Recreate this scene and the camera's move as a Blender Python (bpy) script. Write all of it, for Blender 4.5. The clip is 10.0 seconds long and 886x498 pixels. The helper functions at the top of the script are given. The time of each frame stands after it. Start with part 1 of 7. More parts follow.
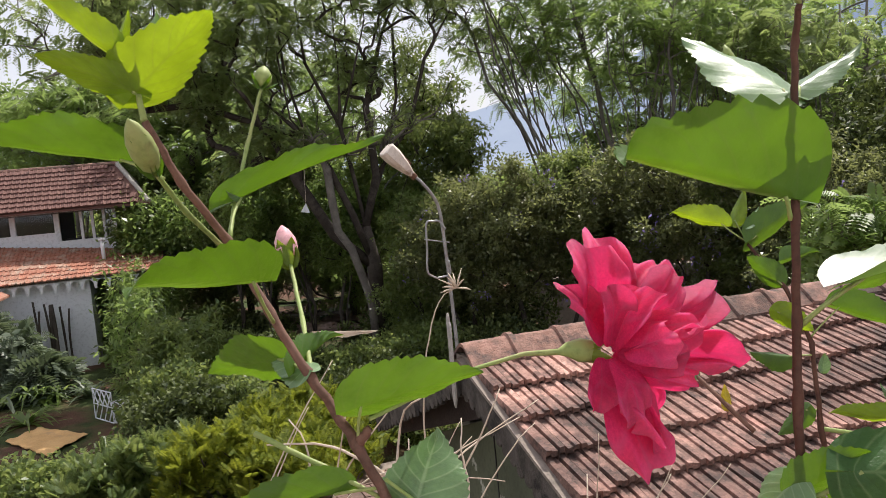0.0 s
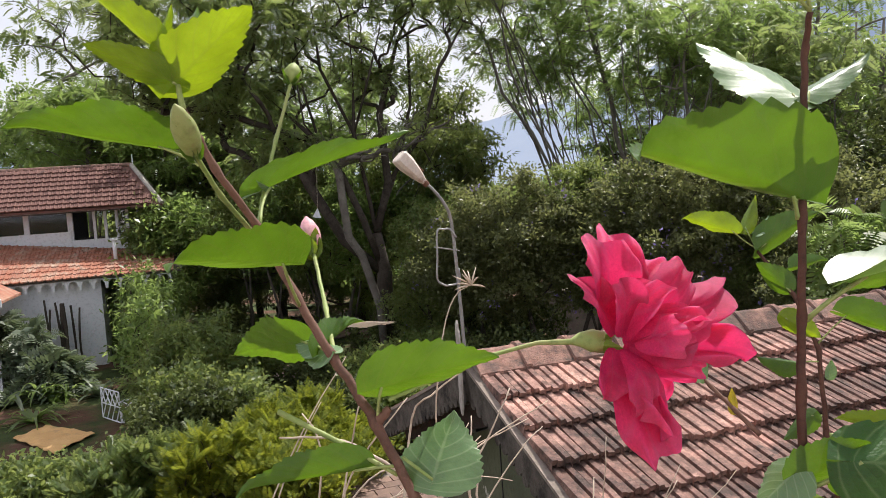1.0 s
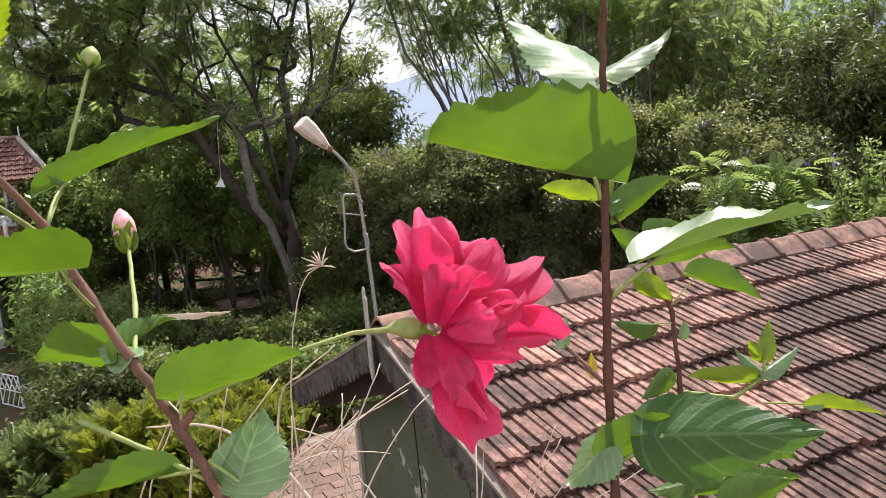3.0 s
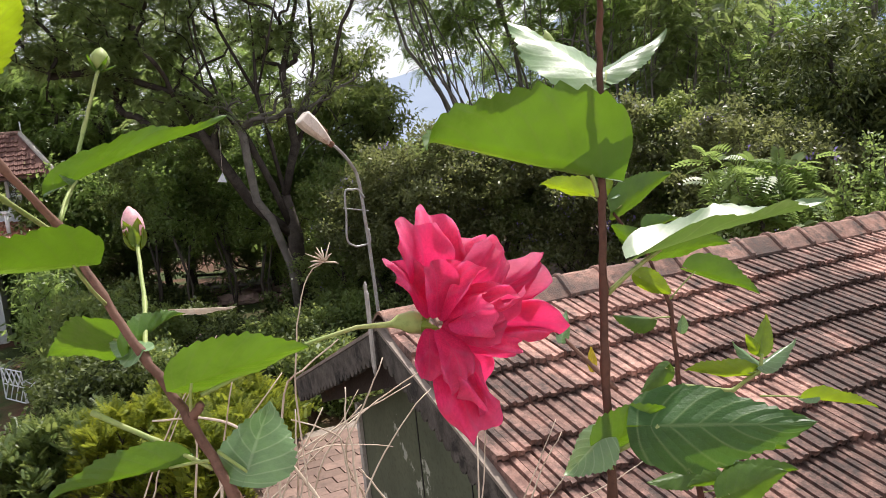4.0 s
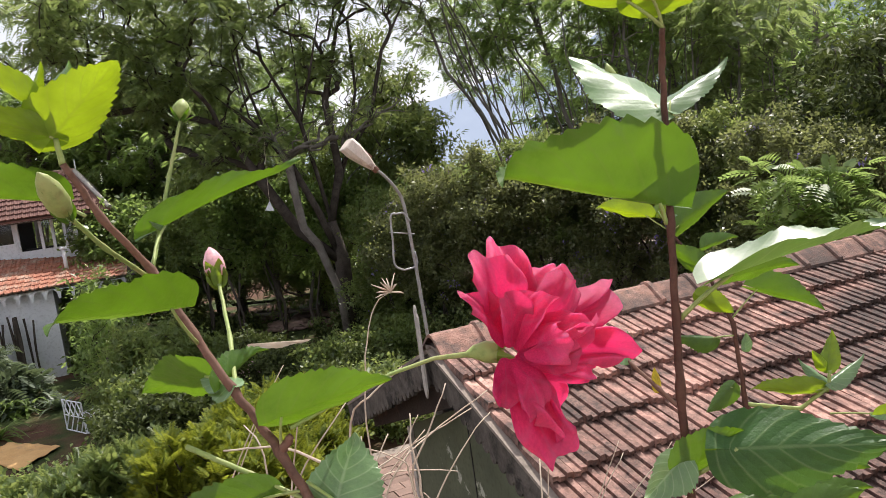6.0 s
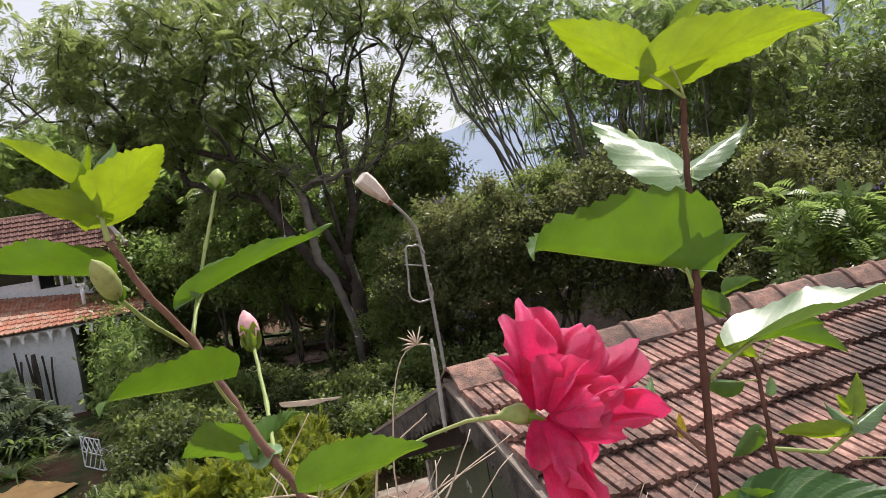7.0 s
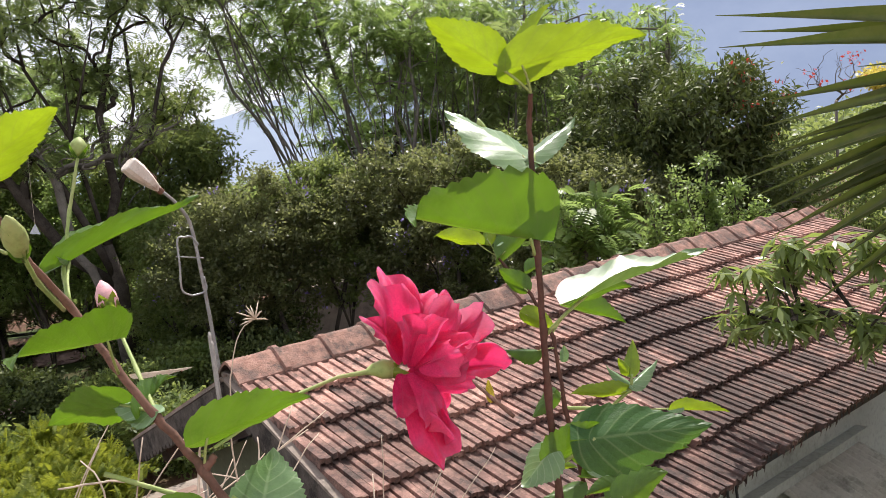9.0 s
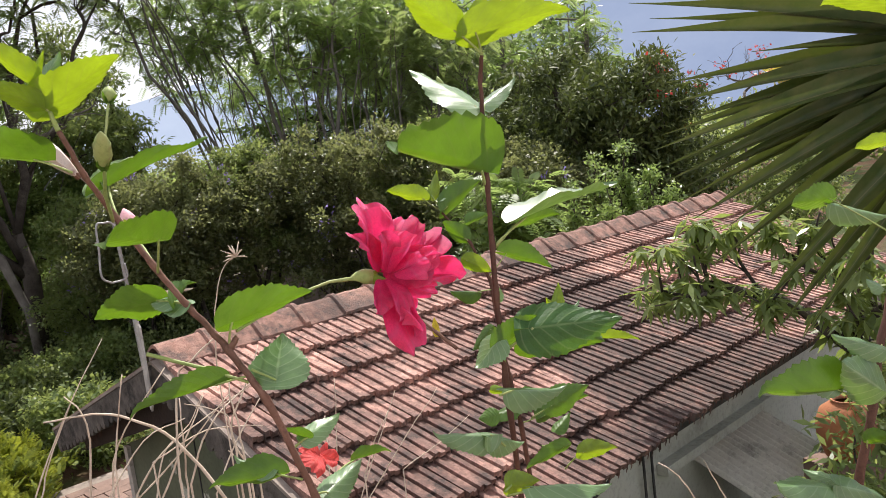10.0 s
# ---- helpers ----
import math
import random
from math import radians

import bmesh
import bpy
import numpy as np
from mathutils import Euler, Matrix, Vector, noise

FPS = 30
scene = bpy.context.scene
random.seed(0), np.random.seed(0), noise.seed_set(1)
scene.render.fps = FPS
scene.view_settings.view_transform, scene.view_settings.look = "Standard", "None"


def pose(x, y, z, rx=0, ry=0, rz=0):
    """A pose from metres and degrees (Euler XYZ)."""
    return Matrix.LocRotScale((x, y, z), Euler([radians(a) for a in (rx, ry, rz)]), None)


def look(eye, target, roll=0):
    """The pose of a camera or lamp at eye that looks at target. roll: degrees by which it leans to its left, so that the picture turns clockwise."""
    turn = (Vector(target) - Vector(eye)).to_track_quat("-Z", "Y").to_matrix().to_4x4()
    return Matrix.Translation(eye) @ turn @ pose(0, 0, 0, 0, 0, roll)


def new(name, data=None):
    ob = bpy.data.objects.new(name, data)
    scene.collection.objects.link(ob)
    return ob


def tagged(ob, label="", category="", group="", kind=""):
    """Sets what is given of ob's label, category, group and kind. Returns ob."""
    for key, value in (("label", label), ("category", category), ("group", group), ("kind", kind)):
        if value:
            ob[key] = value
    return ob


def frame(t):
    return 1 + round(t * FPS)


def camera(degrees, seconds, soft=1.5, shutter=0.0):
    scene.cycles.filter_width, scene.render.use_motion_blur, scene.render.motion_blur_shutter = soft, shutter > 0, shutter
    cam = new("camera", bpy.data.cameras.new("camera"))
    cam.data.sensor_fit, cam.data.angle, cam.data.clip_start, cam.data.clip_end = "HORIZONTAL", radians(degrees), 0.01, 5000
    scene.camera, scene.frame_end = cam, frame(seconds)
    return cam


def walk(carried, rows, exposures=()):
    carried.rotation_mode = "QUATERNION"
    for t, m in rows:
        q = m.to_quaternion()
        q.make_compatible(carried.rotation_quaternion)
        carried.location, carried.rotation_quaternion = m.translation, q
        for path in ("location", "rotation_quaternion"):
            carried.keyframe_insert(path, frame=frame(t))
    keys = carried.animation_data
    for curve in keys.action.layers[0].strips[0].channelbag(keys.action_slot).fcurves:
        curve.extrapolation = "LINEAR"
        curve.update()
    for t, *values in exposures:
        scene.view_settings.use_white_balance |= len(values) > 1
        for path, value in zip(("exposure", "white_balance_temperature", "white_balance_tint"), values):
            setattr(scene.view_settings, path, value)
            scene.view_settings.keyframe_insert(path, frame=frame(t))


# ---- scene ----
cam = camera(57.42, 10.0, soft=0.75)
PATH = [
    (0, pose(-0.0448, 0.0243, 4.1953, 85.26, 5.33, 0.00)),
    (0.5, pose(-0.0501, 0.0107, 4.1926, 85.92, 4.58, 0.51)),
    (1, pose(-0.0501, 0.0069, 4.1882, 85.94, 3.99, 0.81)),
    (1.5, pose(-0.0475, -0.0050, 4.1991, 86.12, 4.09, 0.97)),
    (2, pose(-0.0241, 0.0036, 4.2022, 85.92, 4.35, -0.25)),
    (2.5, pose(-0.0063, 0.0133, 4.1986, 84.28, 5.14, -3.79)),
    (3, pose(0.0009, 0.0154, 4.1957, 82.77, 5.70, -5.60)),
    (4.5, pose(-0.0000, 0.0000, 4.2000, 82.39, 6.08, -5.25)),
    (5, pose(-0.0005, -0.0009, 4.2025, 82.62, 6.27, -4.34)),
    (5.5, pose(-0.0080, -0.0016, 4.2052, 83.30, 7.12, -3.37)),
    (7, pose(-0.0194, -0.0157, 4.2275, 86.51, 9.12, -1.56)),
    (7.5, pose(-0.0257, 0.0006, 4.2468, 87.31, 8.87, -1.50)),
    (8, pose(-0.0310, 0.0099, 4.2427, 87.24, 8.42, -1.89)),
    (8.5, pose(-0.0443, 0.0010, 4.2303, 86.05, 7.88, -6.49)),
    (9, pose(-0.0793, -0.0532, 4.2257, 83.80, 7.21, -17.53)),
    (9.5, pose(-0.1167, -0.0946, 4.2101, 82.58, 6.95, -21.57)),
    (9.7, pose(-0.1307, -0.1217, 4.2058, 82.48, 6.84, -22.28)),
    (10, pose(-0.1519, -0.1579, 4.2006, 82.31, 6.93, -23.02)),
]
walk(cam, PATH, exposures=((0.0, 0.13), (1.0, 0.19), (2.0, 0.30), (2.5, 0.44), (3.0, 0.48), (4.5, 0.31), (5.5, 0.31), (7.0, 0.13), (7.5, 0.0), (8.5, 0.27), (9.0, 0.37), (10.0, 0.38)))

# ---- world and sun ----
SUN_AZ, SUN_EL = 33.0, 59.0   # degrees right of the y axis, degrees above the horizon
world = bpy.data.worlds.new("sky")
scene.world = world
world.use_nodes = True
wn, wl = world.node_tree.nodes, world.node_tree.links
sky = wn.new("ShaderNodeTexSky")
sky.sky_type, sky.sun_disc = "NISHITA", False
sky.sun_elevation, sky.sun_rotation = radians(SUN_EL), radians(SUN_AZ)
sky.dust_density, sky.air_density = 3.0, 1.0
veil = wn.new("ShaderNodeMix")          # thin white cloud over the blue
veil.data_type = "RGBA"
veil.inputs[0].default_value = 0.62
veil.inputs[7].default_value = (11.5, 11.3, 12.2, 1)
wl.new(sky.outputs[0], veil.inputs[6])
wl.new(veil.outputs[2], wn["Background"].inputs[0])
wn["Background"].inputs[1].default_value = 0.092
sun = new("sun", bpy.data.lights.new("sun", "SUN"))
sun.data.energy, sun.data.angle, sun.data.color = 5.0, radians(0.6), (1.0, 0.94, 0.88)
_s = Vector((math.sin(radians(SUN_AZ)) * math.cos(radians(SUN_EL)), math.cos(radians(SUN_AZ)) * math.cos(radians(SUN_EL)), math.sin(radians(SUN_EL))))
sun.matrix_world = look(_s * 60, (0, 0, 0))


# ---- materials ----
def nodes_of(name):
    m = bpy.data.materials.new(name)
    m.use_nodes = True
    return m, m.node_tree.nodes, m.node_tree.links


def place_vector(n, l, spread=True):
    co = n.new("ShaderNodeTexCoord")
    if not spread:
        return co.outputs["Object"]
    info, add, mul = n.new("ShaderNodeObjectInfo"), n.new("ShaderNodeVectorMath"), n.new("ShaderNodeMath")
    mul.operation, mul.inputs[1].default_value = "MULTIPLY", 37.0
    l.new(info.outputs["Random"], mul.inputs[0])
    l.new(co.outputs["Object"], add.inputs[0])
    l.new(mul.outputs[0], add.inputs[1])
    return add.outputs[0]


def noise_of(n, l, vec, scale, detail=5.0, rough=0.6):
    t = n.new("ShaderNodeTexNoise")
    t.inputs["Scale"].default_value, t.inputs["Detail"].default_value, t.inputs["Roughness"].default_value = scale, detail, rough
    l.new(vec, t.inputs["Vector"])
    return t.outputs[0]


def ramp(n, l, fac, lo, hi):
    r = n.new("ShaderNodeMapRange")
    r.inputs["From Min"].default_value, r.inputs["From Max"].default_value = lo, hi
    l.new(fac, r.inputs["Value"])
    return r.outputs[0]


def mixed(n, l, fac, a, b):
    m = n.new("ShaderNodeMix")
    m.data_type = "RGBA"
    if isinstance(fac, float):
        m.inputs[0].default_value = fac
    else:
        l.new(fac, m.inputs[0])
    for sock, v in ((m.inputs[6], a), (m.inputs[7], b)):
        if isinstance(v, tuple):
            sock.default_value = (*v, 1)
        else:
            l.new(v, sock)
    return m.outputs[2]


def surface(name, base, other, stain=None, scale=4.0, fine=60.0, rough=0.75, bump=0.3, spec=0.35, metal=0.0, stain_at=(0.55, 0.7), each=0.0, dist=0.01, patch=None, grow=None):
    """Two colours mixed at a coarse and a fine scale, stains on top, and a fine relief."""
    m, n, l = nodes_of(name)
    bsdf = n["Principled BSDF"]
    vec = place_vector(n, l)
    coarse, grain = noise_of(n, l, vec, scale), noise_of(n, l, vec, fine)
    col = mixed(n, l, ramp(n, l, coarse, 0.35, 0.65), base, other)
    dark = tuple(c * 0.6 for c in base)
    col = mixed(n, l, ramp(n, l, grain, 0.5, 0.85), col, dark)
    if stain:
        col = mixed(n, l, ramp(n, l, noise_of(n, l, vec, scale * 0.6 + 0.7, 8.0, 0.7), *stain_at), col, stain)
    if patch:
        geo = n.new("ShaderNodeNewGeometry")
        blot = noise_of(n, l, geo.outputs["Position"], 1.2, 9.0, 0.78)
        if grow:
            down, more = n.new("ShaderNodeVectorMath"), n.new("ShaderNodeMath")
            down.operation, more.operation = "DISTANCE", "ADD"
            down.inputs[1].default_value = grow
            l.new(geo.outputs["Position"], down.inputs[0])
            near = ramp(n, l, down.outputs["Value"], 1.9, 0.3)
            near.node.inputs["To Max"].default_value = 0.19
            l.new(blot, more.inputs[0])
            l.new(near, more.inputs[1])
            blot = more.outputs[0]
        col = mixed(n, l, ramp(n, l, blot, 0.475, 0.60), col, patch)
        col = mixed(n, l, ramp(n, l, noise_of(n, l, geo.outputs["Position"], 17.0, 8.0, 0.75), 0.47, 0.66), col, tuple(0.6 * v + 0.4 * w for v, w in zip(patch, other)))
    if each:
        info, hsv = n.new("ShaderNodeObjectInfo"), n.new("ShaderNodeHueSaturation")
        l.new(ramp(n, l, info.outputs["Random"], 0.0, 1.0), hsv.inputs["Value"])
        mr = hsv.inputs["Value"].links[0].from_node
        mr.inputs["To Min"].default_value, mr.inputs["To Max"].default_value = 1 - each, 1 + each
        l.new(col, hsv.inputs["Color"])
        col = hsv.outputs[0]
    l.new(col, bsdf.inputs["Base Color"])
    l.new(ramp(n, l, grain, 0.0, 1.0), bsdf.inputs["Roughness"])
    mr = bsdf.inputs["Roughness"].links[0].from_node
    mr.inputs["To Min"].default_value, mr.inputs["To Max"].default_value = max(rough - 0.15, 0.05), min(rough + 0.15, 1)
    bsdf.inputs["Specular IOR Level"].default_value, bsdf.inputs["Metallic"].default_value = spec, metal
    if bump:
        b = n.new("ShaderNodeBump")
        b.inputs["Strength"].default_value, b.inputs["Distance"].default_value = bump, dist
        l.new(grain, b.inputs["Height"])
        l.new(b.outputs[0], bsdf.inputs["Normal"])
    return m


def foliage(name, dark, light, through_col, share=0.35, rough=0.45, spec=0.4, bright=0.0):
    """Leaves in a crown: the colour changes from leaf to leaf, and light passes through."""
    m, n, l = nodes_of(name)
    bsdf = n["Principled BSDF"]
    geo = n.new("ShaderNodeNewGeometry")
    vec = place_vector(n, l)
    f = n.new("ShaderNodeMath")
    f.operation = "ADD"
    l.new(ramp(n, l, noise_of(n, l, vec, 0.9, 3.0), 0.42, 1.25), f.inputs[0])
    half = n.new("ShaderNodeMath")
    half.operation, half.inputs[1].default_value = "MULTIPLY", 0.75
    l.new(geo.outputs["Random Per Island"], half.inputs[0])
    l.new(half.outputs[0], f.inputs[1])
    col = mixed(n, l, f.outputs[0], dark, light)
    l.new(col, bsdf.inputs["Base Color"])
    bsdf.inputs["Roughness"].default_value, bsdf.inputs["Specular IOR Level"].default_value = rough, spec
    tr, mx = n.new("ShaderNodeBsdfTranslucent"), n.new("ShaderNodeMixShader")
    l.new(mixed(n, l, 0.5, col, through_col), tr.inputs["Color"])
    mx.inputs[0].default_value = share
    l.new(bsdf.outputs[0], mx.inputs[1])
    l.new(tr.outputs[0], mx.inputs[2])
    l.new(mx.outputs[0], n["Material Output"].inputs["Surface"])
    return m


def blade_material(name, green, pale, vein, through_col, share=0.42, rough=0.3, ribs=5.5, spec=0.5, relief=0.6, rim=None, inner=0.0):
    """A broad leaf or petal with a midrib and side veins that follow its own length and width."""
    m, n, l = nodes_of(name)
    bsdf = n["Principled BSDF"]
    uv = n.new("ShaderNodeUVMap")
    sep = n.new("ShaderNodeSeparateXYZ")
    l.new(uv.outputs[0], sep.inputs[0])

    def calc(op, a, b=0.0):
        q = n.new("ShaderNodeMath")
        q.operation = op
        for i, v in enumerate((a, b)):
            if isinstance(v, (int, float)):
                q.inputs[i].default_value = v
            else:
                l.new(v, q.inputs[i])
        return q.outputs[0]

    across = calc("ABSOLUTE", calc("SUBTRACT", sep.outputs[0], 0.5))
    phase = calc("FRACT", calc("MULTIPLY", calc("SUBTRACT", sep.outputs[1], calc("MULTIPLY", across, 0.75)), ribs))
    side = calc("ABSOLUTE", calc("SUBTRACT", phase, 0.5))
    line = calc("MAXIMUM", ramp(n, l, side, 0.10, 0.0), ramp(n, l, across, 0.03, 0.008))
    vec = place_vector(n, l)
    spot, broad = noise_of(n, l, vec, 28.0, 6.0), ramp(n, l, noise_of(n, l, vec, 2.6, 3.0), 0.3, 0.7)
    col = mixed(n, l, ramp(n, l, spot, 0.35, 0.75), green, pale)
    col = mixed(n, l, calc("MULTIPLY", line, 0.55), col, vein)
    if rim:
        col = mixed(n, l, calc("MULTIPLY", ramp(n, l, sep.outputs[1], 0.55, 1.0), 0.4), col, rim)
    info, hsv = n.new("ShaderNodeObjectInfo"), n.new("ShaderNodeHueSaturation")
    l.new(calc("ADD", calc("ADD", calc("MULTIPLY", info.outputs["Random"], 0.4), 0.65), calc("MULTIPLY", broad, 0.3)), hsv.inputs["Value"])
    l.new(col, hsv.inputs["Color"])
    col = hsv.outputs[0]
    l.new(col, bsdf.inputs["Base Color"])
    bsdf.inputs["Roughness"].default_value, bsdf.inputs["Specular IOR Level"].default_value = rough, spec
    if inner:
        bsdf.inputs["Subsurface Weight"].default_value, bsdf.inputs["Subsurface Scale"].default_value = inner, 0.012
        bsdf.inputs["Subsurface Radius"].default_value = (1.0, 0.45, 0.6)
    b = n.new("ShaderNodeBump")
    b.inputs["Strength"].default_value, b.inputs["Distance"].default_value = relief, 0.002
    l.new(calc("ADD", calc("MULTIPLY", side, -1.2), calc("MULTIPLY", spot, 0.5)), b.inputs["Height"])
    l.new(b.outputs[0], bsdf.inputs["Normal"])
    tr, mx = n.new("ShaderNodeBsdfTranslucent"), n.new("ShaderNodeMixShader")
    thin = mixed(n, l, broad, tuple(c * 0.70 for c in through_col), tuple(min(c * 1.22, 1.0) for c in through_col))
    thin = mixed(n, l, ramp(n, l, spot, 0.35, 0.8), thin, tuple(c * 0.72 for c in through_col))
    l.new(mixed(n, l, calc("MULTIPLY", line, 0.45), thin, tuple(c * 0.42 for c in through_col)), tr.inputs["Color"])
    mx.inputs[0].default_value = share
    l.new(bsdf.outputs[0], mx.inputs[1])
    l.new(tr.outputs[0], mx.inputs[2])
    l.new(mx.outputs[0], n["Material Output"].inputs["Surface"])
    return m


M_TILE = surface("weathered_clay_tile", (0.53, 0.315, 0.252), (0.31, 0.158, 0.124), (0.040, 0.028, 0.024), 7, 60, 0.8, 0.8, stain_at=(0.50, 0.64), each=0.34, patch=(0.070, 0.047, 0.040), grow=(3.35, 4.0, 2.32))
M_RIDGE = surface("ridge_clay", (0.40, 0.235, 0.182), (0.26, 0.135, 0.102), (0.09, 0.07, 0.06), 14, 90, 0.9, 0.9, each=0.25, stain_at=(0.47, 0.62), patch=(0.12, 0.09, 0.078))
M_MORTAR = surface("old_mortar", (0.30, 0.25, 0.21), (0.22, 0.18, 0.15), (0.08, 0.07, 0.06), 5, 50, 0.95, 0.6)
M_FARTILE = surface("brown_clay_tile", (0.150, 0.074, 0.062), (0.200, 0.105, 0.088), (0.05, 0.03, 0.028), 2.5, 20, 0.8, 0.3)
M_REDTILE = surface("red_clay_tile", (0.42, 0.185, 0.120), (0.32, 0.135, 0.090), (0.42, 0.32, 0.25), 3, 20, 0.8, 0.3, stain_at=(0.48, 0.66))
M_WOOD = surface("grey_weathered_wood", (0.135, 0.115, 0.100), (0.050, 0.042, 0.036), (0.026, 0.022, 0.020), 9, 80, 0.9, 0.8, stain_at=(0.50, 0.62))
M_SLAT = surface("bleached_wood", (0.50, 0.46, 0.42), (0.36, 0.33, 0.30), (0.2, 0.17, 0.15), 14, 120, 0.85, 0.4)
M_GREENWALL = surface("faded_green_plaster", (0.120, 0.132, 0.084), (0.090, 0.102, 0.066), (0.42, 0.43, 0.36), 2.6, 30, 0.9, 0.25, stain_at=(0.60, 0.62))
M_GREYWALL = surface("grey_plaster", (0.46, 0.47, 0.43), (0.38, 0.39, 0.35), (0.22, 0.22, 0.19), 1.5, 30, 0.9, 0.25)
M_WHITE = surface("white_limewash", (0.78, 0.79, 0.82), (0.70, 0.72, 0.76), (0.48, 0.48, 0.48), 0.8, 14, 0.85, 0.15, stain_at=(0.66, 0.9))
M_CEMENT = surface("cement_sheet", (0.60, 0.58, 0.53), (0.46, 0.44, 0.40), (0.18, 0.17, 0.15), 2.5, 40, 0.9, 0.4)
M_BRICK = surface("worn_brick", (0.25, 0.165, 0.13), (0.18, 0.12, 0.098), (0.10, 0.075, 0.062), 4, 40, 0.9, 0.4, each=0.2)
# plain dark brown, for the boards added under the verge
M_BANDWOOD = surface("dark_band_wood", (0.040, 0.026, 0.021), (0.026, 0.018, 0.016), (0.09, 0.045, 0.035), 5, 50, 0.95, 0.5, stain_at=(0.58, 0.7))
# near black: wall joints, and painted shade under the eave and in the room
M_DARK = surface("near_black_joint_and_shade", (0.02, 0.021, 0.023), (0.03, 0.03, 0.03), None, 2, 20, 0.6, 0.0)
M_STEEL = surface("dull_galvanised_steel", (0.40, 0.40, 0.39), (0.30, 0.29, 0.28), (0.20, 0.14, 0.10), 6, 60, 0.5, 0.15, metal=0.4)
M_LAMP = surface("yellowed_lamp_plastic", (0.74, 0.66, 0.57), (0.64, 0.55, 0.47), (0.36, 0.27, 0.21), 9, 60, 0.5, 0.15)
M_RUST = surface("rusty_metal", (0.22, 0.10, 0.06), (0.14, 0.07, 0.045), (0.05, 0.03, 0.02), 9, 60, 0.8, 0.3)
M_BLACK = surface("black_plastic", (0.025, 0.025, 0.025), (0.04, 0.04, 0.04), None, 5, 50, 0.5, 0.1)
M_POT = surface("terracotta", (0.44, 0.175, 0.080), (0.34, 0.130, 0.060), (0.2, 0.1, 0.06), 5, 50, 0.8, 0.3)
M_CLOTH = surface("yellow_cloth", (0.68, 0.42, 0.18), (0.60, 0.35, 0.14), (0.44, 0.28, 0.14), 3, 60, 0.9, 0.3)
M_BARK = surface("dark_bark", (0.050, 0.041, 0.034), (0.095, 0.080, 0.067), (0.025, 0.021, 0.018), 3, 40, 0.95, 0.8, spec=0.1)
M_PALEBARK = surface("pale_bark", (0.21, 0.19, 0.165), (0.13, 0.115, 0.10), (0.07, 0.06, 0.05), 3, 40, 0.95, 0.6, spec=0.1)
M_STEM = surface("reddish_brown_twig", (0.070, 0.027, 0.017), (0.110, 0.048, 0.030), (0.04, 0.02, 0.015), 30, 300, 0.7, 0.4, dist=0.001)
M_TWIG = surface("pale_brown_twig", (0.130, 0.060, 0.040), (0.185, 0.098, 0.068), (0.06, 0.03, 0.02), 30, 300, 0.65, 0.4, dist=0.001)
M_GREENSTEM = surface("green_stalk", (0.24, 0.33, 0.09), (0.30, 0.33, 0.12), (0.22, 0.14, 0.07), 30, 250, 0.55, 0.2, dist=0.001)
M_STRAW = surface("dry_straw", (0.62, 0.52, 0.41), (0.46, 0.37, 0.28), (0.28, 0.19, 0.13), 22, 250, 0.8, 0.2, dist=0.001)
M_DIRT = surface("planter_soil", (0.06, 0.04, 0.03), (0.09, 0.06, 0.045), None, 12, 90, 0.95, 0.7)
M_RUBBLE = surface("pinkish_stone", (0.34, 0.235, 0.20), (0.26, 0.18, 0.155), (0.14, 0.10, 0.085), 3, 30, 0.9, 0.4, each=0.3)

F_TREE = foliage("feathery_dark_leaf", (0.046, 0.085, 0.027), (0.190, 0.255, 0.080), (0.56, 0.66, 0.22), 0.57, 0.32, 0.75)
F_LIGHT = foliage("fresh_green_leaf", (0.065, 0.120, 0.032), (0.230, 0.310, 0.085), (0.50, 0.66, 0.18), 0.54, 0.38, 0.6)
F_OLIVE = foliage("olive_leaf", (0.045, 0.066, 0.026), (0.190, 0.200, 0.080), (0.46, 0.50, 0.17), 0.48, 0.4, 0.5)
F_MANGO = foliage("leathery_dark_leaf", (0.012, 0.025, 0.010), (0.150, 0.180, 0.056), (0.26, 0.34, 0.06), 0.18, 0.58, 0.25)
F_GOLD = foliage("golden_hedge_leaf", (0.036, 0.080, 0.012), (0.280, 0.305, 0.032), (0.56, 0.60, 0.06), 0.45, 0.6, 0.25)
F_BUSH = foliage("garden_shrub_leaf", (0.055, 0.102, 0.030), (0.175, 0.240, 0.072), (0.52, 0.58, 0.16), 0.52, 0.42, 0.5)
F_GREY = foliage("grey_green_leaf", (0.075, 0.105, 0.070), (0.175, 0.210, 0.130), (0.26, 0.34, 0.12), 0.3)
F_SHRUB = foliage("pointed_shrub_leaf", (0.080, 0.125, 0.035), (0.210, 0.265, 0.075), (0.46, 0.56, 0.11), 0.45, 0.38, 0.55)
F_YELLOW = foliage("yellow_blossom", (0.66, 0.56, 0.12), (0.80, 0.72, 0.22), (0.8, 0.65, 0.1), 0.3)
F_PURPLE = foliage("violet_blossom", (0.20, 0.15, 0.42), (0.34, 0.27, 0.58), (0.4, 0.3, 0.6), 0.3)
F_PINKB = foliage("pale_pink_blossom", (0.62, 0.40, 0.42), (0.75, 0.58, 0.56), (0.7, 0.5, 0.5), 0.3)
F_REDB = foliage("red_blossom", (0.60, 0.05, 0.04), (0.72, 0.10, 0.08), (0.7, 0.1, 0.05), 0.3)

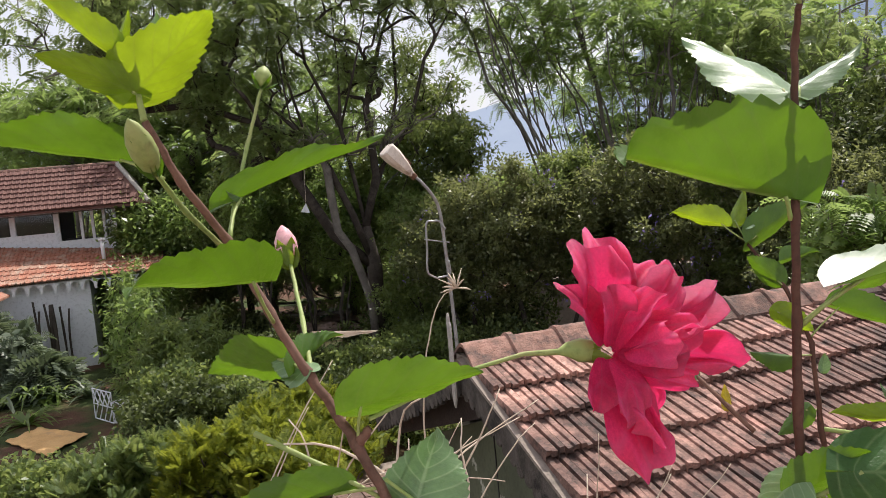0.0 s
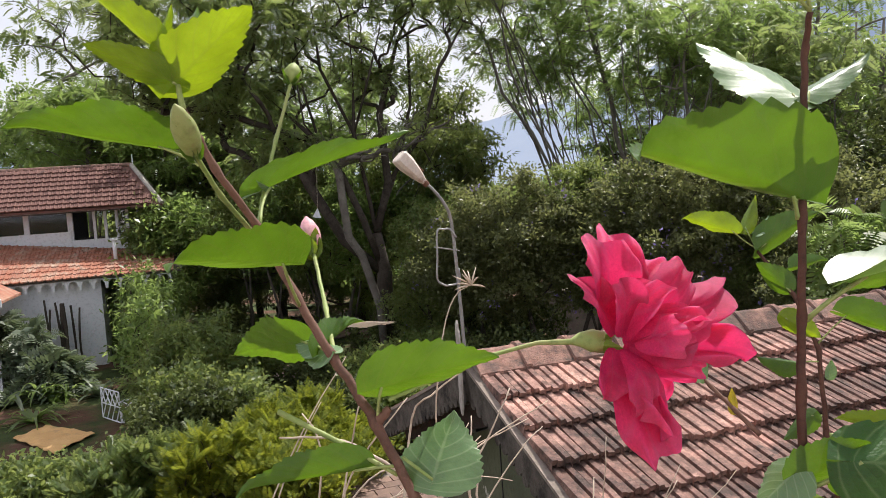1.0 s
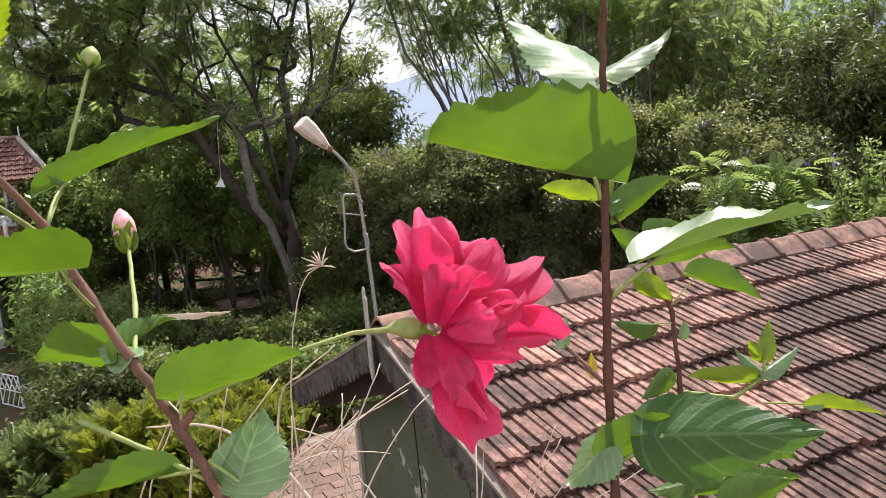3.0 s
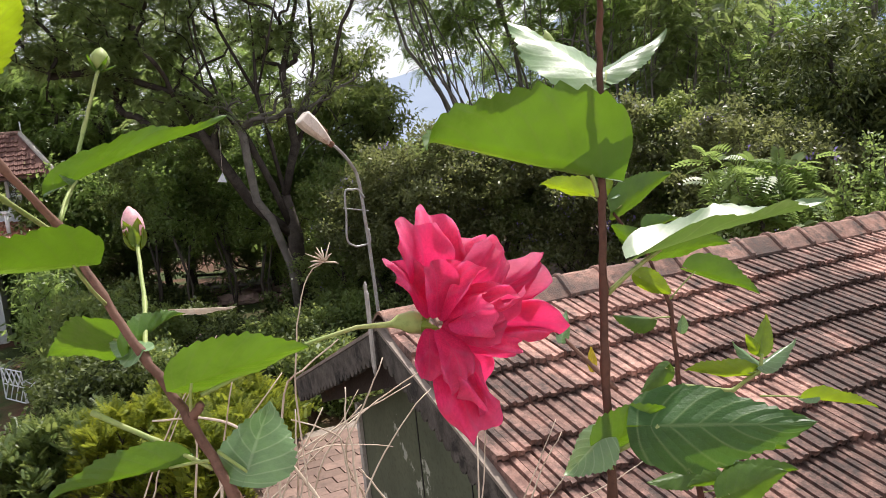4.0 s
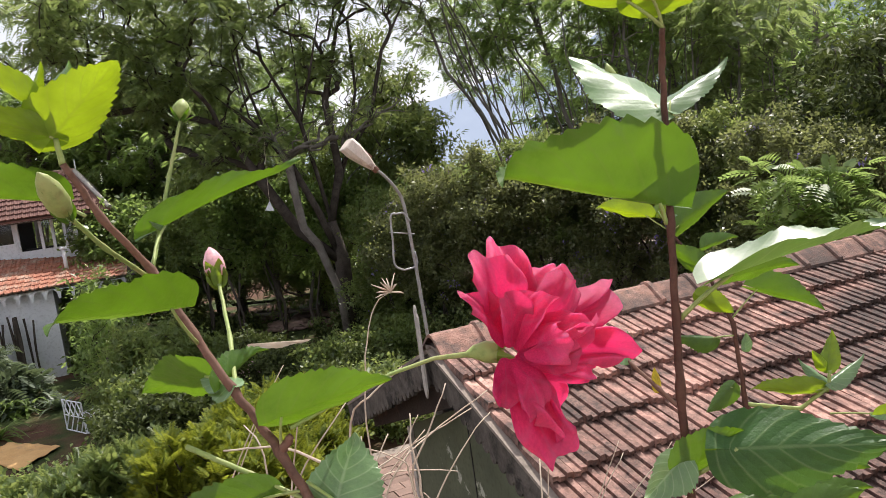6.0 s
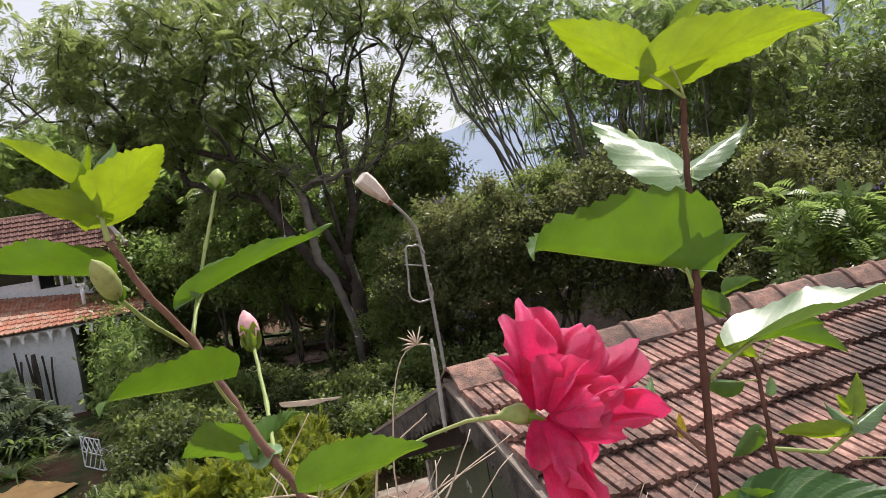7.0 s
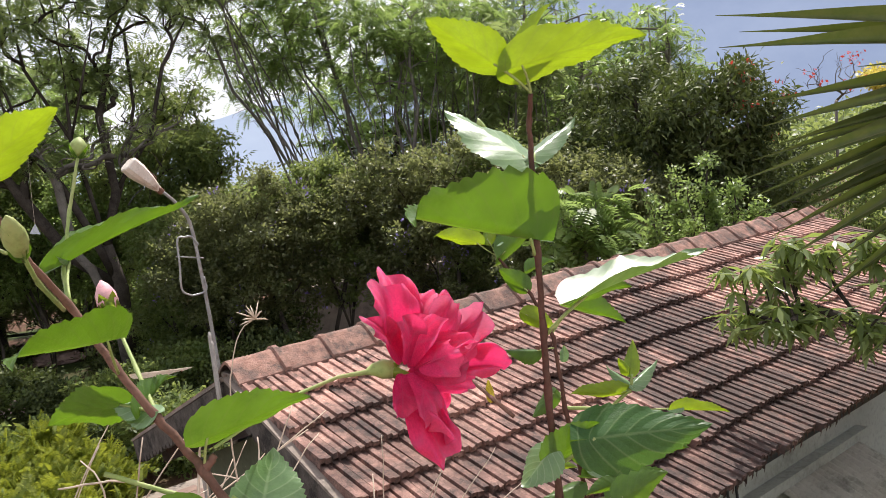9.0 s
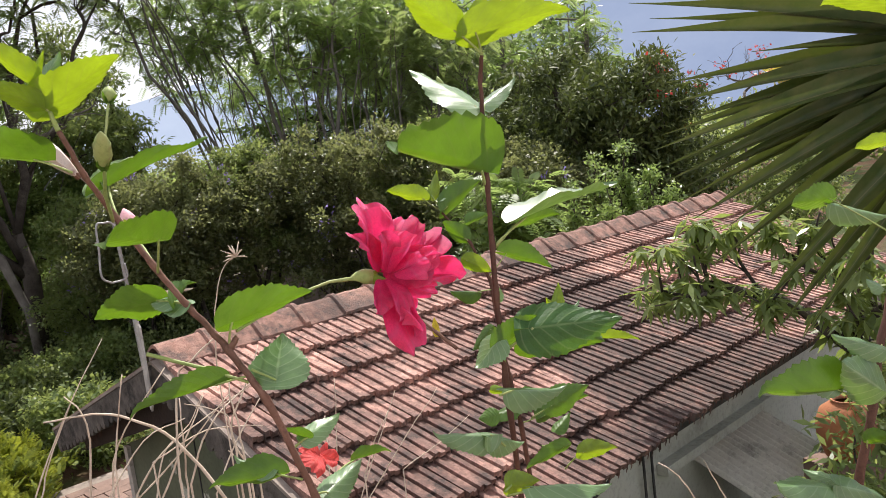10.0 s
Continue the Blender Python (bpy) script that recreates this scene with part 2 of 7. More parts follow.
B_LEAF = blade_material("hibiscus_leaf", (0.050, 0.115, 0.014), (0.085, 0.165, 0.024), (0.12, 0.20, 0.04), (0.145, 0.275, 0.006), 0.42, 0.38, relief=0.25)
B_YOUNG = blade_material("young_hibiscus_leaf", (0.13, 0.22, 0.020), (0.17, 0.26, 0.028), (0.24, 0.32, 0.06), (0.34, 0.46, 0.008), 0.46, 0.4, relief=0.25)
B_GLOSS = blade_material("glossy_hibiscus_leaf", (0.100, 0.190, 0.065), (0.135, 0.240, 0.090), (0.30, 0.42, 0.20), (0.15, 0.28, 0.02), 0.26, 0.38, spec=0.95, relief=0.12)
B_RIBBED = blade_material("ribbed_hibiscus_leaf", (0.040, 0.110, 0.028), (0.060, 0.150, 0.040), (0.24, 0.36, 0.14), (0.13, 0.27, 0.02), 0.30, 0.42, spec=0.35, relief=0.5)
B_PETAL = blade_material("pink_petal", (0.72, 0.038, 0.170), (0.60, 0.018, 0.110), (0.76, 0.11, 0.26), (0.84, 0.035, 0.165), 0.42, 0.65, ribs=1.2, spec=0.25, relief=0.2, rim=(0.84, 0.20, 0.37), inner=0.8)
B_RED = blade_material("coral_petal", (0.80, 0.13, 0.13), (0.74, 0.09, 0.09), (0.85, 0.28, 0.24), (0.9, 0.12, 0.10), 0.35, 0.6, spec=0.2)
B_PALM = blade_material("palm_segment", (0.028, 0.052, 0.012), (0.090, 0.098, 0.032), (0.20, 0.17, 0.08), (0.16, 0.20, 0.03), 0.16, 0.4, ribs=0.5, relief=0.3, spec=0.25)


# ---- mesh helpers ----
class Geo:
    """Vertices and faces, gathered and then turned into one mesh."""

    def __init__(self):
        self.v, self.f, self.uv = [], [], {}

    def add(self, verts, faces, uvs=None):
        o = len(self.v)
        self.v += [tuple(p) for p in verts]
        self.f += [tuple(o + i for i in q) for q in faces]
        if uvs is not None:
            for i, q in enumerate(uvs):
                self.uv[o + i] = q
        return self

    def box(self, x0, y0, z0, x1, y1, z1, m=None):
        v = [Vector(p) for p in ((x0, y0, z0), (x1, y0, z0), (x1, y1, z0), (x0, y1, z0), (x0, y0, z1), (x1, y0, z1), (x1, y1, z1), (x0, y1, z1))]
        if m is not None:
            v = [m @ p for p in v]
        return self.add(v, [(0, 3, 2, 1), (4, 5, 6, 7), (0, 1, 5, 4), (1, 2, 6, 5), (2, 3, 7, 6), (3, 0, 4, 7)])

    def tube(self, pts, radii, seg=7):
        pts = [Vector(p) for p in pts]
        n = len(pts)
        if isinstance(radii, (int, float)):
            radii = [radii] * n
        side, rings = None, []
        for i, p in enumerate(pts):
            t = (pts[min(i + 1, n - 1)] - pts[max(i - 1, 0)])
            t = t.normalized() if t.length > 1e-9 else Vector((0, 0, 1))
            if side is None:
                side = t.cross(Vector((0.31, 0.17, 0.93)))
                if side.length < 1e-3:
                    side = t.cross(Vector((1, 0, 0)))
            side = side - t * side.dot(t)
            side.normalize()
            up = t.cross(side)
            rings.append([p + (side * math.cos(a) + up * math.sin(a)) * radii[i] for a in (2 * math.pi * k / seg for k in range(seg))])
        faces = [(i * seg + k, i * seg + (k + 1) % seg, (i + 1) * seg + (k + 1) % seg, (i + 1) * seg + k) for i in range(n - 1) for k in range(seg)]
        faces += [tuple(reversed(range(seg))), tuple((n - 1) * seg + k for k in range(seg))]
        return self.add([p for r in rings for p in r], faces)

    def prism(self, outline, depth, m):
        """A flat outline in x and z, given thickness along y."""
        n = len(outline)
        v = [m @ Vector((x, 0, z)) for x, z in outline] + [m @ Vector((x, depth, z)) for x, z in outline]
        return self.add(v, [tuple(range(n)), tuple(range(2 * n - 1, n - 1, -1))] + [(i, i + n, (i + 1) % n + n, (i + 1) % n) for i in range(n)])

    def mesh(self, name, material, smooth=True):
        me = bpy.data.meshes.new(name)
        me.from_pydata(self.v, [], self.f)
        if self.uv:
            layer = me.uv_layers.new(name="UVMap")
            idx = np.empty(len(me.loops), dtype=np.int32)
            me.loops.foreach_get("vertex_index", idx)
            table = np.full((len(self.v), 2), 0.5, dtype=np.float32)
            for i, q in self.uv.items():
                table[i] = q
            layer.data.foreach_set("uv", table[idx].ravel())
        me.polygons.foreach_set("use_smooth", [smooth] * len(me.polygons))
        me.materials.append(material)
        me.update()
        return me


def part(name, geo, material, parent=None, label="", smooth=False, kind=""):
    data = geo.mesh(name, material, smooth) if isinstance(geo, Geo) else geo
    ob = new(name, data)
    ob.parent = parent
    return tagged(ob, label, kind=kind)


def thing(name, label, category, at=(0, 0, 0), group=""):
    ob = new(name)
    ob.empty_display_size = 0.05
    ob.location = at
    bpy.context.view_layer.update()
    return tagged(ob, label, category, group)


def under(ob, parent):
    """Hangs a part built in world space under a thing that stands at its own base."""
    ob.parent = parent
    ob.matrix_parent_inverse = Matrix.Translation(-parent.location)
    return ob


def wpart(name, geo, material, parent, label="", smooth=False, kind=""):
    return under(part(name, geo, material, None, label, smooth, kind), parent)


def bend(a, b, sag=0.1, n=6, rng=random):
    """A slightly curved, uneven line from a to b."""
    a, b = Vector(a), Vector(b)
    ln = (b - a).length
    off = Vector((rng.uniform(-1, 1), rng.uniform(-1, 1), rng.uniform(-0.4, 1))) * sag * ln
    return [a.lerp(b, i / n) + off * math.sin(math.pi * i / n) for i in range(n + 1)]


def smooth_line(pts, k=5):
    """A rounded line through the points."""
    p = [Vector(q) for q in pts]
    p = [p[0] * 2 - p[1]] + p + [p[-1] * 2 - p[-2]]
    out = []
    for i in range(1, len(p) - 2):
        for s in range(k):
            t = s / k
            out.append(0.5 * (2 * p[i] + (p[i + 1] - p[i - 1]) * t + (2 * p[i - 1] - 5 * p[i] + 4 * p[i + 1] - p[i + 2]) * t * t + (3 * p[i] - p[i - 1] - 3 * p[i + 1] + p[i + 2]) * t ** 3))
    return out + [p[-2]]


# ---- setting ----
def ground_height(x, y):
    return 0.10 * (noise.noise(Vector((x * 0.16, y * 0.16, 0.3)))) + 0.03 * noise.noise(Vector((x * 0.9, y * 0.9, 1.3)))


def build_ground():
    m, n, l = nodes_of("garden_soil")
    bsdf = n["Principled BSDF"]
    vec = place_vector(n, l, False)
    big, mid, fine = noise_of(n, l, vec, 0.35, 6.0), noise_of(n, l, vec, 2.2, 6.0), noise_of(n, l, vec, 26.0, 6.0)
    soil = mixed(n, l, ramp(n, l, mid, 0.35, 0.7), (0.100, 0.050, 0.034), (0.155, 0.085, 0.056))
    grass = mixed(n, l, ramp(n, l, mid, 0.3, 0.7), (0.030, 0.050, 0.014), (0.070, 0.095, 0.028))
    col = mixed(n, l, ramp(n, l, big, 0.46, 0.56), soil, grass)
    col = mixed(n, l, ramp(n, l, fine, 0.5, 0.8), col, (0.04, 0.03, 0.02))
    l.new(col, bsdf.inputs["Base Color"])
    bsdf.inputs["Roughness"].default_value, bsdf.inputs["Specular IOR Level"].default_value = 0.95, 0.2
    b = n.new("ShaderNodeBump")
    b.inputs["Strength"].default_value, b.inputs["Distance"].default_value = 0.8, 0.05
    l.new(fine, b.inputs["Height"])
    l.new(b.outputs[0], bsdf.inputs["Normal"])
    axis = sorted({0.0, *(round(s * v, 2) for s in (-1, 1) for v in [*np.arange(0.6, 36, 0.6), 40, 50, 65, 90, 140, 250, 500, 1000, 2000, 4000])})
    g, k = Geo(), len(axis)
    verts = [(x, y + 14, ground_height(x, y + 14) if max(abs(x), abs(y)) < 37 else 0.0) for y in axis for x in axis]
    g.add(verts, [(j * k + i, j * k + i + 1, (j + 1) * k + i + 1, (j + 1) * k + i) for j in range(k - 1) for i in range(k - 1)])
    tagged(part("ground", g, m, smooth=True), "reddish soil and patchy grass of a garden", "ground", kind="structure")


def build_mountains():
    m, n, l = nodes_of("painted_haze_hills")
    for q in list(n):
        if q.type == "BSDF_PRINCIPLED":
            n.remove(q)
    # the backdrop glows: distance haze is painted into its emission, paler to the left
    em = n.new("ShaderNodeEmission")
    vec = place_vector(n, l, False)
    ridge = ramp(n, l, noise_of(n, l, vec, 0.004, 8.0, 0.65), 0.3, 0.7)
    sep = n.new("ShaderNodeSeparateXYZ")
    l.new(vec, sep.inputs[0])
    haze_pale, haze_deep = mixed(n, l, ridge, (0.42, 0.49, 0.65), (0.52, 0.59, 0.74)), mixed(n, l, ridge, (0.25, 0.31, 0.47), (0.33, 0.39, 0.55))
    l.new(mixed(n, l, ramp(n, l, sep.outputs[0], 250.0, 750.0), haze_pale, haze_deep), em.inputs[0])
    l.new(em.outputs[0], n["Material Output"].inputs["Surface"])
    g, steps = Geo(), 150
    verts = []
    for i in range(steps + 1):
        az = radians(-100 + 200 * i / steps)
        deg = math.degrees(az)
        rise = 3.6 + 8.0 / (1 + math.exp(-(deg - 14) / 6.0)) + 1.1 * noise.noise(Vector((deg * 0.13, 3.1, 0))) + 0.35 * noise.noise(Vector((deg * 0.6, 7.7, 0)))
        for rad, up in ((1500, -3.0), (1620, rise * 0.55), (1800, rise)):
            verts.append((rad * math.sin(az), rad * math.cos(az), 4 + rad * math.tan(radians(max(up, -0.2)))))
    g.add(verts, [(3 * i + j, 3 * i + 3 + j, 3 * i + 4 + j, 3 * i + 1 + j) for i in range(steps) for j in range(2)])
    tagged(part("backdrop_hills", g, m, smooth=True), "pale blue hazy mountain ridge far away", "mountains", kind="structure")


build_ground()
build_mountains()


def build_terrace():
    """The house assumed under the viewpoint, out of view: a floor slab, its wall and the wall behind."""
    # unseen floor, dark so that it throws little light up on the leaves
    g = Geo().box(-5, -1.75, 2.82, 5, 1.40, 3.0)
    tagged(part("floor", g, M_BRICK), "plain cement terrace floor of the upper storey", "floor", kind="structure")
    g = Geo().box(-5, 1.1, -0.15, 5, 1.34, 2.817)
    tagged(part("wall_front", g, M_GREYWALL), "plain plastered wall under the terrace", "wall", kind="structure")
    g = Geo().box(-5, -2.0, -0.15, 5, -1.755, 6.2)
    tagged(part("wall_back", g, M_WHITE), "plain white wall behind the terrace", "wall", kind="structure")


build_terrace()


# ---- outhouse with the clay tile roof ----
APEX = Vector((-0.020, 4.935, 3.097))
RU = Vector((0.933, 0.360, 0.000))          # along the ridge
RH = Vector((0.360, -0.933, 0.000))          # level, towards the near eave
SLOPE = radians(20.7)
RV = RH * math.cos(SLOPE) - Vector((0, 0, math.sin(SLOPE)))
RN = RH * math.sin(SLOPE) + Vector((0, 0, math.cos(SLOPE)))
COURSE, TILE_W, ROOF_LEN, V0 = 0.31, 0.213, 7.03, 0.11
EAVE = V0 + 7 * COURSE
ROOF = Matrix(((RU.x, RV.x, RN.x, APEX.x), (RU.y, RV.y, RN.y, APEX.y), (RU.z, RV.z, RN.z, APEX.z), (0, 0, 0, 1)))
LEVEL = Matrix(((RU.x, RH.x, 0, APEX.x), (RU.y, RH.y, 0, APEX.y), (0, 0, 1, 0), (0, 0, 0, 1)))


def tile_mesh(rng):
    """One interlocking clay tile: raised lips at both sides, a rib down the middle, two flat channels."""
    prof = [(0.0, -0.030), (0.004, 0.025), (0.031, 0.027), (0.037, 0.012), (0.070, 0.014), (0.073, -0.018), (0.079, -0.018), (0.083, 0.025), (0.113, 0.027), (0.117, -0.018), (0.123, -0.018), (0.127, 0.014), (0.163, 0.012), (0.167, 0.025), (0.197, 0.027), (0.202, -0.030)]
    g, n, ln = Geo(), len(prof), 0.385
    j = [rng.uniform(-0.004, 0.004) for _ in range(3)]
    top = [(x, 0.0, z) for x, z in prof] + [(x, ln + j[0] + 0.010 * rng.uniform(-0.6, 1), z + j[1]) for x, z in prof]
    low = [(x, ln + j[0], z - 0.03) for x, z in prof]
    g.add(top + low, [(i, i + n, i + n + 1, i + 1) for i in range(n - 1)] + [(i + n, i + 2 * n, i + 2 * n + 1, i + n + 1) for i in range(n - 1)])
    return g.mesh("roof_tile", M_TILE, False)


def ridge_mesh():
    """An angular ridge tile with a raised collar where the next one laps over."""
    g = Geo()
    sec = [(-0.165, -0.045), (-0.075, 0.030), (-0.030, 0.060), (0.0, 0.067), (0.030, 0.060), (0.075, 0.030), (0.165, -0.045)]
    seg = len(sec)
    for xs, up in (((0.0, 0.09, 0.20, 0.345), 0.0), ((0.300, 0.308, 0.342, 0.352), 0.020)):
        rows = []
        for q, x in enumerate(xs):
            lift = up * (0.35 if q in (0, 3) else 1.0) + (0.0 if up else 0.003 * (q % 2))
            rows += [(x, y * (1 + lift * 4), z + lift) for y, z in sec]
        low = [(x, y, z - 0.022) for x, y, z in rows]
        k = len(rows)
        f = [(r * seg + i, r * seg + i + 1, (r + 1) * seg + i + 1, (r + 1) * seg + i) for r in range(3) for i in range(seg - 1)]
        f += [(3 * seg + i, 3 * seg + i + 1, 3 * seg + i + 1 + k, 3 * seg + i + k) for i in range(seg - 1)] + [(i + 1, i, i + k, i + k + 1) for i in range(seg - 1)]
        f += [(r * seg, (r + 1) * seg, (r + 1) * seg + k, r * seg + k) for r in range(3)] + [((r + 1) * seg + seg - 1, r * seg + seg - 1, r * seg + seg - 1 + k, (r + 1) * seg + seg - 1 + k) for r in range(3)]
        g.add(rows + low, f)
    return g.mesh("ridge_tile", M_RIDGE, False)


def scallop_board(length, drop, teeth=0.092):
    """Outline of a barge board whose lower edge is cut in small rounded teeth, some of them worn."""
    n = int(length / teeth)
    rng, low = random.Random(6), []
    for i in range(n):
        x, w, d = i * length / n, length / n, rng.uniform(0.030, 0.050)
        low += [(x + 0.02 * w, -drop), (x + 0.16 * w, -drop - 0.7 * d), (x + 0.38 * w, -drop - d), (x + 0.62 * w, -drop - d), (x + 0.84 * w, -drop - 0.7 * d), (x + 0.96 * w, -drop)]
    return [(0, 0.0), (length, 0.0), (length, -drop)] + list(reversed(low))


def build_outhouse():
    house = thing("outhouse", "small green-walled outhouse under an old clay tile roof", "outhouse", tuple(LEVEL @ Vector((0, 0, 0))))
    rng = random.Random(4)
    half, ztop = EAVE * math.cos(SLOPE), APEX.z
    wall_run = half - 0.42
    ez = ztop - (wall_run + 0.02) * math.tan(SLOPE) - 0.10
    gable = [(-wall_run - 0.15, -0.1), (wall_run, -0.1), (wall_run, ztop - 1.02), (0.0, ztop - 0.38), (-wall_run - 0.15, ztop - 1.04)]
    side = Matrix(((RH.x, RU.x, 0, APEX.x), (RH.y, RU.y, 0, APEX.y), (0, 0, 1, 0), (0, 0, 0, 1)))
    for u in (0.42, ROOF_LEN - 0.45):
        wpart("gable_wall", Geo().prism(gable, 0.18, side @ Matrix.Translation((0, u, 0))), M_GREENWALL, house, "gable wall of faded green peeling plaster")
    wpart("eave_wall", Geo().box(0.605, wall_run - 0.18, -0.1, ROOF_LEN - 0.455, wall_run, ez - 0.003, LEVEL), M_GREYWALL, house, "grey plastered wall under the eave")
    wpart("rear_wall", Geo().box(0.605, -wall_run, -0.1, ROOF_LEN - 0.455, -wall_run + 0.18, ez - 0.003, LEVEL), M_GREYWALL, house)
    # the deck under the tiles, near and far slope
    deck = wpart("roof", Geo().box(0.03, 0.03, -0.045, ROOF_LEN - 0.03, EAVE - 0.10, -0.012, ROOF), M_WOOD, house, "old clay tile roof with dark lichen")
    g = Geo()
    fv, fz = -RH * math.cos(SLOPE) - Vector((0, 0, math.sin(SLOPE))), Vector((0, 0, 0.03))
    corners = [APEX + RU * u + fv * v for u, v in ((0, 0.03), (ROOF_LEN, 0.03), (ROOF_LEN, EAVE), (0, EAVE))]
    g.add([c - fz for c in corners] + [c + fz for c in corners], [(0, 3, 2, 1), (4, 5, 6, 7), (0, 1, 5, 4), (1, 2, 6, 5), (2, 3, 7, 6), (3, 0, 4, 7)])
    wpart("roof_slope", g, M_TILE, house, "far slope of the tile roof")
    wpart("ridge_bedding", Geo().box(0.0, -0.115, -0.055, ROOF_LEN, 0.115, 0.022, LEVEL @ Matrix.Translation((0, 0, APEX.z))), M_MORTAR, house)
    # barge boards on the gable, cut in teeth along the lower edge
    blen = EAVE + 0.02
    for s, lab in ((1, ""), (-1, "")):
        ax = (RH * s * math.cos(SLOPE) - Vector((0, 0, math.sin(SLOPE))))
        up = (RH * s * math.sin(SLOPE) + Vector((0, 0, math.cos(SLOPE))))
        o = APEX - RU * 0.035 - up * 0.012
        m = Matrix(((ax.x, RU.x, up.x, o.x), (ax.y, RU.y, up.y, o.y), (ax.z, RU.z, up.z, o.z), (0, 0, 0, 1)))
        wpart("bargeboard", Geo().prism(scallop_board(blen, 0.15), 0.03, m), M_WOOD, house, "grey weathered board with a toothed lower edge")
        # added board: it only draws the dark band below the barge board
        wpart("gable_rafter", Geo().prism([(0, -0.05), (blen - 0.12, -0.05), (blen - 0.12, -0.24), (0, -0.36)], 0.05, m @ Matrix.Translation((0, 0.16, 0))), M_BANDWOOD, house, "sooty dark brown rafter board under the verge")
        wpart("verge_strip", Geo().prism([(0, 0.0), (blen, 0.0), (blen, 0.020), (0, 0.020)], 0.05, m @ Matrix.Translation((0, -0.006, 0.003))), M_MORTAR, house)
    # rafters and purlins that show below the verge
    for v in (0.5, 1.25, 2.0):
        for s in (1, -1):
            c = APEX + (RH * s * math.cos(SLOPE) - Vector((0, 0, math.sin(SLOPE)))) * v - Vector((0, 0, 0.10))
            wpart("purlin", Geo().tube([c + RU * 0.0, c + RU * 0.41], 0.032, 6), M_WOOD, house)
    wpart("corner_post", Geo().box(0.385, -wall_run - 0.17, -0.1, 0.417, -wall_run - 0.10, ztop - 1.05, LEVEL), M_SLAT, house, "pale wooden strip on the wall's corner")
    for h, top in ((-0.62, 0.64), (0.18, 0.47)):
        wpart("wall_joint", Geo().box(0.414, h, 0.3, 0.4185, h + 0.012, ztop - top, LEVEL), M_DARK, house)
    # eave board, gutterless, near black to stand in for the shade under the eave
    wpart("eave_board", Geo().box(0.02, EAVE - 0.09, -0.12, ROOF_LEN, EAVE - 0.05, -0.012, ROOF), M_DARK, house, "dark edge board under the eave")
    # two bleached slats nailed on the gable's peak
    for du, dh, lean, hgt in ((-0.075, -0.03, 0.02, 0.55), (-0.085, 0.012, 0.035, 0.50)):
        c = APEX + RU * du + RH * dh
        g = Geo().prism([(-0.018, -0.24), (0.0, -0.29), (0.018, -0.24), (0.016, hgt - 0.27), (0.004, hgt - 0.25), (-0.016, hgt - 0.28)], 0.012,
                        Matrix(((RH.x, RU.x, 0, c.x), (RH.y, RU.y, 0, c.y), (0, 0, 1, c.z), (0, 0, 0, 1))) @ Matrix.Rotation(lean, 4, "Y"))
        wpart("finial_slat", g, M_SLAT, house, "bleached wooden slat")
    # ridge tiles
    rm = ridge_mesh()
    n = int(ROOF_LEN / 0.335)
    for i in range(n + 1):
        ob = new("ridge_tile", rm)
        under(ob, house)
        ob.matrix_basis = LEVEL @ Matrix.Translation((-0.01 + i * 0.335, 0, APEX.z + 0.040 + rng.uniform(-0.006, 0.006))) @ pose(0, 0, 0, rng.uniform(-2, 2), rng.uniform(-0.6, 0.6), rng.uniform(-1, 1))
    # a cable that hangs under the eave
    p0 = LEVEL @ Vector((1.2, wall_run + 0.06, ez - 0.12))
    p1 = LEVEL @ Vector((2.35, wall_run + 0.05, ez - 0.10))
    wpart("cable", Geo().tube([p0.lerp(p1, i / 10) - Vector((0, 0, 0.32 * math.sin(math.pi * i / 10))) for i in range(11)], 0.009, 6), M_BLACK, house, smooth=True)
    for u in (2.40, 2.50):
        wpart("downpipe", Geo().tube([LEVEL @ Vector((u, wall_run + 0.035, 0.0)), LEVEL @ Vector((u, wall_run + 0.035, ez - 0.05))], 0.010, 8), M_BLACK, house, smooth=True)
    return house, deck, wall_run, ez


OUTHOUSE, ROOF_DECK, WALL_RUN, EAVE_Z = build_outhouse()


# ---- plants of the garden: helpers ----
def leaf_mesh(name, base, along, normal, length, width, material, fold=0.25):
    """Many small pointed leaves in one mesh: four corners each, slightly folded."""
    n = len(base)
    side = np.cross(along, normal)
    side /= np.linalg.norm(side, axis=1, keepdims=True) + 1e-9
    nn = np.cross(side, along)
    ln, wd = np.broadcast_to(length, n)[:, None], np.broadcast_to(width, n)[:, None]
    mid = base + along * ln * 0.45
    v = np.stack([base, mid + side * wd * 0.5 + nn * wd * fold, base + along * ln, mid - side * wd * 0.5 + nn * wd * fold], 1).reshape(-1, 3)
    me = bpy.data.meshes.new(name)
    me.vertices.add(4 * n)
    me.vertices.foreach_set("co", v.astype(np.float32).ravel())
    me.loops.add(4 * n)
    me.loops.foreach_set("vertex_index", np.arange(4 * n, dtype=np.int32))
    me.polygons.add(n)
    me.polygons.foreach_set("loop_start", np.arange(0, 4 * n, 4, dtype=np.int32))
    me.materials.append(material)
    me.update(calc_edges=True)
    return me


def unit(a):
    return a / (np.linalg.norm(a, axis=-1, keepdims=True) + 1e-9)


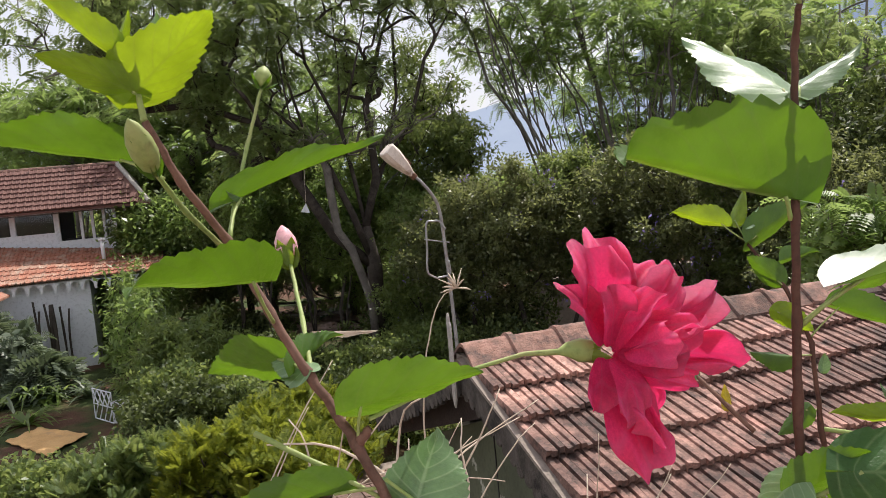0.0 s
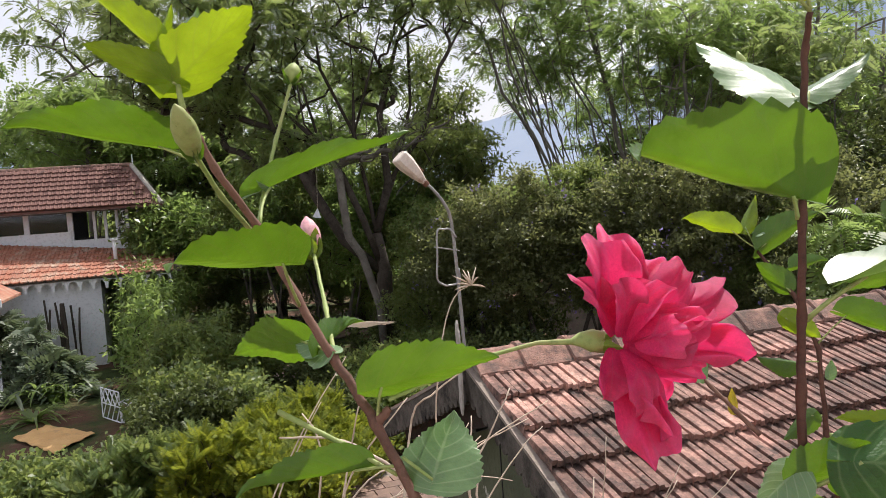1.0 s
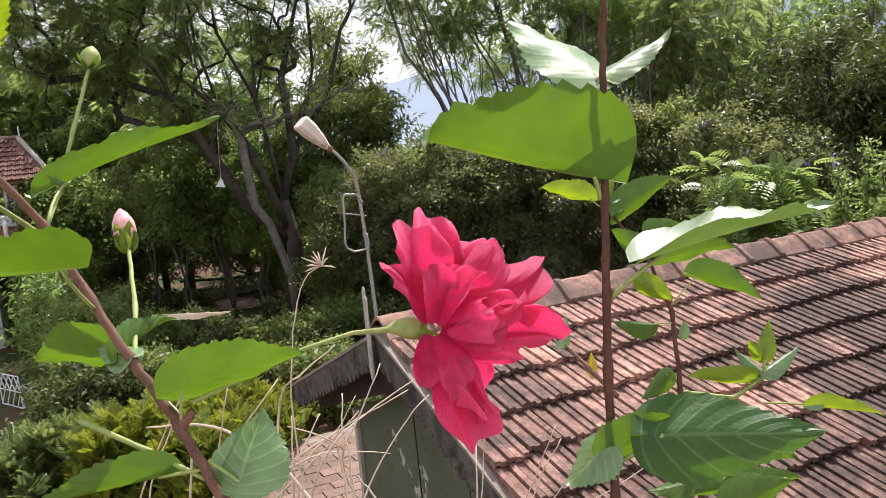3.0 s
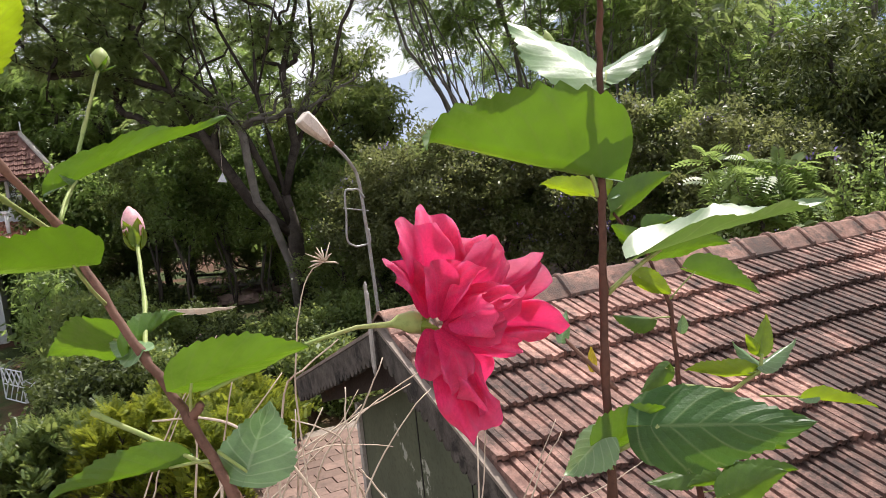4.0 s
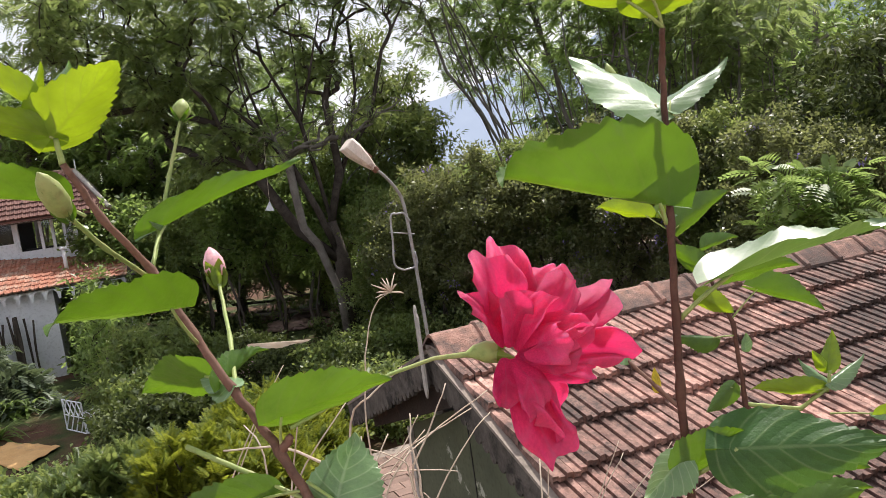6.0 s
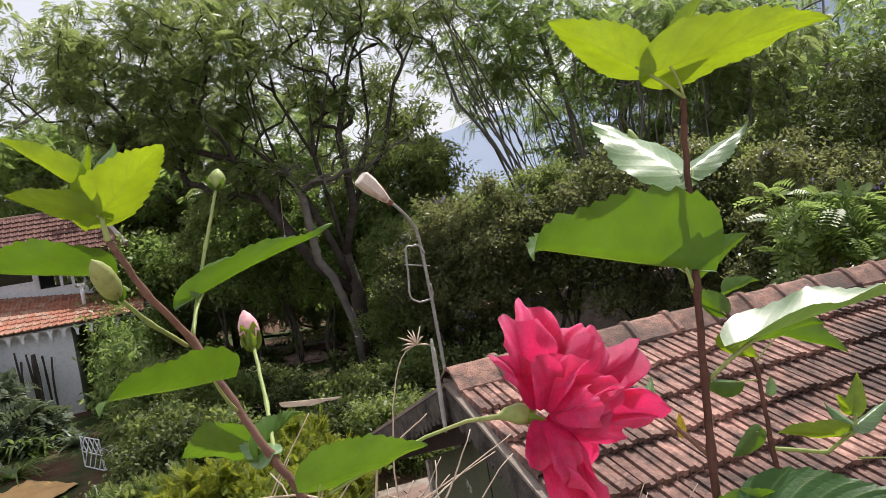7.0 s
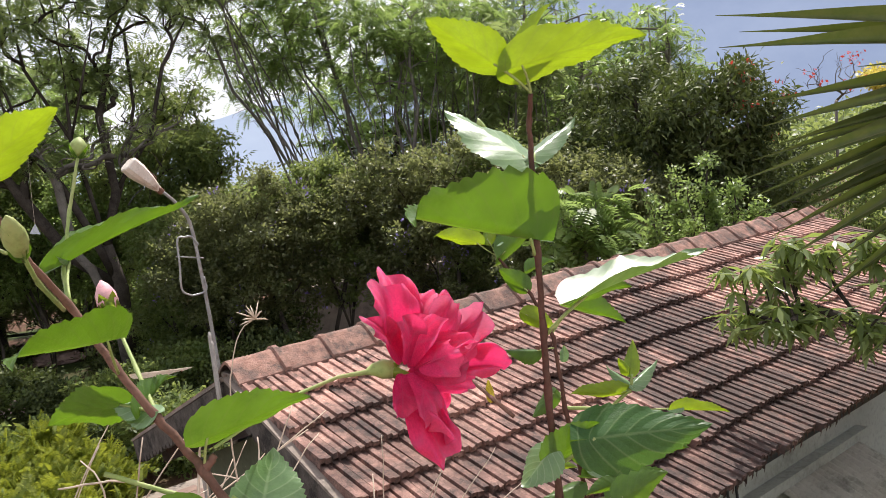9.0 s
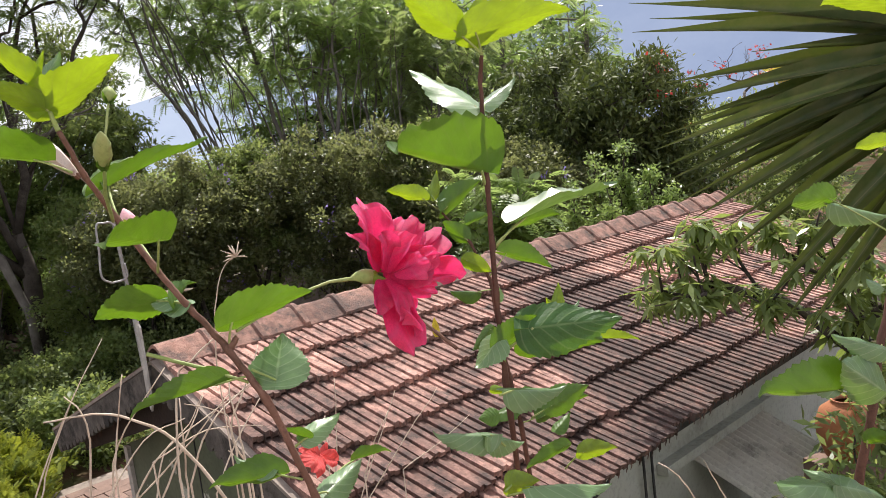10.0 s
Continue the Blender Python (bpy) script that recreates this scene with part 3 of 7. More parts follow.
def sprays(rs, centers, spread, count, kind, size):
    """Leaf bases, ways, normals, lengths and widths for count sprays in each clump."""
    c = np.repeat(np.asarray(centers, float), count, 0)
    sp = np.repeat(np.broadcast_to(spread, (len(centers),)), count)[:, None]
    off = rs.normal(0, 1, c.shape)
    off = unit(off) * np.minimum(np.abs(rs.normal(0.55, 0.35, (len(c), 1))), 1.25)
    off[:, 2] *= 0.45 if kind == "feather" else 0.75
    p = c + off * sp
    way = unit(off * 0.9 + rs.normal(0, 0.5, c.shape) + np.array([0, 0, -0.12]))
    up = unit(rs.normal(0, 0.45, c.shape) + np.array([0, 0, 1.0]))
    if kind == "sprig":
        way = unit(way * 0.75 + np.array([0, 0, 0.85]))
    if kind in ("feather", "sprig"):
        pairs = 7
        k = np.repeat(np.arange(pairs), 2)
        s = np.tile([1.0, -1.0], pairs)
        f = (k + 1.0) / pairs
        ln = size * rs.uniform(0.7, 1.3, len(p))
        side = unit(np.cross(way, up))
        droop = np.array([0, 0, -1.0 if kind == "feather" else -0.15])
        base = p[:, None] + way[:, None] * (ln[:, None] * f)[..., None] + droop * (ln[:, None] * 0.35 * f ** 2)[..., None]
        lw = unit(way[:, None] * 0.45 + side[:, None] * s[None, :, None] + droop * 0.12)
        ll = (ln[:, None] * 0.42 * (1.05 - 0.55 * np.abs(f - 0.45))).ravel()
        return base.reshape(-1, 3), lw.reshape(-1, 3), np.repeat(up, 2 * pairs, 0), ll, ll * 0.42
    if kind == "whorl":
        per = 8
        base = np.repeat(p, per, 0)
        ang = np.tile(np.arange(per) * 2 * np.pi / per, len(p)) + rs.uniform(-0.25, 0.25, len(base))
        lw = unit(np.stack([np.cos(ang), np.sin(ang), rs.uniform(-1.9, 0.15, len(base))], 1))
        ll = size * rs.uniform(0.65, 1.2, len(base))
        return base, lw, unit(rs.normal(0, 0.3, base.shape) + np.array([0, 0, 1.0])), ll, ll * 0.25
    per = {"broad": 3, "lance": 4, "small": 5}[kind]
    ratio = {"broad": 0.62, "lance": 0.30, "small": 0.55}[kind]
    base = np.repeat(p, per, 0) + rs.normal(0, size * 0.55, (len(p) * per, 3))
    lw = unit(np.repeat(way, per, 0) + rs.normal(0, 0.6, base.shape) + np.array([0, 0, -0.25 if kind == "lance" else 0.0]))
    nu = unit(np.repeat(up, per, 0) + rs.normal(0, 0.45, base.shape))
    ll = size * rs.uniform(0.6, 1.25, len(base))
    return base, lw, nu, ll, ll * ratio


def clump_centers(rs, boxes):
    """Clump centres in ellipsoids: (centre, radii, how many). More of them near the skin."""
    out = []
    for c, r, n in boxes:
        d = unit(rs.normal(0, 1, (n, 3))) * (rs.uniform(0.12, 1.0, (n, 1)) ** 0.5)
        out.append(np.asarray(c) + d * np.asarray(r))
    return np.concatenate(out)


def limbs(trunks, centers, rng, tip=0.012, sag=0.12, seg=6):
    """Trunks and the limbs that run out from them to every clump; thickness adds up towards the foot."""
    pos, par, load = [], [], []
    for line in trunks:
        prev = -1
        near = [i for i, w in enumerate(pos) if (w - Vector(line[0])).length < 0.02]
        if near:
            prev = near[0]
        for p in line:
            pos.append(Vector(p)), par.append(prev), load.append(0.0)
            prev = len(pos) - 1
    paths = [list(range(sum(len(t) for t in trunks[:i]), sum(len(t) for t in trunks[:i + 1]))) for i in range(len(trunks))]
    top = Vector(trunks[0][-1])
    for c in sorted((Vector(c) for c in centers), key=lambda q: (q - top).length):
        best = min(range(len(pos)), key=lambda i: (pos[i] - c).length + max(0.0, pos[i].z - c.z + 0.2) * 1.4 + (0 if par[i] >= 0 else 3))
        line = bend(pos[best], c, sag, 5, rng)
        ids, prev = [best], best
        for p in line[1:]:
            pos.append(p), par.append(prev), load.append(0.0)
            prev = len(pos) - 1
            ids.append(prev)
        paths.append(ids)
        i = prev
        while i >= 0:
            load[i] += 1
            i = par[i]
    rad = [tip * max(v, 0.6) ** 0.5 for v in load]
    g = Geo()
    for k, ids in enumerate(paths):
        r = [rad[i] for i in ids]
        if k >= len(trunks):
            r[0] = min(r[0], r[1] * 1.25)
        g.tube([pos[i] for i in ids], r, seg if k >= len(trunks) else 10)
    return g


def tree(label, base, trunks, boxes, spread, count, kind, size, leaf, bark, seed, tip=0.012, name="tree", category="tree", bare=0, extra=None, sag=0.12, group=""):
    rs, rng = np.random.RandomState(seed), random.Random(seed)
    ob = thing(name, label, category, base, group)
    cs = clump_centers(rs, boxes)
    twigs = cs if not bare else np.concatenate([cs, clump_centers(rs, [(b[0], b[1], bare) for b in boxes])])
    lines = [[tuple(Vector(base) + Vector(p)) for p in t] for t in trunks]
    wpart("trunk", limbs(lines, twigs, rng, tip, sag), bark, ob, smooth=True)
    me = leaf_mesh("crown", *sprays(rs, cs, spread, count, kind, size), leaf)
    under(part("crown", me, leaf), ob)
    if extra:
        m, k, sz, nm = extra
        me = leaf_mesh(nm, *sprays(rs, cs[rs.permutation(len(cs))[:k]], spread, 6, "small", sz), m)
        under(part(nm, me, m), ob)
    return ob


def shrub(label, base, radii, clumps, count, kind, size, leaf, seed, spread=0.28, name="shrub", category="shrub", extra=None, bark=None, group="", low=0.0):
    """A bush that stands on the ground: a few stems from one foot, and leaves in clumps of uneven outline."""
    b = Vector(base)
    foot = (b.x, b.y, ground_height(b.x, b.y) - 0.05)
    rng = random.Random(seed)
    h = radii[2]
    boxes = [((b.x, b.y, h * (0.5 + low / 2)), (radii[0], radii[1], h * 0.62 * (1 - low)), clumps), ((b.x, b.y, h * 0.86), (radii[0] * 0.75, radii[1] * 0.75, h * 0.32), clumps // 3)]
    stems = [[(0, 0, 0), (rng.uniform(-0.15, 0.15) * radii[0], rng.uniform(-0.15, 0.15) * radii[1], h * 0.22), (rng.uniform(-0.4, 0.4) * radii[0], rng.uniform(-0.4, 0.4) * radii[1], h * 0.5)] for _ in range(3)]
    return tree(label, foot, stems, boxes, spread, count, kind, size, leaf, bark or M_BARK, seed, 0.006, name, category, extra=extra, group=group)


# ---- the white house ----
HX, HY = Vector((0.956, 0.293, 0)), Vector((-0.293, 0.956, 0))
HOUSE = Matrix(((HX.x, HY.x, 0, -10.71), (HX.y, HY.y, 0, 22.0), (0, 0, 1, 0), (0, 0, 0, 1)))


def tiled_slope(length, run, rise, m, course=0.29, col=0.21, clip=None, lip=0.03):
    """Courses of ribbed tiles over a slope, joined: x along the eave, y up the slope. clip(y) gives the end in x."""
    g = Geo()
    sl = math.hypot(run, rise)
    n = int(sl / course)
    c, s = run / sl, rise / sl
    for i in range(n):
        y0, y1 = i * course, (i + 1) * course + 0.05
        end = length if clip is None else clip((y0 + y1) / 2 * c)
        k = int(end / col)
        xs, zs = [], []
        for j in range(k):
            xs += [j * col, j * col + 0.02, j * col + 0.045, j * col + col * 0.5, j * col + col * 0.58, j * col + col * 0.66]
            zs += [0.02, 0.035, 0.0, 0.0, 0.022, 0.0]
        if not xs:
            continue
        rows = []
        for y, up in ((y0, lip - 0.03), (y0, lip), (y1, 0.0)):
            rows.append([m @ Vector((x, y * c - (z + up) * s, y * s + (z + up) * c)) for x, z in zip(xs, zs)])
        w = len(xs)
        g.add([p for r in rows for p in r], [(a * w + j, a * w + j + 1, (a + 1) * w + j + 1, (a + 1) * w + j) for a in range(2) for j in range(w - 1)])
    return g


def build_house():
    at = HOUSE @ Vector((0, 0, 0))
    ob = thing("house", "white limewashed two-level house with clay tile roofs", "house", tuple(at))
    T = lambda x, y, z: HOUSE @ Matrix.Translation((x, y, z))
    wpart("wall", Geo().box(-13, 0, -0.1, 0.72, 0.22, 2.50, HOUSE), M_WHITE, ob, "white limewashed ground floor wall")
    wpart("side_wall", Geo().box(0.50, 0.223, -0.1, 0.72, 4.0, 2.55, HOUSE), M_WHITE, ob)
    wpart("rear_wall", Geo().box(-13, 4.003, -0.1, 0.72, 4.2, 3.0, HOUSE), M_WHITE, ob)
    # ground floor lean-to roof
    pitch = Matrix.Rotation(math.atan2(0.60, 2.4), 4, "X")
    wpart("lower_roof", Geo().box(-13, 0.02, -0.05, 2.9, 2.45, -0.01, T(0, -0.40, 2.53) @ pitch), M_WOOD, ob, "lean-to roof of red clay tiles")
    slope, back = tiled_slope(15.9, 2.43, 0.61, T(-13, -0.42, 2.53)), HOUSE.inverted()
    for i, v in enumerate(slope.v):      # bent to fit the camera's view: rises along the upper wall away from the corner
        q = back @ Vector(v)
        q.z += max(0.0, (q.y + 0.42) / 2.43) * 0.12 * min(max(1.6 - q.x, 0.0), 5.5)
        slope.v[i] = tuple(HOUSE @ q)
    under(part("tile_course", slope, M_REDTILE, None, "rows of red clay tiles", kind="stuff"), ob)
    wpart("post", Geo().box(2.5, -0.1, -0.1, 2.62, 0.02, 2.52, HOUSE), M_WHITE, ob)
    # fringe of small arches under the eave
    fr = [(-13.0, 0.10), (2.6, 0.10), (2.6, -0.12)]
    n = 46
    for i in range(n, 0, -1):
        x1, w = -13.0 + 15.6 * i / n, 15.6 / n
        fr += [(x1 - 0.03, -0.16), (x1 - 0.045, -0.03)] + [(x1 - w / 2 + 0.115 * math.cos(a), -0.03 + 0.115 * math.sin(a)) for a in (0.5, 1.1, 1.57, 2.04, 2.64)] + [(x1 - w + 0.045, -0.03), (x1 - w + 0.03, -0.16)]
    wpart("fringe", Geo().prism(fr, 0.025, T(0, -0.30, 2.36)), M_WHITE, ob, "white board cut in small arches")
    # upper storey: sill wall, posts, panes, room behind painted near black for shade
    zb, yb, xr = 3.09, 2.0, 1.76
    wpart("upper_wall", Geo().box(-13, yb, zb - 0.3, -0.20, yb + 0.2, zb + 0.68, HOUSE), M_WHITE, ob)
    wpart("upper_wall", Geo().box(-0.197, yb, zb - 0.3, xr, yb + 0.2, zb + 0.41, HOUSE), M_WHITE, ob)
    wpart("upper_wall", Geo().box(xr - 0.2, yb + 0.203, zb - 0.3, xr, 4.4, zb + 0.41, HOUSE), M_WHITE, ob)
    wpart("upper_wall", Geo().box(-13, 4.403, 2.5, -0.1, 4.6, 4.40, HOUSE), M_WHITE, ob)
    wpart("lintel", Geo().box(-13, yb + 0.02, zb + 1.26, xr, yb + 0.18, zb + 1.40, HOUSE), M_WHITE, ob)
    xs = [-7.4, -6.2, -5.0, -3.8, -2.6, -1.4, -0.22, 0.45, 0.76, 1.08, 1.38, 1.70]
    glass = bpy.data.materials.new("window_glass")
    glass.use_nodes = True
    gb = glass.node_tree.nodes["Principled BSDF"]
    gb.inputs["Base Color"].default_value, gb.inputs["Roughness"].default_value, gb.inputs["Transmission Weight"].default_value = (0.8, 0.85, 0.85, 1), 0.03, 1.0
    for i, x in enumerate(xs):
        w = 0.075 if x < 0 else 0.04
        z0 = zb + (0.683 if x < -0.3 else 0.413)
        wpart("window_post", Geo().box(x - w, yb + 0.03, z0, x + w, yb + 0.16, zb + 1.257, HOUSE), M_WHITE, ob)
        if i + 1 < len(xs) and i not in (6, 8, 10):
            x1 = xs[i + 1] - (0.075 if xs[i + 1] < 0 else 0.04)
            pane = wpart("pane", Geo().box(x + w, yb + 0.09, z0, x1, yb + 0.10, zb + 1.257, HOUSE), glass, ob)
            pane.visible_shadow = False
    wpart("rear_post", Geo().box(xr - 0.12, 4.3, zb + 0.41, xr, 4.42, zb + 1.3, HOUSE), M_WHITE, ob)
    wpart("rear_post", Geo().box(xr - 0.95, 4.3, zb - 0.3, xr - 0.85, 4.42, zb + 1.3, HOUSE), M_WHITE, ob)
    # wall and table are coloured near black in place of the room's shade
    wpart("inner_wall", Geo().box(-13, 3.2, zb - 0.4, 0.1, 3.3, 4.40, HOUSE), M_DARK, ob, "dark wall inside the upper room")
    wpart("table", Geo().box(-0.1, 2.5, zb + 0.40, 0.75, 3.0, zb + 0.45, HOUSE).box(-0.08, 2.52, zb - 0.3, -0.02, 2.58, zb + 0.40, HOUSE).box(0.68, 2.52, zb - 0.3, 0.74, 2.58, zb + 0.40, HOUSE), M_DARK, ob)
    # upper roof with its end sloped in
    y_e, y_r, ez, rz = 1.35, 3.05, 4.42, 5.68
    x_e, x_r = 2.45, 1.55
    y_b = 2 * y_r - y_e
    e0, e1, r0, r1, b0, b1 = (-15, y_e, ez), (x_e, y_e, ez), (-15, y_r, rz), (x_r, y_r, rz), (-15, y_b, ez), (x_e, y_b, ez)
    g = Geo().add([HOUSE @ Vector(p) for p in (e0, e1, r1, r0, b0, b1)] + [HOUSE @ (Vector(p) - Vector((0, 0, 0.06))) for p in (e0, e1, r1, r0, b0, b1)],
                  [(0, 1, 2, 3), (3, 2, 5, 4), (1, 5, 2), (6, 9, 8, 7), (9, 10, 11, 8), (7, 8, 11), (0, 6, 7, 1), (1, 7, 11, 5), (5, 11, 10, 4)])
    wpart("upper_roof", g, M_FARTILE, ob, "hipped roof of brown clay tiles")
    slant = (x_e - x_r) / (y_r - y_e)
    g = tiled_slope(17.45, y_r - y_e, rz - ez, T(-15, y_e - 0.04, ez + 0.02), course=0.232, clip=lambda y: 17.42 - y * slant, lip=0.045)
    under(part("tile_course", g, M_FARTILE, None, "rows of brown clay tiles", kind="stuff"), ob)
    for a, b, m in ((r1, e1, M_SLAT), (r1, b1, M_SLAT), (r0, r1, M_RIDGE)):
        a, b = HOUSE @ Vector(a), HOUSE @ Vector(b)
        wpart("hip_ridge", Geo().tube([a + Vector((0, 0, 0.03)), b + Vector((0, 0, 0.03))], 0.07, 8), m, ob)
    wpart("eave_fascia", Geo().box(-15, y_e + 0.05, ez - 0.10, x_e - 0.05, y_e + 0.08, ez - 0.065, HOUSE), M_WOOD, ob)
    p = HOUSE @ Vector((x_r + 0.05, y_r, rz))
    wpart("aerial", Geo().tube([p, p + Vector((0, 0, 0.36))], 0.022, 6), M_WHITE, ob)
    # vent pipes on the lower roof
    for x, y, h in ((1.08, 0.80, 0.62), (2.55, 1.6, 0.5)):
        p = HOUSE @ Vector((x, y, 2.53 + (y + 0.4) * 0.25))
        wpart("vent_pipe", Geo().tube([p, p + Vector((0, 0, h))], 0.055, 10), M_WHITE, ob, smooth=True)
        wpart("pipe_cap", Geo().tube([p + Vector((0, 0, h)), p + Vector((0, 0, h + 0.05))], 0.10, 10), M_WHITE, ob)
    # porch: a small gable with a white verge
    ridge_x, eave_x, rzp, ezp = -2.85, -1.2, 3.2, 2.30
    for s in (1, -1):
        ex = ridge_x + s * (eave_x - ridge_x)
        q = [Vector(v) for v in ((ridge_x, -2.6, rzp), (ex, -2.6, ezp), (ex, -0.42, ezp), (ridge_x, -0.42, rzp))]
        g = Geo().add([HOUSE @ v for v in q] + [HOUSE @ (v - Vector((0, 0, 0.06))) for v in q], [(0, 1, 2, 3), (7, 6, 5, 4), (0, 4, 5, 1), (1, 5, 6, 2), (2, 6, 7, 3)])
        wpart("porch_roof", g, M_REDTILE, ob, "small tiled porch roof")
        q = [Vector(v) for v in ((ridge_x, -2.66, rzp + 0.05), (ex, -2.66, ezp + 0.05), (ex, -2.66, ezp - 0.16), (ridge_x, -2.66, rzp - 0.16))]
        g = Geo().add([HOUSE @ v for v in q] + [HOUSE @ (v + Vector((0, 0.055, 0))) for v in q], [(0, 1, 2, 3), (7, 6, 5, 4), (0, 4, 5, 1), (1, 5, 6, 2), (2, 6, 7, 3), (3, 7, 4, 0)])
        wpart("porch_verge", g, M_WHITE, ob, "white painted verge board")
    wpart("porch_beam", Geo().box(-4.45, -2.5, 2.0, -1.35, -2.38, 2.22, HOUSE), M_WHITE, ob)
    for x in (-1.47, -4.25):
        wpart("porch_post", Geo().box(x - 0.08, -2.52, -0.1, x + 0.08, -2.36, 1.997, HOUSE), M_WHITE, ob)
    return ob


build_house()


def build_pole_fence():
    rng = random.Random(8)
    for i, x in enumerate((-0.56, -0.44, -0.34, -0.24, -0.15, 0.02, 0.16, -0.75, -0.95, -1.15)):
        y, h = -0.45 - rng.uniform(0, 0.15), rng.uniform(1.75, 2.05) if i < 7 else rng.uniform(1.3, 1.7)
        p = HOUSE @ Vector((x, y, -0.1))
        q = HOUSE @ Vector((x + rng.uniform(-0.14, 0.08), y, h))
        r = 0.05 if i in (3, 4) else 0.032
        tagged(part("stake", Geo().tube(bend(p, q, 0.05, 6, rng), [r * rng.uniform(0.75, 1.1) for _ in range(7)], 7), M_BARK, smooth=True),
               "dark rough wooden stake before the white wall", "stake", "stakes before the wall")


build_pole_fence()


# ---- lamp post ----
def build_lamp():
    foot = Vector((-0.012, 9.300, 1.979))
    foot.z = ground_height(foot.x, foot.y) - 0.05
    p1, p2, p3 = Vector((-0.064, 9.300, 2.561)), Vector((-0.085, 9.300, 3.327)), Vector((-0.113, 9.249, 3.853))
    p4, p5, p6 = Vector((-0.177, 9.148, 4.054)), Vector((-0.287, 9.045, 4.218)), Vector((-0.384, 8.992, 4.315))
    tip = Vector((-0.634, 8.877, 4.606))
    ob = thing("street_lamp", "thin leaning garden lamp post with a yellowed head", "lamp", tuple(foot))
    wpart("pole", Geo().tube(smooth_line([foot, p1, p2, p3, p4, p5, p6]), [0.022 - 0.006 * i / 30 for i in range(31)], 10), M_STEEL, ob, smooth=True)
    ax = (tip - p6).normalized()
    side = ax.cross(Vector((0, 0, 1))).normalized()
    up = side.cross(ax)
    m = Matrix(((ax.x, side.x, up.x, p6.x), (ax.y, side.y, up.y, p6.y), (ax.z, side.z, up.z, p6.z), (0, 0, 0, 1)))
    ln = (tip - p6).length
    g, secs = Geo(), ((-0.02, 0.028, 0.028), (0.05, 0.05, 0.045), (0.13, 0.085, 0.06), (0.70 * ln, 0.105, 0.085), (0.97 * ln, 0.10, 0.085), (ln, 0.085, 0.075))
    ring = [(1.0, 0.6), (0.6, 1.0), (-0.6, 1.0), (-1.0, 0.6), (-1.0, -0.6), (-0.6, -1.0), (0.6, -1.0), (1.0, -0.6)]
    v = [m @ Vector((x, w * c, h * s)) for x, w, h in secs for c, s in ring]
    f = [(i * 8 + k, i * 8 + (k + 1) % 8, (i + 1) * 8 + (k + 1) % 8, (i + 1) * 8 + k) for i in range(len(secs) - 1) for k in range(8)] + [tuple(range(7, -1, -1)), tuple(range(40, 48))]
    head = wpart("lamp_head", g.add(v, f), M_LAMP, ob, "yellowed plastic lamp head")
    wpart("head_seam", Geo().tube([m @ Vector((0.06, 0, 0.0)), m @ Vector((0.2 * ln, 0, 0.082)), m @ Vector((0.75 * ln, 0, 0.092)), m @ Vector((ln, 0, 0.05))], 0.008, 6), M_RUST, ob)
    wpart("clamp", Geo().tube([p6 - ax * 0.06, p6 + ax * 0.03], 0.036, 10), M_RUST, ob)
    wpart("wire", Geo().tube(bend(m @ Vector((0.3 * ln, 0.02, -0.08)), m @ Vector((0.3 * ln, 0.05, -0.32)), 0.15, 5, random.Random(3)), 0.006, 5), M_BLACK, ob)
    # the long bent loop of tube beside the pole
    a0, a1, b1, b0 = Vector((-0.277, 9.196, 3.713)), Vector((-0.313, 9.195, 3.201)), Vector((-0.062, 9.300, 3.140)), Vector((-0.066, 9.250, 3.654))
    top = (a0 + b0) / 2 + Vector((0, 0, 0.07))
    low = (a1 + b1) / 2 - Vector((0, 0, 0.06))
    line = [b0, b0.lerp(top, 0.6) + Vector((0, 0, 0.04)), top + (a0 - b0) * 0.12, a0 + Vector((0, 0, 0.03)), a0.lerp(a1, 0.5), a1, low + (a1 - b1) * 0.22, low, b1, b1.lerp(b0, 0.3)]
    wpart("conduit", Geo().tube(smooth_line(line), 0.012, 8), M_STEEL, ob, "bent grey conduit loop", smooth=True)
    c = a0.lerp(a1, 0.3)
    wpart("bracket", Geo().tube([c - (b1 - a1) * 0.12, c + (b1 - a1) * 1.0], 0.008, 6), M_STEEL, ob)


build_lamp()


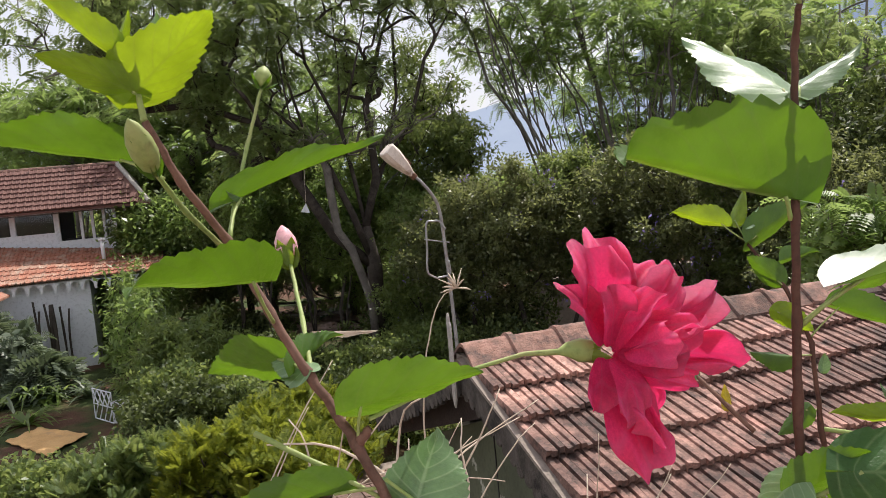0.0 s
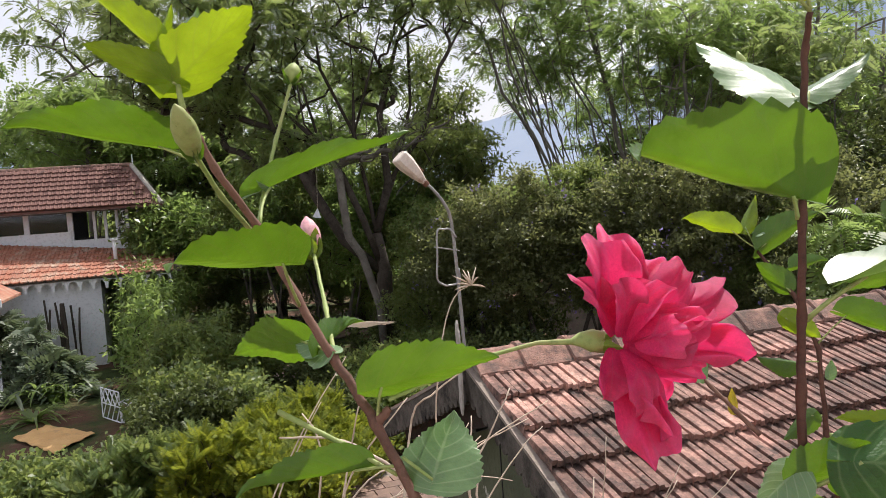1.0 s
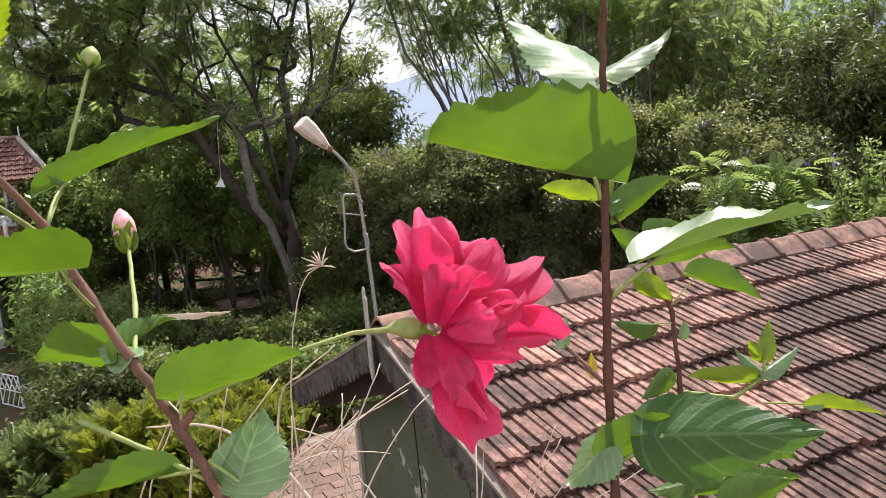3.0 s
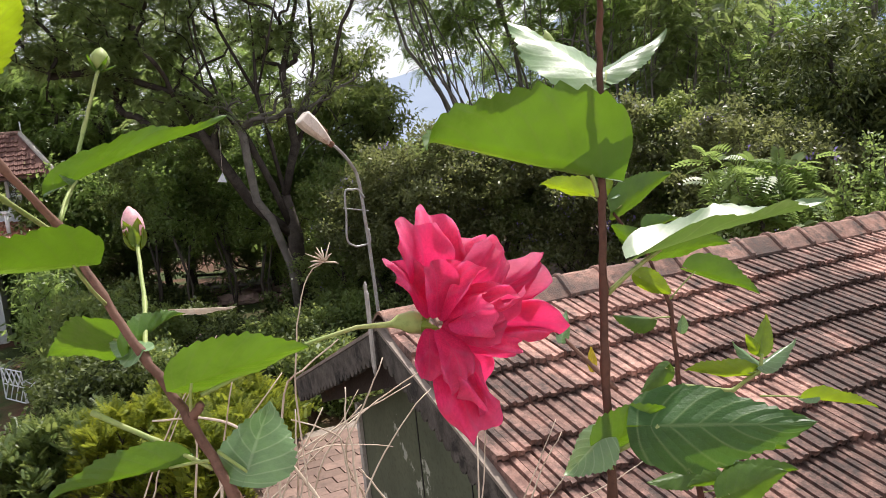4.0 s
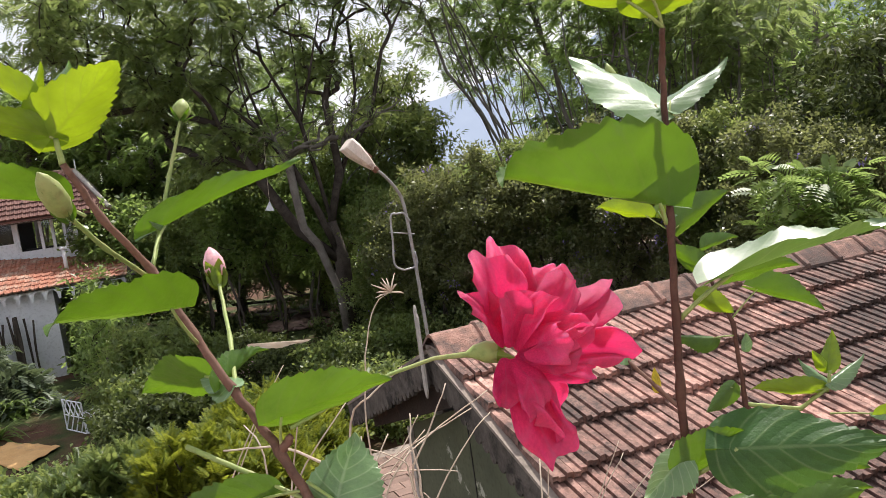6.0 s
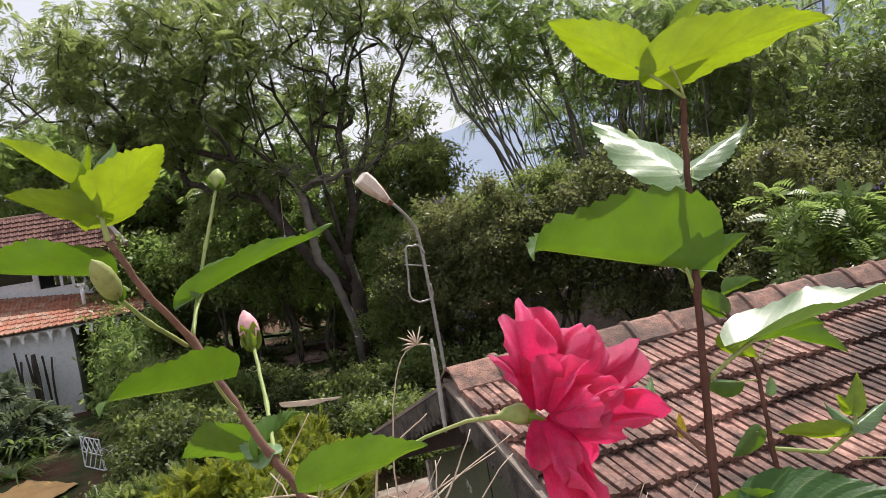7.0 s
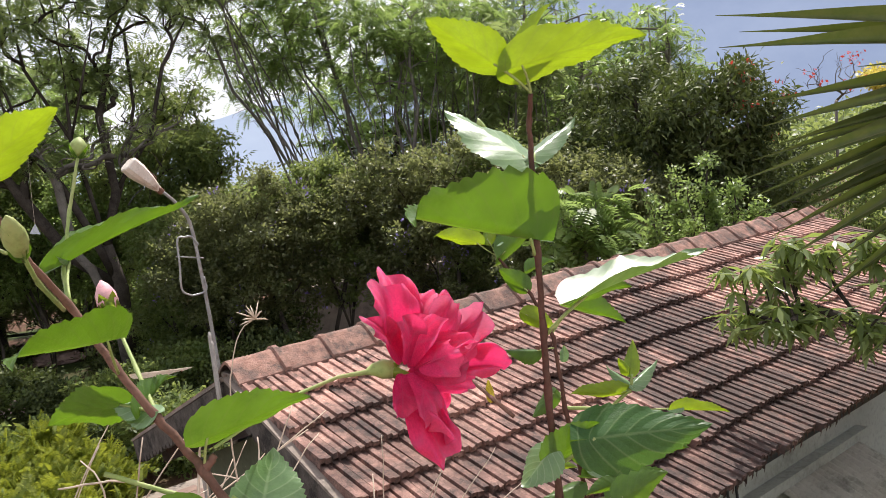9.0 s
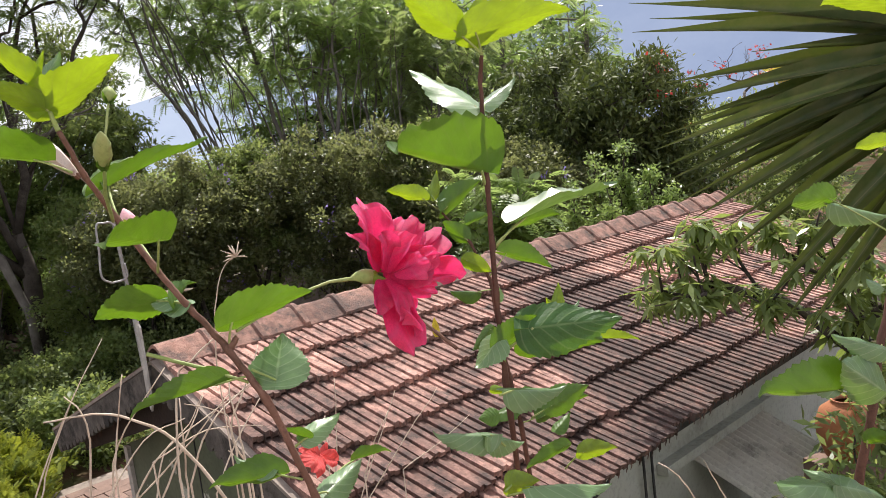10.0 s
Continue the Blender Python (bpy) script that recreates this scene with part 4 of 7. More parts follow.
# ---- trees ----
def build_trees():
    b = Vector((-2.1, 20.2, -0.1))
    rel = lambda *pts: [tuple(Vector(q) - b) for q in pts]
    n1, n2, n3, n4 = (-1.924, 20.011, 2.272), (-2.032, 19.900, 3.291), (-2.401, 19.859, 5.727), (-3.207, 19.543, 5.560)
    # the great tree in the middle, with dark crooked limbs
    tree("great spreading tree with dark limbs and feathery leaves", tuple(b),
         [rel(tuple(b), (-1.974, 20.106, 1.122), n1, n2),
          rel(n1, (-2.291, 19.570, 3.629), (-2.723, 19.515, 4.731), n4, (-4.107, 19.375, 6.477), (-5.120, 19.341, 7.596)),
          rel(n2, (-2.195, 19.883, 4.440), n3, (-2.322, 19.868, 7.239), (-2.346, 19.866, 9.029)),
          rel(n2, (-1.675, 20.133, 4.499), (-1.775, 20.225, 6.216), (-1.213, 20.266, 7.967), (-0.357, 20.298, 9.526)),
          rel((-1.675, 20.133, 4.499), (-0.728, 20.389, 5.712), (-0.223, 20.400, 7.273), (0.623, 20.390, 8.558)),
          rel(n4, (-3.553, 19.484, 7.105), (-3.618, 19.472, 8.730)), rel(n3, (-3.135, 20.061, 7.389), (-3.249, 20.043, 9.204)),
          rel(n2, (-1.480, 20.349, 4.755), (-1.014, 20.577, 6.416), (-0.956, 20.580, 8.125)), rel(n1, (-1.256, 20.163, 3.579), (-0.757, 20.287, 4.784), (0.049, 20.400, 6.093), (0.798, 20.384, 7.399)),
          rel(n3, (-1.964, 19.505, 6.865), (-1.545, 19.441, 8.142)), rel(n4, (-3.460, 19.094, 5.981), (-3.570, 18.871, 7.428)), rel(n2, (-2.604, 20.439, 4.068), (-3.049, 20.580, 5.867), (-2.931, 20.698, 8.016)), rel(n1, (-2.801, 19.706, 3.146), (-3.490, 19.394, 4.510), (-3.958, 19.202, 5.528)),
          rel(n4, (-4.482, 19.498, 6.029), (-5.658, 19.191, 6.527), (-6.677, 18.862, 6.464))],
         [((-5.319, 19.287, 8.6), (2.9, 2.3, 1.9), 150), ((-3.437, 20.215, 9.4), (3.2, 2.4, 1.0), 48), ((-0.577, 19.993, 9.343), (1.8, 2.0, 1.0), 32), ((-2.255, 20.278, 8.688), (1.9, 1.8, 0.9), 26), ((-1.9, 20.549, 7.3), (0.8, 1.2, 0.5), 12),
          ((-6.407, 18.955, 7.086), (1.4, 1.7, 1.1), 36), ((-5.122, 19.340, 6.792), (1.6, 1.7, 0.8), 34),
          ((-3.007, 20.586, 7.439), (1.7, 1.2, 1.0), 16), ((-1.214, 20.967, 6.704), (1.1, 1.0, 0.8), 5), ((-4.400, 19.926, 5.483), (1.5, 1.2, 0.7), 34), ((0.192, 20.799, 8.6), (1.3, 1.1, 0.6), 8), ((-7.912, 19.031, 8.767), (1.3, 1.0, 1.9), 14)],
         0.50, 22, "feather", 0.235, F_TREE, M_BARK, 11, 0.0072, bare=24, sag=0.24)
    # sunlit limb of the great tree, built apart; pale bark stands in for light
    q = Vector((-2.0, 19.6, -0.1))
    rel2 = lambda *pts: [tuple(Vector(v) - q) for v in pts]
    tree("pale crooked trunk with thin grey branches and few leaves", tuple(q),
         [rel2(tuple(q), (-2.046, 19.496, 1.517), (-2.204, 19.379, 2.182), (-2.363, 19.259, 2.811), (-2.637, 19.224, 3.266), (-2.713, 19.214, 4.120), (-2.746, 19.209, 4.734), (-2.925, 19.183, 5.260), (-3.101, 19.155, 5.796))],
         [((-2.235, 19.170, 5.399), (1.7, 0.9, 0.6), 14), ((-0.894, 19.279, 5.787), (1.2, 0.8, 0.5), 12)], 0.4, 6, "feather", 0.2, F_TREE, M_PALEBARK, 12, 0.0100, bare=34, sag=0.28)
    tree("round dark tree behind the lamp post", (-0.835, 39.386, 0.000), [[(0, 0, -0.1), (0.1, 0, 1.6), (0, 0, 3.2)]],
         [((-0.75, 24.001, 7.0), (0.8, 1.2, 1.5), 20), ((0.25, 24.001, 6.3), (0.7, 1.2, 1.2), 16), ((-0.75, 22.999, 5.1), (1.9, 1.4, 1.1), 52), ((0.30, 22.994, 5.0), (1.3, 1.4, 0.8), 26)], 0.36, 34, "lance", 0.19, F_BUSH, M_BARK, 13, 0.014)
    # slender trees, stems fanning upwards
    for i, (px, rg, lean, crown, cnt) in enumerate((((0.0, 0.0), 22, -3.0, (0.95, 21.894, 9.9), 40), ((0, 0), 23, -2.0, (3.55, 22.562, 9.3), 76), ((0, 0), 21.5, 0.0, (5.580, 20.757, 8.036), 84),
                                                  ((0, 0), 24, 0.6, (7.828, 22.679, 8.127), 84), ((0, 0), 22, 0.8, (8.459, 20.298, 6.791), 84), ((0, 0), 24, -1.8, (2.5, 24.6, 8.3), 56))):
        c = Vector(crown)
        foot = Vector((c.x - lean * 1.15, c.y + 0.3, -0.1))
        rng = random.Random(40 + i)
        stems = []
        for k in range(12):
            e = Vector((lean * 0.85 + rng.uniform(-1.8, 1.8), rng.uniform(-0.8, 0.8), c.z + rng.uniform(-0.6, 1.5)))
            stems.append([(rng.uniform(-0.3, 0.3), rng.uniform(-0.3, 0.3), 0)] + [tuple(e * f + Vector((rng.uniform(-0.22, 0.22), 0, 0))) for f in (0.3, 0.45, 0.6, 0.72, 0.86, 1.0)])
        tree("slender tree with several thin grey stems and airy foliage", tuple(foot), stems, [(tuple(c + Vector((0, 0, -0.1))), (1.9, 1.5, 1.1), cnt * 3 // 4), (tuple(c + Vector((0.2, 0.4, -1.5))), (1.6, 1.4, 1.0), cnt // 3)],
             0.55, 14, "feather", 0.29, F_LIGHT if i % 2 or i == 2 else F_TREE, M_PALEBARK, 50 + i, 0.0058, bare=52, sag=0.26, group="slender trees")
    # a wood that closes the view behind
    for i, (c, r, n) in enumerate((((-9.120, 27.568, 6.424), (3.0, 2, 2.4), 80), ((-7.401, 29.108, 4.726), (3.0, 2, 2.0), 80), ((-4.709, 30.671, 5.532), (3.2, 2, 2.2), 80), ((-2.205, 28.944, 3.636), (2.8, 2, 1.4), 60), ((-8.316, 29.900, 9.334), (3.0, 2, 2.2), 70), ((-5.938, 26.373, 3.312), (2.6, 2, 1.2), 70), ((-3.214, 25.830, 2.178), (2.2, 2, 0.9), 60),
                                   ((7.208, 30.164, 6.690), (3.2, 2, 3.0), 90), ((10.194, 30.342, 6.845), (3.2, 2, 3.0), 90), ((12.293, 28.463, 6.426), (3.2, 2, 3.0), 90), ((13.565, 24.495, 3.877), (2.8, 2, 2.0), 80), ((11.626, 26.343, 5.493), (2.4, 2, 2.2), 60), ((4.586, 29.665, 3.605), (3.0, 2, 1.1), 60), ((-4.437, 24.608, 6.566), (2.6, 1.5, 1.4), 34), ((-3.4, 26.440, 7.6), (1.6, 1.5, 1.2), 16), ((-12.808, 28.243, 7.611), (3.2, 2, 1.5), 90))):
        c = Vector(c)
        tree("leafy tree in the wood behind the garden", (c.x, c.y, -0.1), [[(0, 0, 0), (0, 0, c.z * 0.5), (0.2, 0, c.z)], [(0, 0, c.z * 0.3), (0.8, 0, c.z)]], [(tuple(c), r, n), (tuple(c - Vector((0, 0, r[2] * 1.1))), (r[0], r[1], r[2] * 0.9), n // 2)],
             0.65, 24, "feather", 0.32, F_LIGHT if i % 3 == 0 or i > 6 else F_TREE, M_PALEBARK if i > 8 else M_BARK, 600 + i, 0.012, bare=12, group="wood behind the garden")
    # pale trees far off
    for i, (c, r) in enumerate((((11.910, 24.231, 6.084), 2.6), ((18.933, 30.619, 6.640), 2.4), ((18.049, 28.560, 6.685), 2.6), ((11.553, 27.465, 8.032), 2.4))):
        c = Vector(c)
        tree("tall airy tree with pale green foliage far off", (c.x, c.y, -0.1), [[(0, 0, 0), (0.1, 0, c.z * 0.4), (0, 0, c.z * 0.8), (0.1, 0, c.z + r)], [(0.1, 0, c.z * 0.4), (0.7, 0, c.z), (0.9, 0, c.z + r * 0.9)]],
             [(tuple(c), (r, r, r * 1.25), 70), (tuple(c - Vector((0, 0, 2.2))), (r * 0.9, r, r * 0.8), 36)], 0.55, 18, "feather", 0.32, F_LIGHT, M_PALEBARK, 70 + i, 0.012, bare=8, group="far trees")
    # dense dark tree on the right
    c = Vector((9.472, 13.856, 4.281))
    tree("dense rounded tree with dark leathery leaves", (c.x, c.y, -0.1), [[(0, 0, 0), (0.1, 0, 1.2), (0, 0, 2.6), (0.1, 0, c.z)]],
         [(tuple(c), (2.1, 1.8, 1.35), 150), (tuple(c - Vector((0, 0, 1.4))), (2.3, 1.8, 1.2), 90)], 0.33, 34, "lance", 0.17, F_MANGO, M_BARK, 81, 0.014, extra=(F_REDB, 5, 0.10, "blossom"))
    c = Vector((10.820, 17.998, 4.775))
    tree("dense tree with dark leathery leaves further back", (c.x, c.y, -0.1), [[(0, 0, 0), (0, 0, 1.5), (0.2, 0, 3.5)]],
         [(tuple(c), (2.0, 1.8, 1.3), 80), (tuple(c - Vector((0, 0, 1.5))), (2.2, 1.8, 1.4), 70)], 0.45, 26, "lance", 0.22, F_MANGO, M_BARK, 82, 0.014)
    # bare twigs and a yellow flowering tree at the far right
    c = Vector((20.387, 21.708, 5.400))
    tree("leafless tree with a few red blossoms", (c.x, c.y, -0.1), [[(0, 0, 0), (0, 0, 3.0), (0.1, 0, 4.6)], [(0, 0, 3.0), (0.8, 0, 5.6)]], [(tuple(c), (1.4, 1.0, 0.9), 5)], 0.3, 3, "small", 0.12, F_REDB, M_PALEBARK, 83, 0.006, bare=60)
    c = Vector((23.937, 22.397, 5.212))
    tree("tree in yellow blossom far off", (c.x, c.y, -0.1), [[(0, 0, 0), (0, 0, 3.0), (0.1, 0, 4.6)]], [(tuple(c), (1.6, 1.2, 0.5), 26)], 0.35, 16, "small", 0.16, F_YELLOW, M_BARK, 84, 0.012)
    # bright trees behind the white house
    for i, (c, r, m) in enumerate((((-16.295, 34.374, 7.791), (4.5, 3, 2.3), F_LIGHT), ((-21.727, 33.638, 8.369), (5, 3, 3), F_LIGHT), ((-10.003, 28.308, 5.039), (2.6, 2, 2.4), F_BUSH), ((-8.805, 24.488, 3.386), (1.2, 0.9, 1.1), F_LIGHT))):
        c = Vector(c)
        tree("leafy green tree behind the white house", (c.x, c.y, -0.1), [[(0, 0, 0), (0, 0, c.z * 0.5), (0.2, 0, c.z)]], [(tuple(c), r, 90), (tuple(c - Vector((0, 0, r[2]))), (r[0], r[1], r[2] * 0.9), 60)], 0.6, 34, "small", 0.17, m, M_BARK, 90 + i, 0.015, group="trees behind the house")
    c = Vector((-13.661, 31.147, 11.755))
    tree("tree with thin feathery branches against the sky", (c.x - 1.5, c.y, -0.1), [[(0, 0, 0), (0, 0, 3.5), (0.5, 0, 5.5)]], [(tuple(c), (3.0, 1.5, 3.0), 34)], 0.7, 11, "feather", 0.5, F_TREE, M_PALEBARK, 97, 0.011, bare=10)


build_trees()


def build_far_woods():
    """Low woods from behind the garden to the foot of the hills."""
    rs = np.random.RandomState(77)
    az, rad = rs.uniform(-1.3, 1.3, 5200), rs.uniform(42, 110, 5200)
    ctr = np.stack([rad * np.sin(az), rad * np.cos(az), rs.uniform(0.2, 1.0, 5200) ** 0.7 * (2.6 + 1.2 * np.sin(az * 9) + 0.008 * rad)], 1)
    me = leaf_mesh("far_woods", *sprays(rs, ctr, 1.4, 14, "broad", 0.42), F_BUSH)
    tagged(part("far_woods", me, F_BUSH), "low green woods beyond the garden", "woods", kind="stuff")


build_far_woods()


# ---- hedges and shrubs ----
def build_shrubs():
    # the tall olive-green hedge at the garden's end
    for i, (p, rx, h) in enumerate((((-0.641, 18.991, 1.371), 1.2, 3.7), ((0.318, 17.497, 1.451), 1.4, 4.1), ((1.369, 16.943, 1.370), 1.6, 4.25), ((2.725, 17.283, 1.099), 1.6, 4.4), ((3.884, 16.545, 1.029), 1.6, 4.45),
                                    ((4.914, 15.744, 0.989), 1.6, 4.4), ((6.172, 15.831, 0.774), 1.6, 4.3), ((6.489, 13.986, 1.636), 1.5, 3.8), ((7.362, 12.971, 1.599), 1.4, 3.4))):
        shrub("tall unkempt hedge shrub with small olive leaves and violet blossoms", p, (rx, 1.0, h - (0.35 if i < 7 else 0.0)), 84, 62, "small", 0.085, F_OLIVE if i % 3 else F_BUSH, 200 + i, 0.36, "hedge_shrub", "hedge", (F_PURPLE, 14, 0.075, "blossom"), group="tall hedge", low=0.42 if i in (1, 2, 3, 4) else 0.0)
    # golden hedge
    for i, (p, rx, h) in enumerate((((-4.142, 10.776, 0.500), 0.8, 1.0), ((-3.222, 10.286, 0.600), 0.9, 1.1), ((-2.843, 11.291, 0.600), 0.8, 1.1), ((-2.521, 12.254, 0.600), 0.7, 1.05), ((-2.428, 9.966, 0.500), 0.8, 1.0), ((-4.829, 10.680, 0.300), 0.8, 0.8), ((-2.150, 11.368, 0.500), 0.7, 0.8), ((-2.000, 11.901, 0.500), 0.7, 0.7))):
        shrub("clipped golden-green hedge bush in sun", p, (rx, 0.8, h), 72, 13, "sprig", 0.17, F_BUSH if i in (0, 5) else F_GOLD, 230 + i, 0.17, "golden_bush", "bush", group="golden hedge")
    # dark green bushes between the beds; F_MANGO on some stands in for shade
    for i, (p, rx, h, m, k, sz) in enumerate((((-5.521, 14.947, 0.800), 0.75, 1.7, F_BUSH, "lance", 0.14), ((-5.528, 16.381, 0.900), 1.0, 1.9, F_BUSH, "lance", 0.14), ((-4.772, 17.037, 0.800), 1.1, 1.2, F_BUSH, "small", 0.10),
                                           ((-4.904, 13.941, 0.600), 0.9, 1.3, F_BUSH, "small", 0.10), ((-3.127, 17.243, 0.600), 1.1, 0.65, F_MANGO, "small", 0.10), ((-1.534, 15.585, 0.600), 1.2, 0.85, F_MANGO, "small", 0.10), ((-2.082, 14.466, 0.500), 0.9, 0.8, F_MANGO, "small", 0.10),
                                           ((-6.019, 11.534, 0.200), 0.9, 0.5, F_BUSH, "small", 0.10), ((-6.772, 11.538, 0.200), 0.8, 0.5, F_BUSH, "small", 0.10), ((-9.869, 23.596, 0.900), 1.0, 2.7, F_LIGHT, "lance", 0.24), ((-8.338, 22.348, 0.900), 1.1, 2.4, F_LIGHT, "lance", 0.15),
                                           ((-4.858, 12.654, 0.600), 0.8, 1.25, F_MANGO, "small", 0.09), ((-4.048, 12.106, 0.700), 0.8, 1.3, F_MANGO, "small", 0.09), ((-3.628, 12.865, 0.700), 0.8, 1.25, F_BUSH, "small", 0.09), ((-1.866, 15.715, 0.600), 1.0, 1.2, F_BUSH, "small", 0.09), ((-0.998, 13.146, 0.500), 1.0, 1.0, F_BUSH, "small", 0.09), ((-0.437, 16.574, 0.500), 1.2, 1.1, F_BUSH, "small", 0.1), ((0.931, 16.008, 0.500), 1.3, 1.1, F_MANGO, "small", 0.1),
                                           ((-4.639, 19.090, 0.600), 1.2, 0.8, F_MANGO, "small", 0.11), ((-6.293, 24.119, 0.300), 1.4, 0.55, F_MANGO, "small", 0.12), ((-1.337, 20.446, 0.300), 1.6, 1.0, F_MANGO, "small", 0.12), ((-0.182, 19.899, 0.300), 1.6, 1.2, F_BUSH, "small", 0.12), ((0.890, 19.042, 0.300), 1.6, 1.3, F_MANGO, "small", 0.12), ((-7.950, 26.421, 0.500), 1.6, 1.6, F_BUSH, "lance", 0.16))):
        shrub("leafy green garden bush", p, (rx, 0.9, h), 36, 34, k, sz, m, 260 + i, 0.28, "garden_bush", "bush", (F_PINKB, 3, 0.06, "blossom") if i in (4, 5, 11) else None, group="garden bushes")
    # tall leafy undergrowth among the trunks
    for i, (x, y, h) in enumerate(((-6.3, 23.4, 4.6), (-5.2, 22.4, 4.5), (-4.1, 22.9, 4.9), (-3.1, 22.3, 4.3), (-2.2, 22.8, 4.6), (-1.2, 22.2, 4.2))):
        shrub("tall leafy undergrowth among the trunks", (x, y, 0), (1.0, 0.8, h), 46, 30, "small", 0.12, F_LIGHT if i % 2 else F_BUSH, 350 + i, 0.38, "undergrowth", "shrub", group="undergrowth", low=0.5)
    # light leafy shrubs at the corner of the white house
    for i, (p, h) in enumerate((((-7.679, 19.000, 0.200), 1.9), ((-8.646, 20.892, 0.300), 2.5), ((-7.969, 20.680, 0.300), 2.1))):
        shrub("tall loose shrub with light willow-like leaves", p, (0.5, 0.5, h), 24, 9, "lance", 0.20, F_LIGHT, 280 + i, 0.3, "corner_shrub", "shrub", group="shrubs at the house corner")
    # ferns before the porch
    for i, (p, h) in enumerate((((-11.595, 20.193, 0.500), 1.7), ((-10.492, 19.180, 0.400), 1.4), ((-14.307, 24.580, 0.600), 2.2), ((-9.744, 18.556, 0.200), 0.9))):
        shrub("lush fern with grey-green arching fronds", p, (0.55, 0.5, h), 22, 7, "feather", 0.55, F_GREY, 290 + i, 0.22, "fern", "fern", group="ferns before the house")
    # strap-leaved plants before the house
    for i, (p, h) in enumerate((((-12.226, 21.543, 0.400), 1.3), ((-9.803, 18.171, 0.300), 1.0), ((-10.390, 17.808, 0.300), 1.2), ((-9.359, 18.454, 0.200), 0.8), ((-8.529, 18.233, 0.200), 0.7), ((-8.990, 16.225, 0.200), 0.8), ((-15.585, 27.096, 1.000), 2.0), ((-7.814, 18.583, 0.200), 0.7))):
        strap_plant(p, h * 1.5, 300 + i)
    # shrubs by the far end of the outhouse
    for i, q in enumerate(((5.891, 9.033, 3.855), (6.372, 9.069, 4.060), (6.425, 8.659, 3.779), (5.685, 8.450, 3.587), (6.660, 8.479, 3.464), (5.391, 8.877, 3.410))):
        q = Vector(q)
        shrub("upright shrub with fine light green leaves", (q.x, q.y, 0), (0.13, 0.15, q.z / 1.16), 60, 13, "small", 0.06, F_LIGHT, 320 + i, 0.13, "upright_shrub", "shrub", group="upright shrubs")
    c = Vector((5.316, 10.666, 3.114))
    tree("young tree with large fern-like fronds", (c.x, c.y, -0.1), [[(0, 0, 0), (0.05, 0, 1.5), (0, 0, c.z - 0.3)]], [(tuple(c - Vector((0, 0, 0.1))), (0.75, 0.7, 0.75), 20)], 0.42, 13, "feather", 0.34, F_LIGHT, M_PALEBARK, 330, 0.008)
    for i, p in enumerate(((14.110, 16.513, 2.200), (14.213, 13.818, 2.200), (12.809, 21.360, 2.000))):
        shrub("dense green bush behind the outhouse", p, (1.4, 1.2, 3.2 if i < 2 else 2.5), 60, 36, "lance", 0.13, F_BUSH if i == 1 else F_MANGO, 340 + i, 0.36, "garden_bush", "bush", group="bushes behind the outhouse")


def strap_plant(p, h, seed):
    """A clump of long arching leaves from one foot."""
    rs = np.random.RandomState(seed)
    foot = Vector((p[0], p[1], ground_height(p[0], p[1]) - 0.02))
    ob = thing("strap_plant", "clump of long arching green leaves", "plant", tuple(foot), "strap-leaved plants")
    for k in range(34):
        a, ln, lift = rs.uniform(0, 2 * math.pi), h * rs.uniform(0.7, 1.15), rs.uniform(0.35, 1.1)
        out = Vector((math.cos(a), math.sin(a), 0))
        sd = Vector((-out.y, out.x, 0))
        g, pts = Geo(), []
        for i in range(6):
            f = i / 5
            c = foot + out * ln * 0.75 * f + Vector((0, 0, ln * (lift * f - 0.75 * f * f)))
            c.z = max(c.z, foot.z + 0.02)
            w = 0.045 * h ** 0.3 * (1 - 0.9 * f ** 2)
            pts += [c - sd * w, c + sd * w]
        g.add(pts, [(2 * i, 2 * i + 1, 2 * i + 3, 2 * i + 2) for i in range(5)])
        wpart("leaf", g, F_LIGHT if seed % 2 else F_GREY, ob, smooth=True)


build_shrubs()


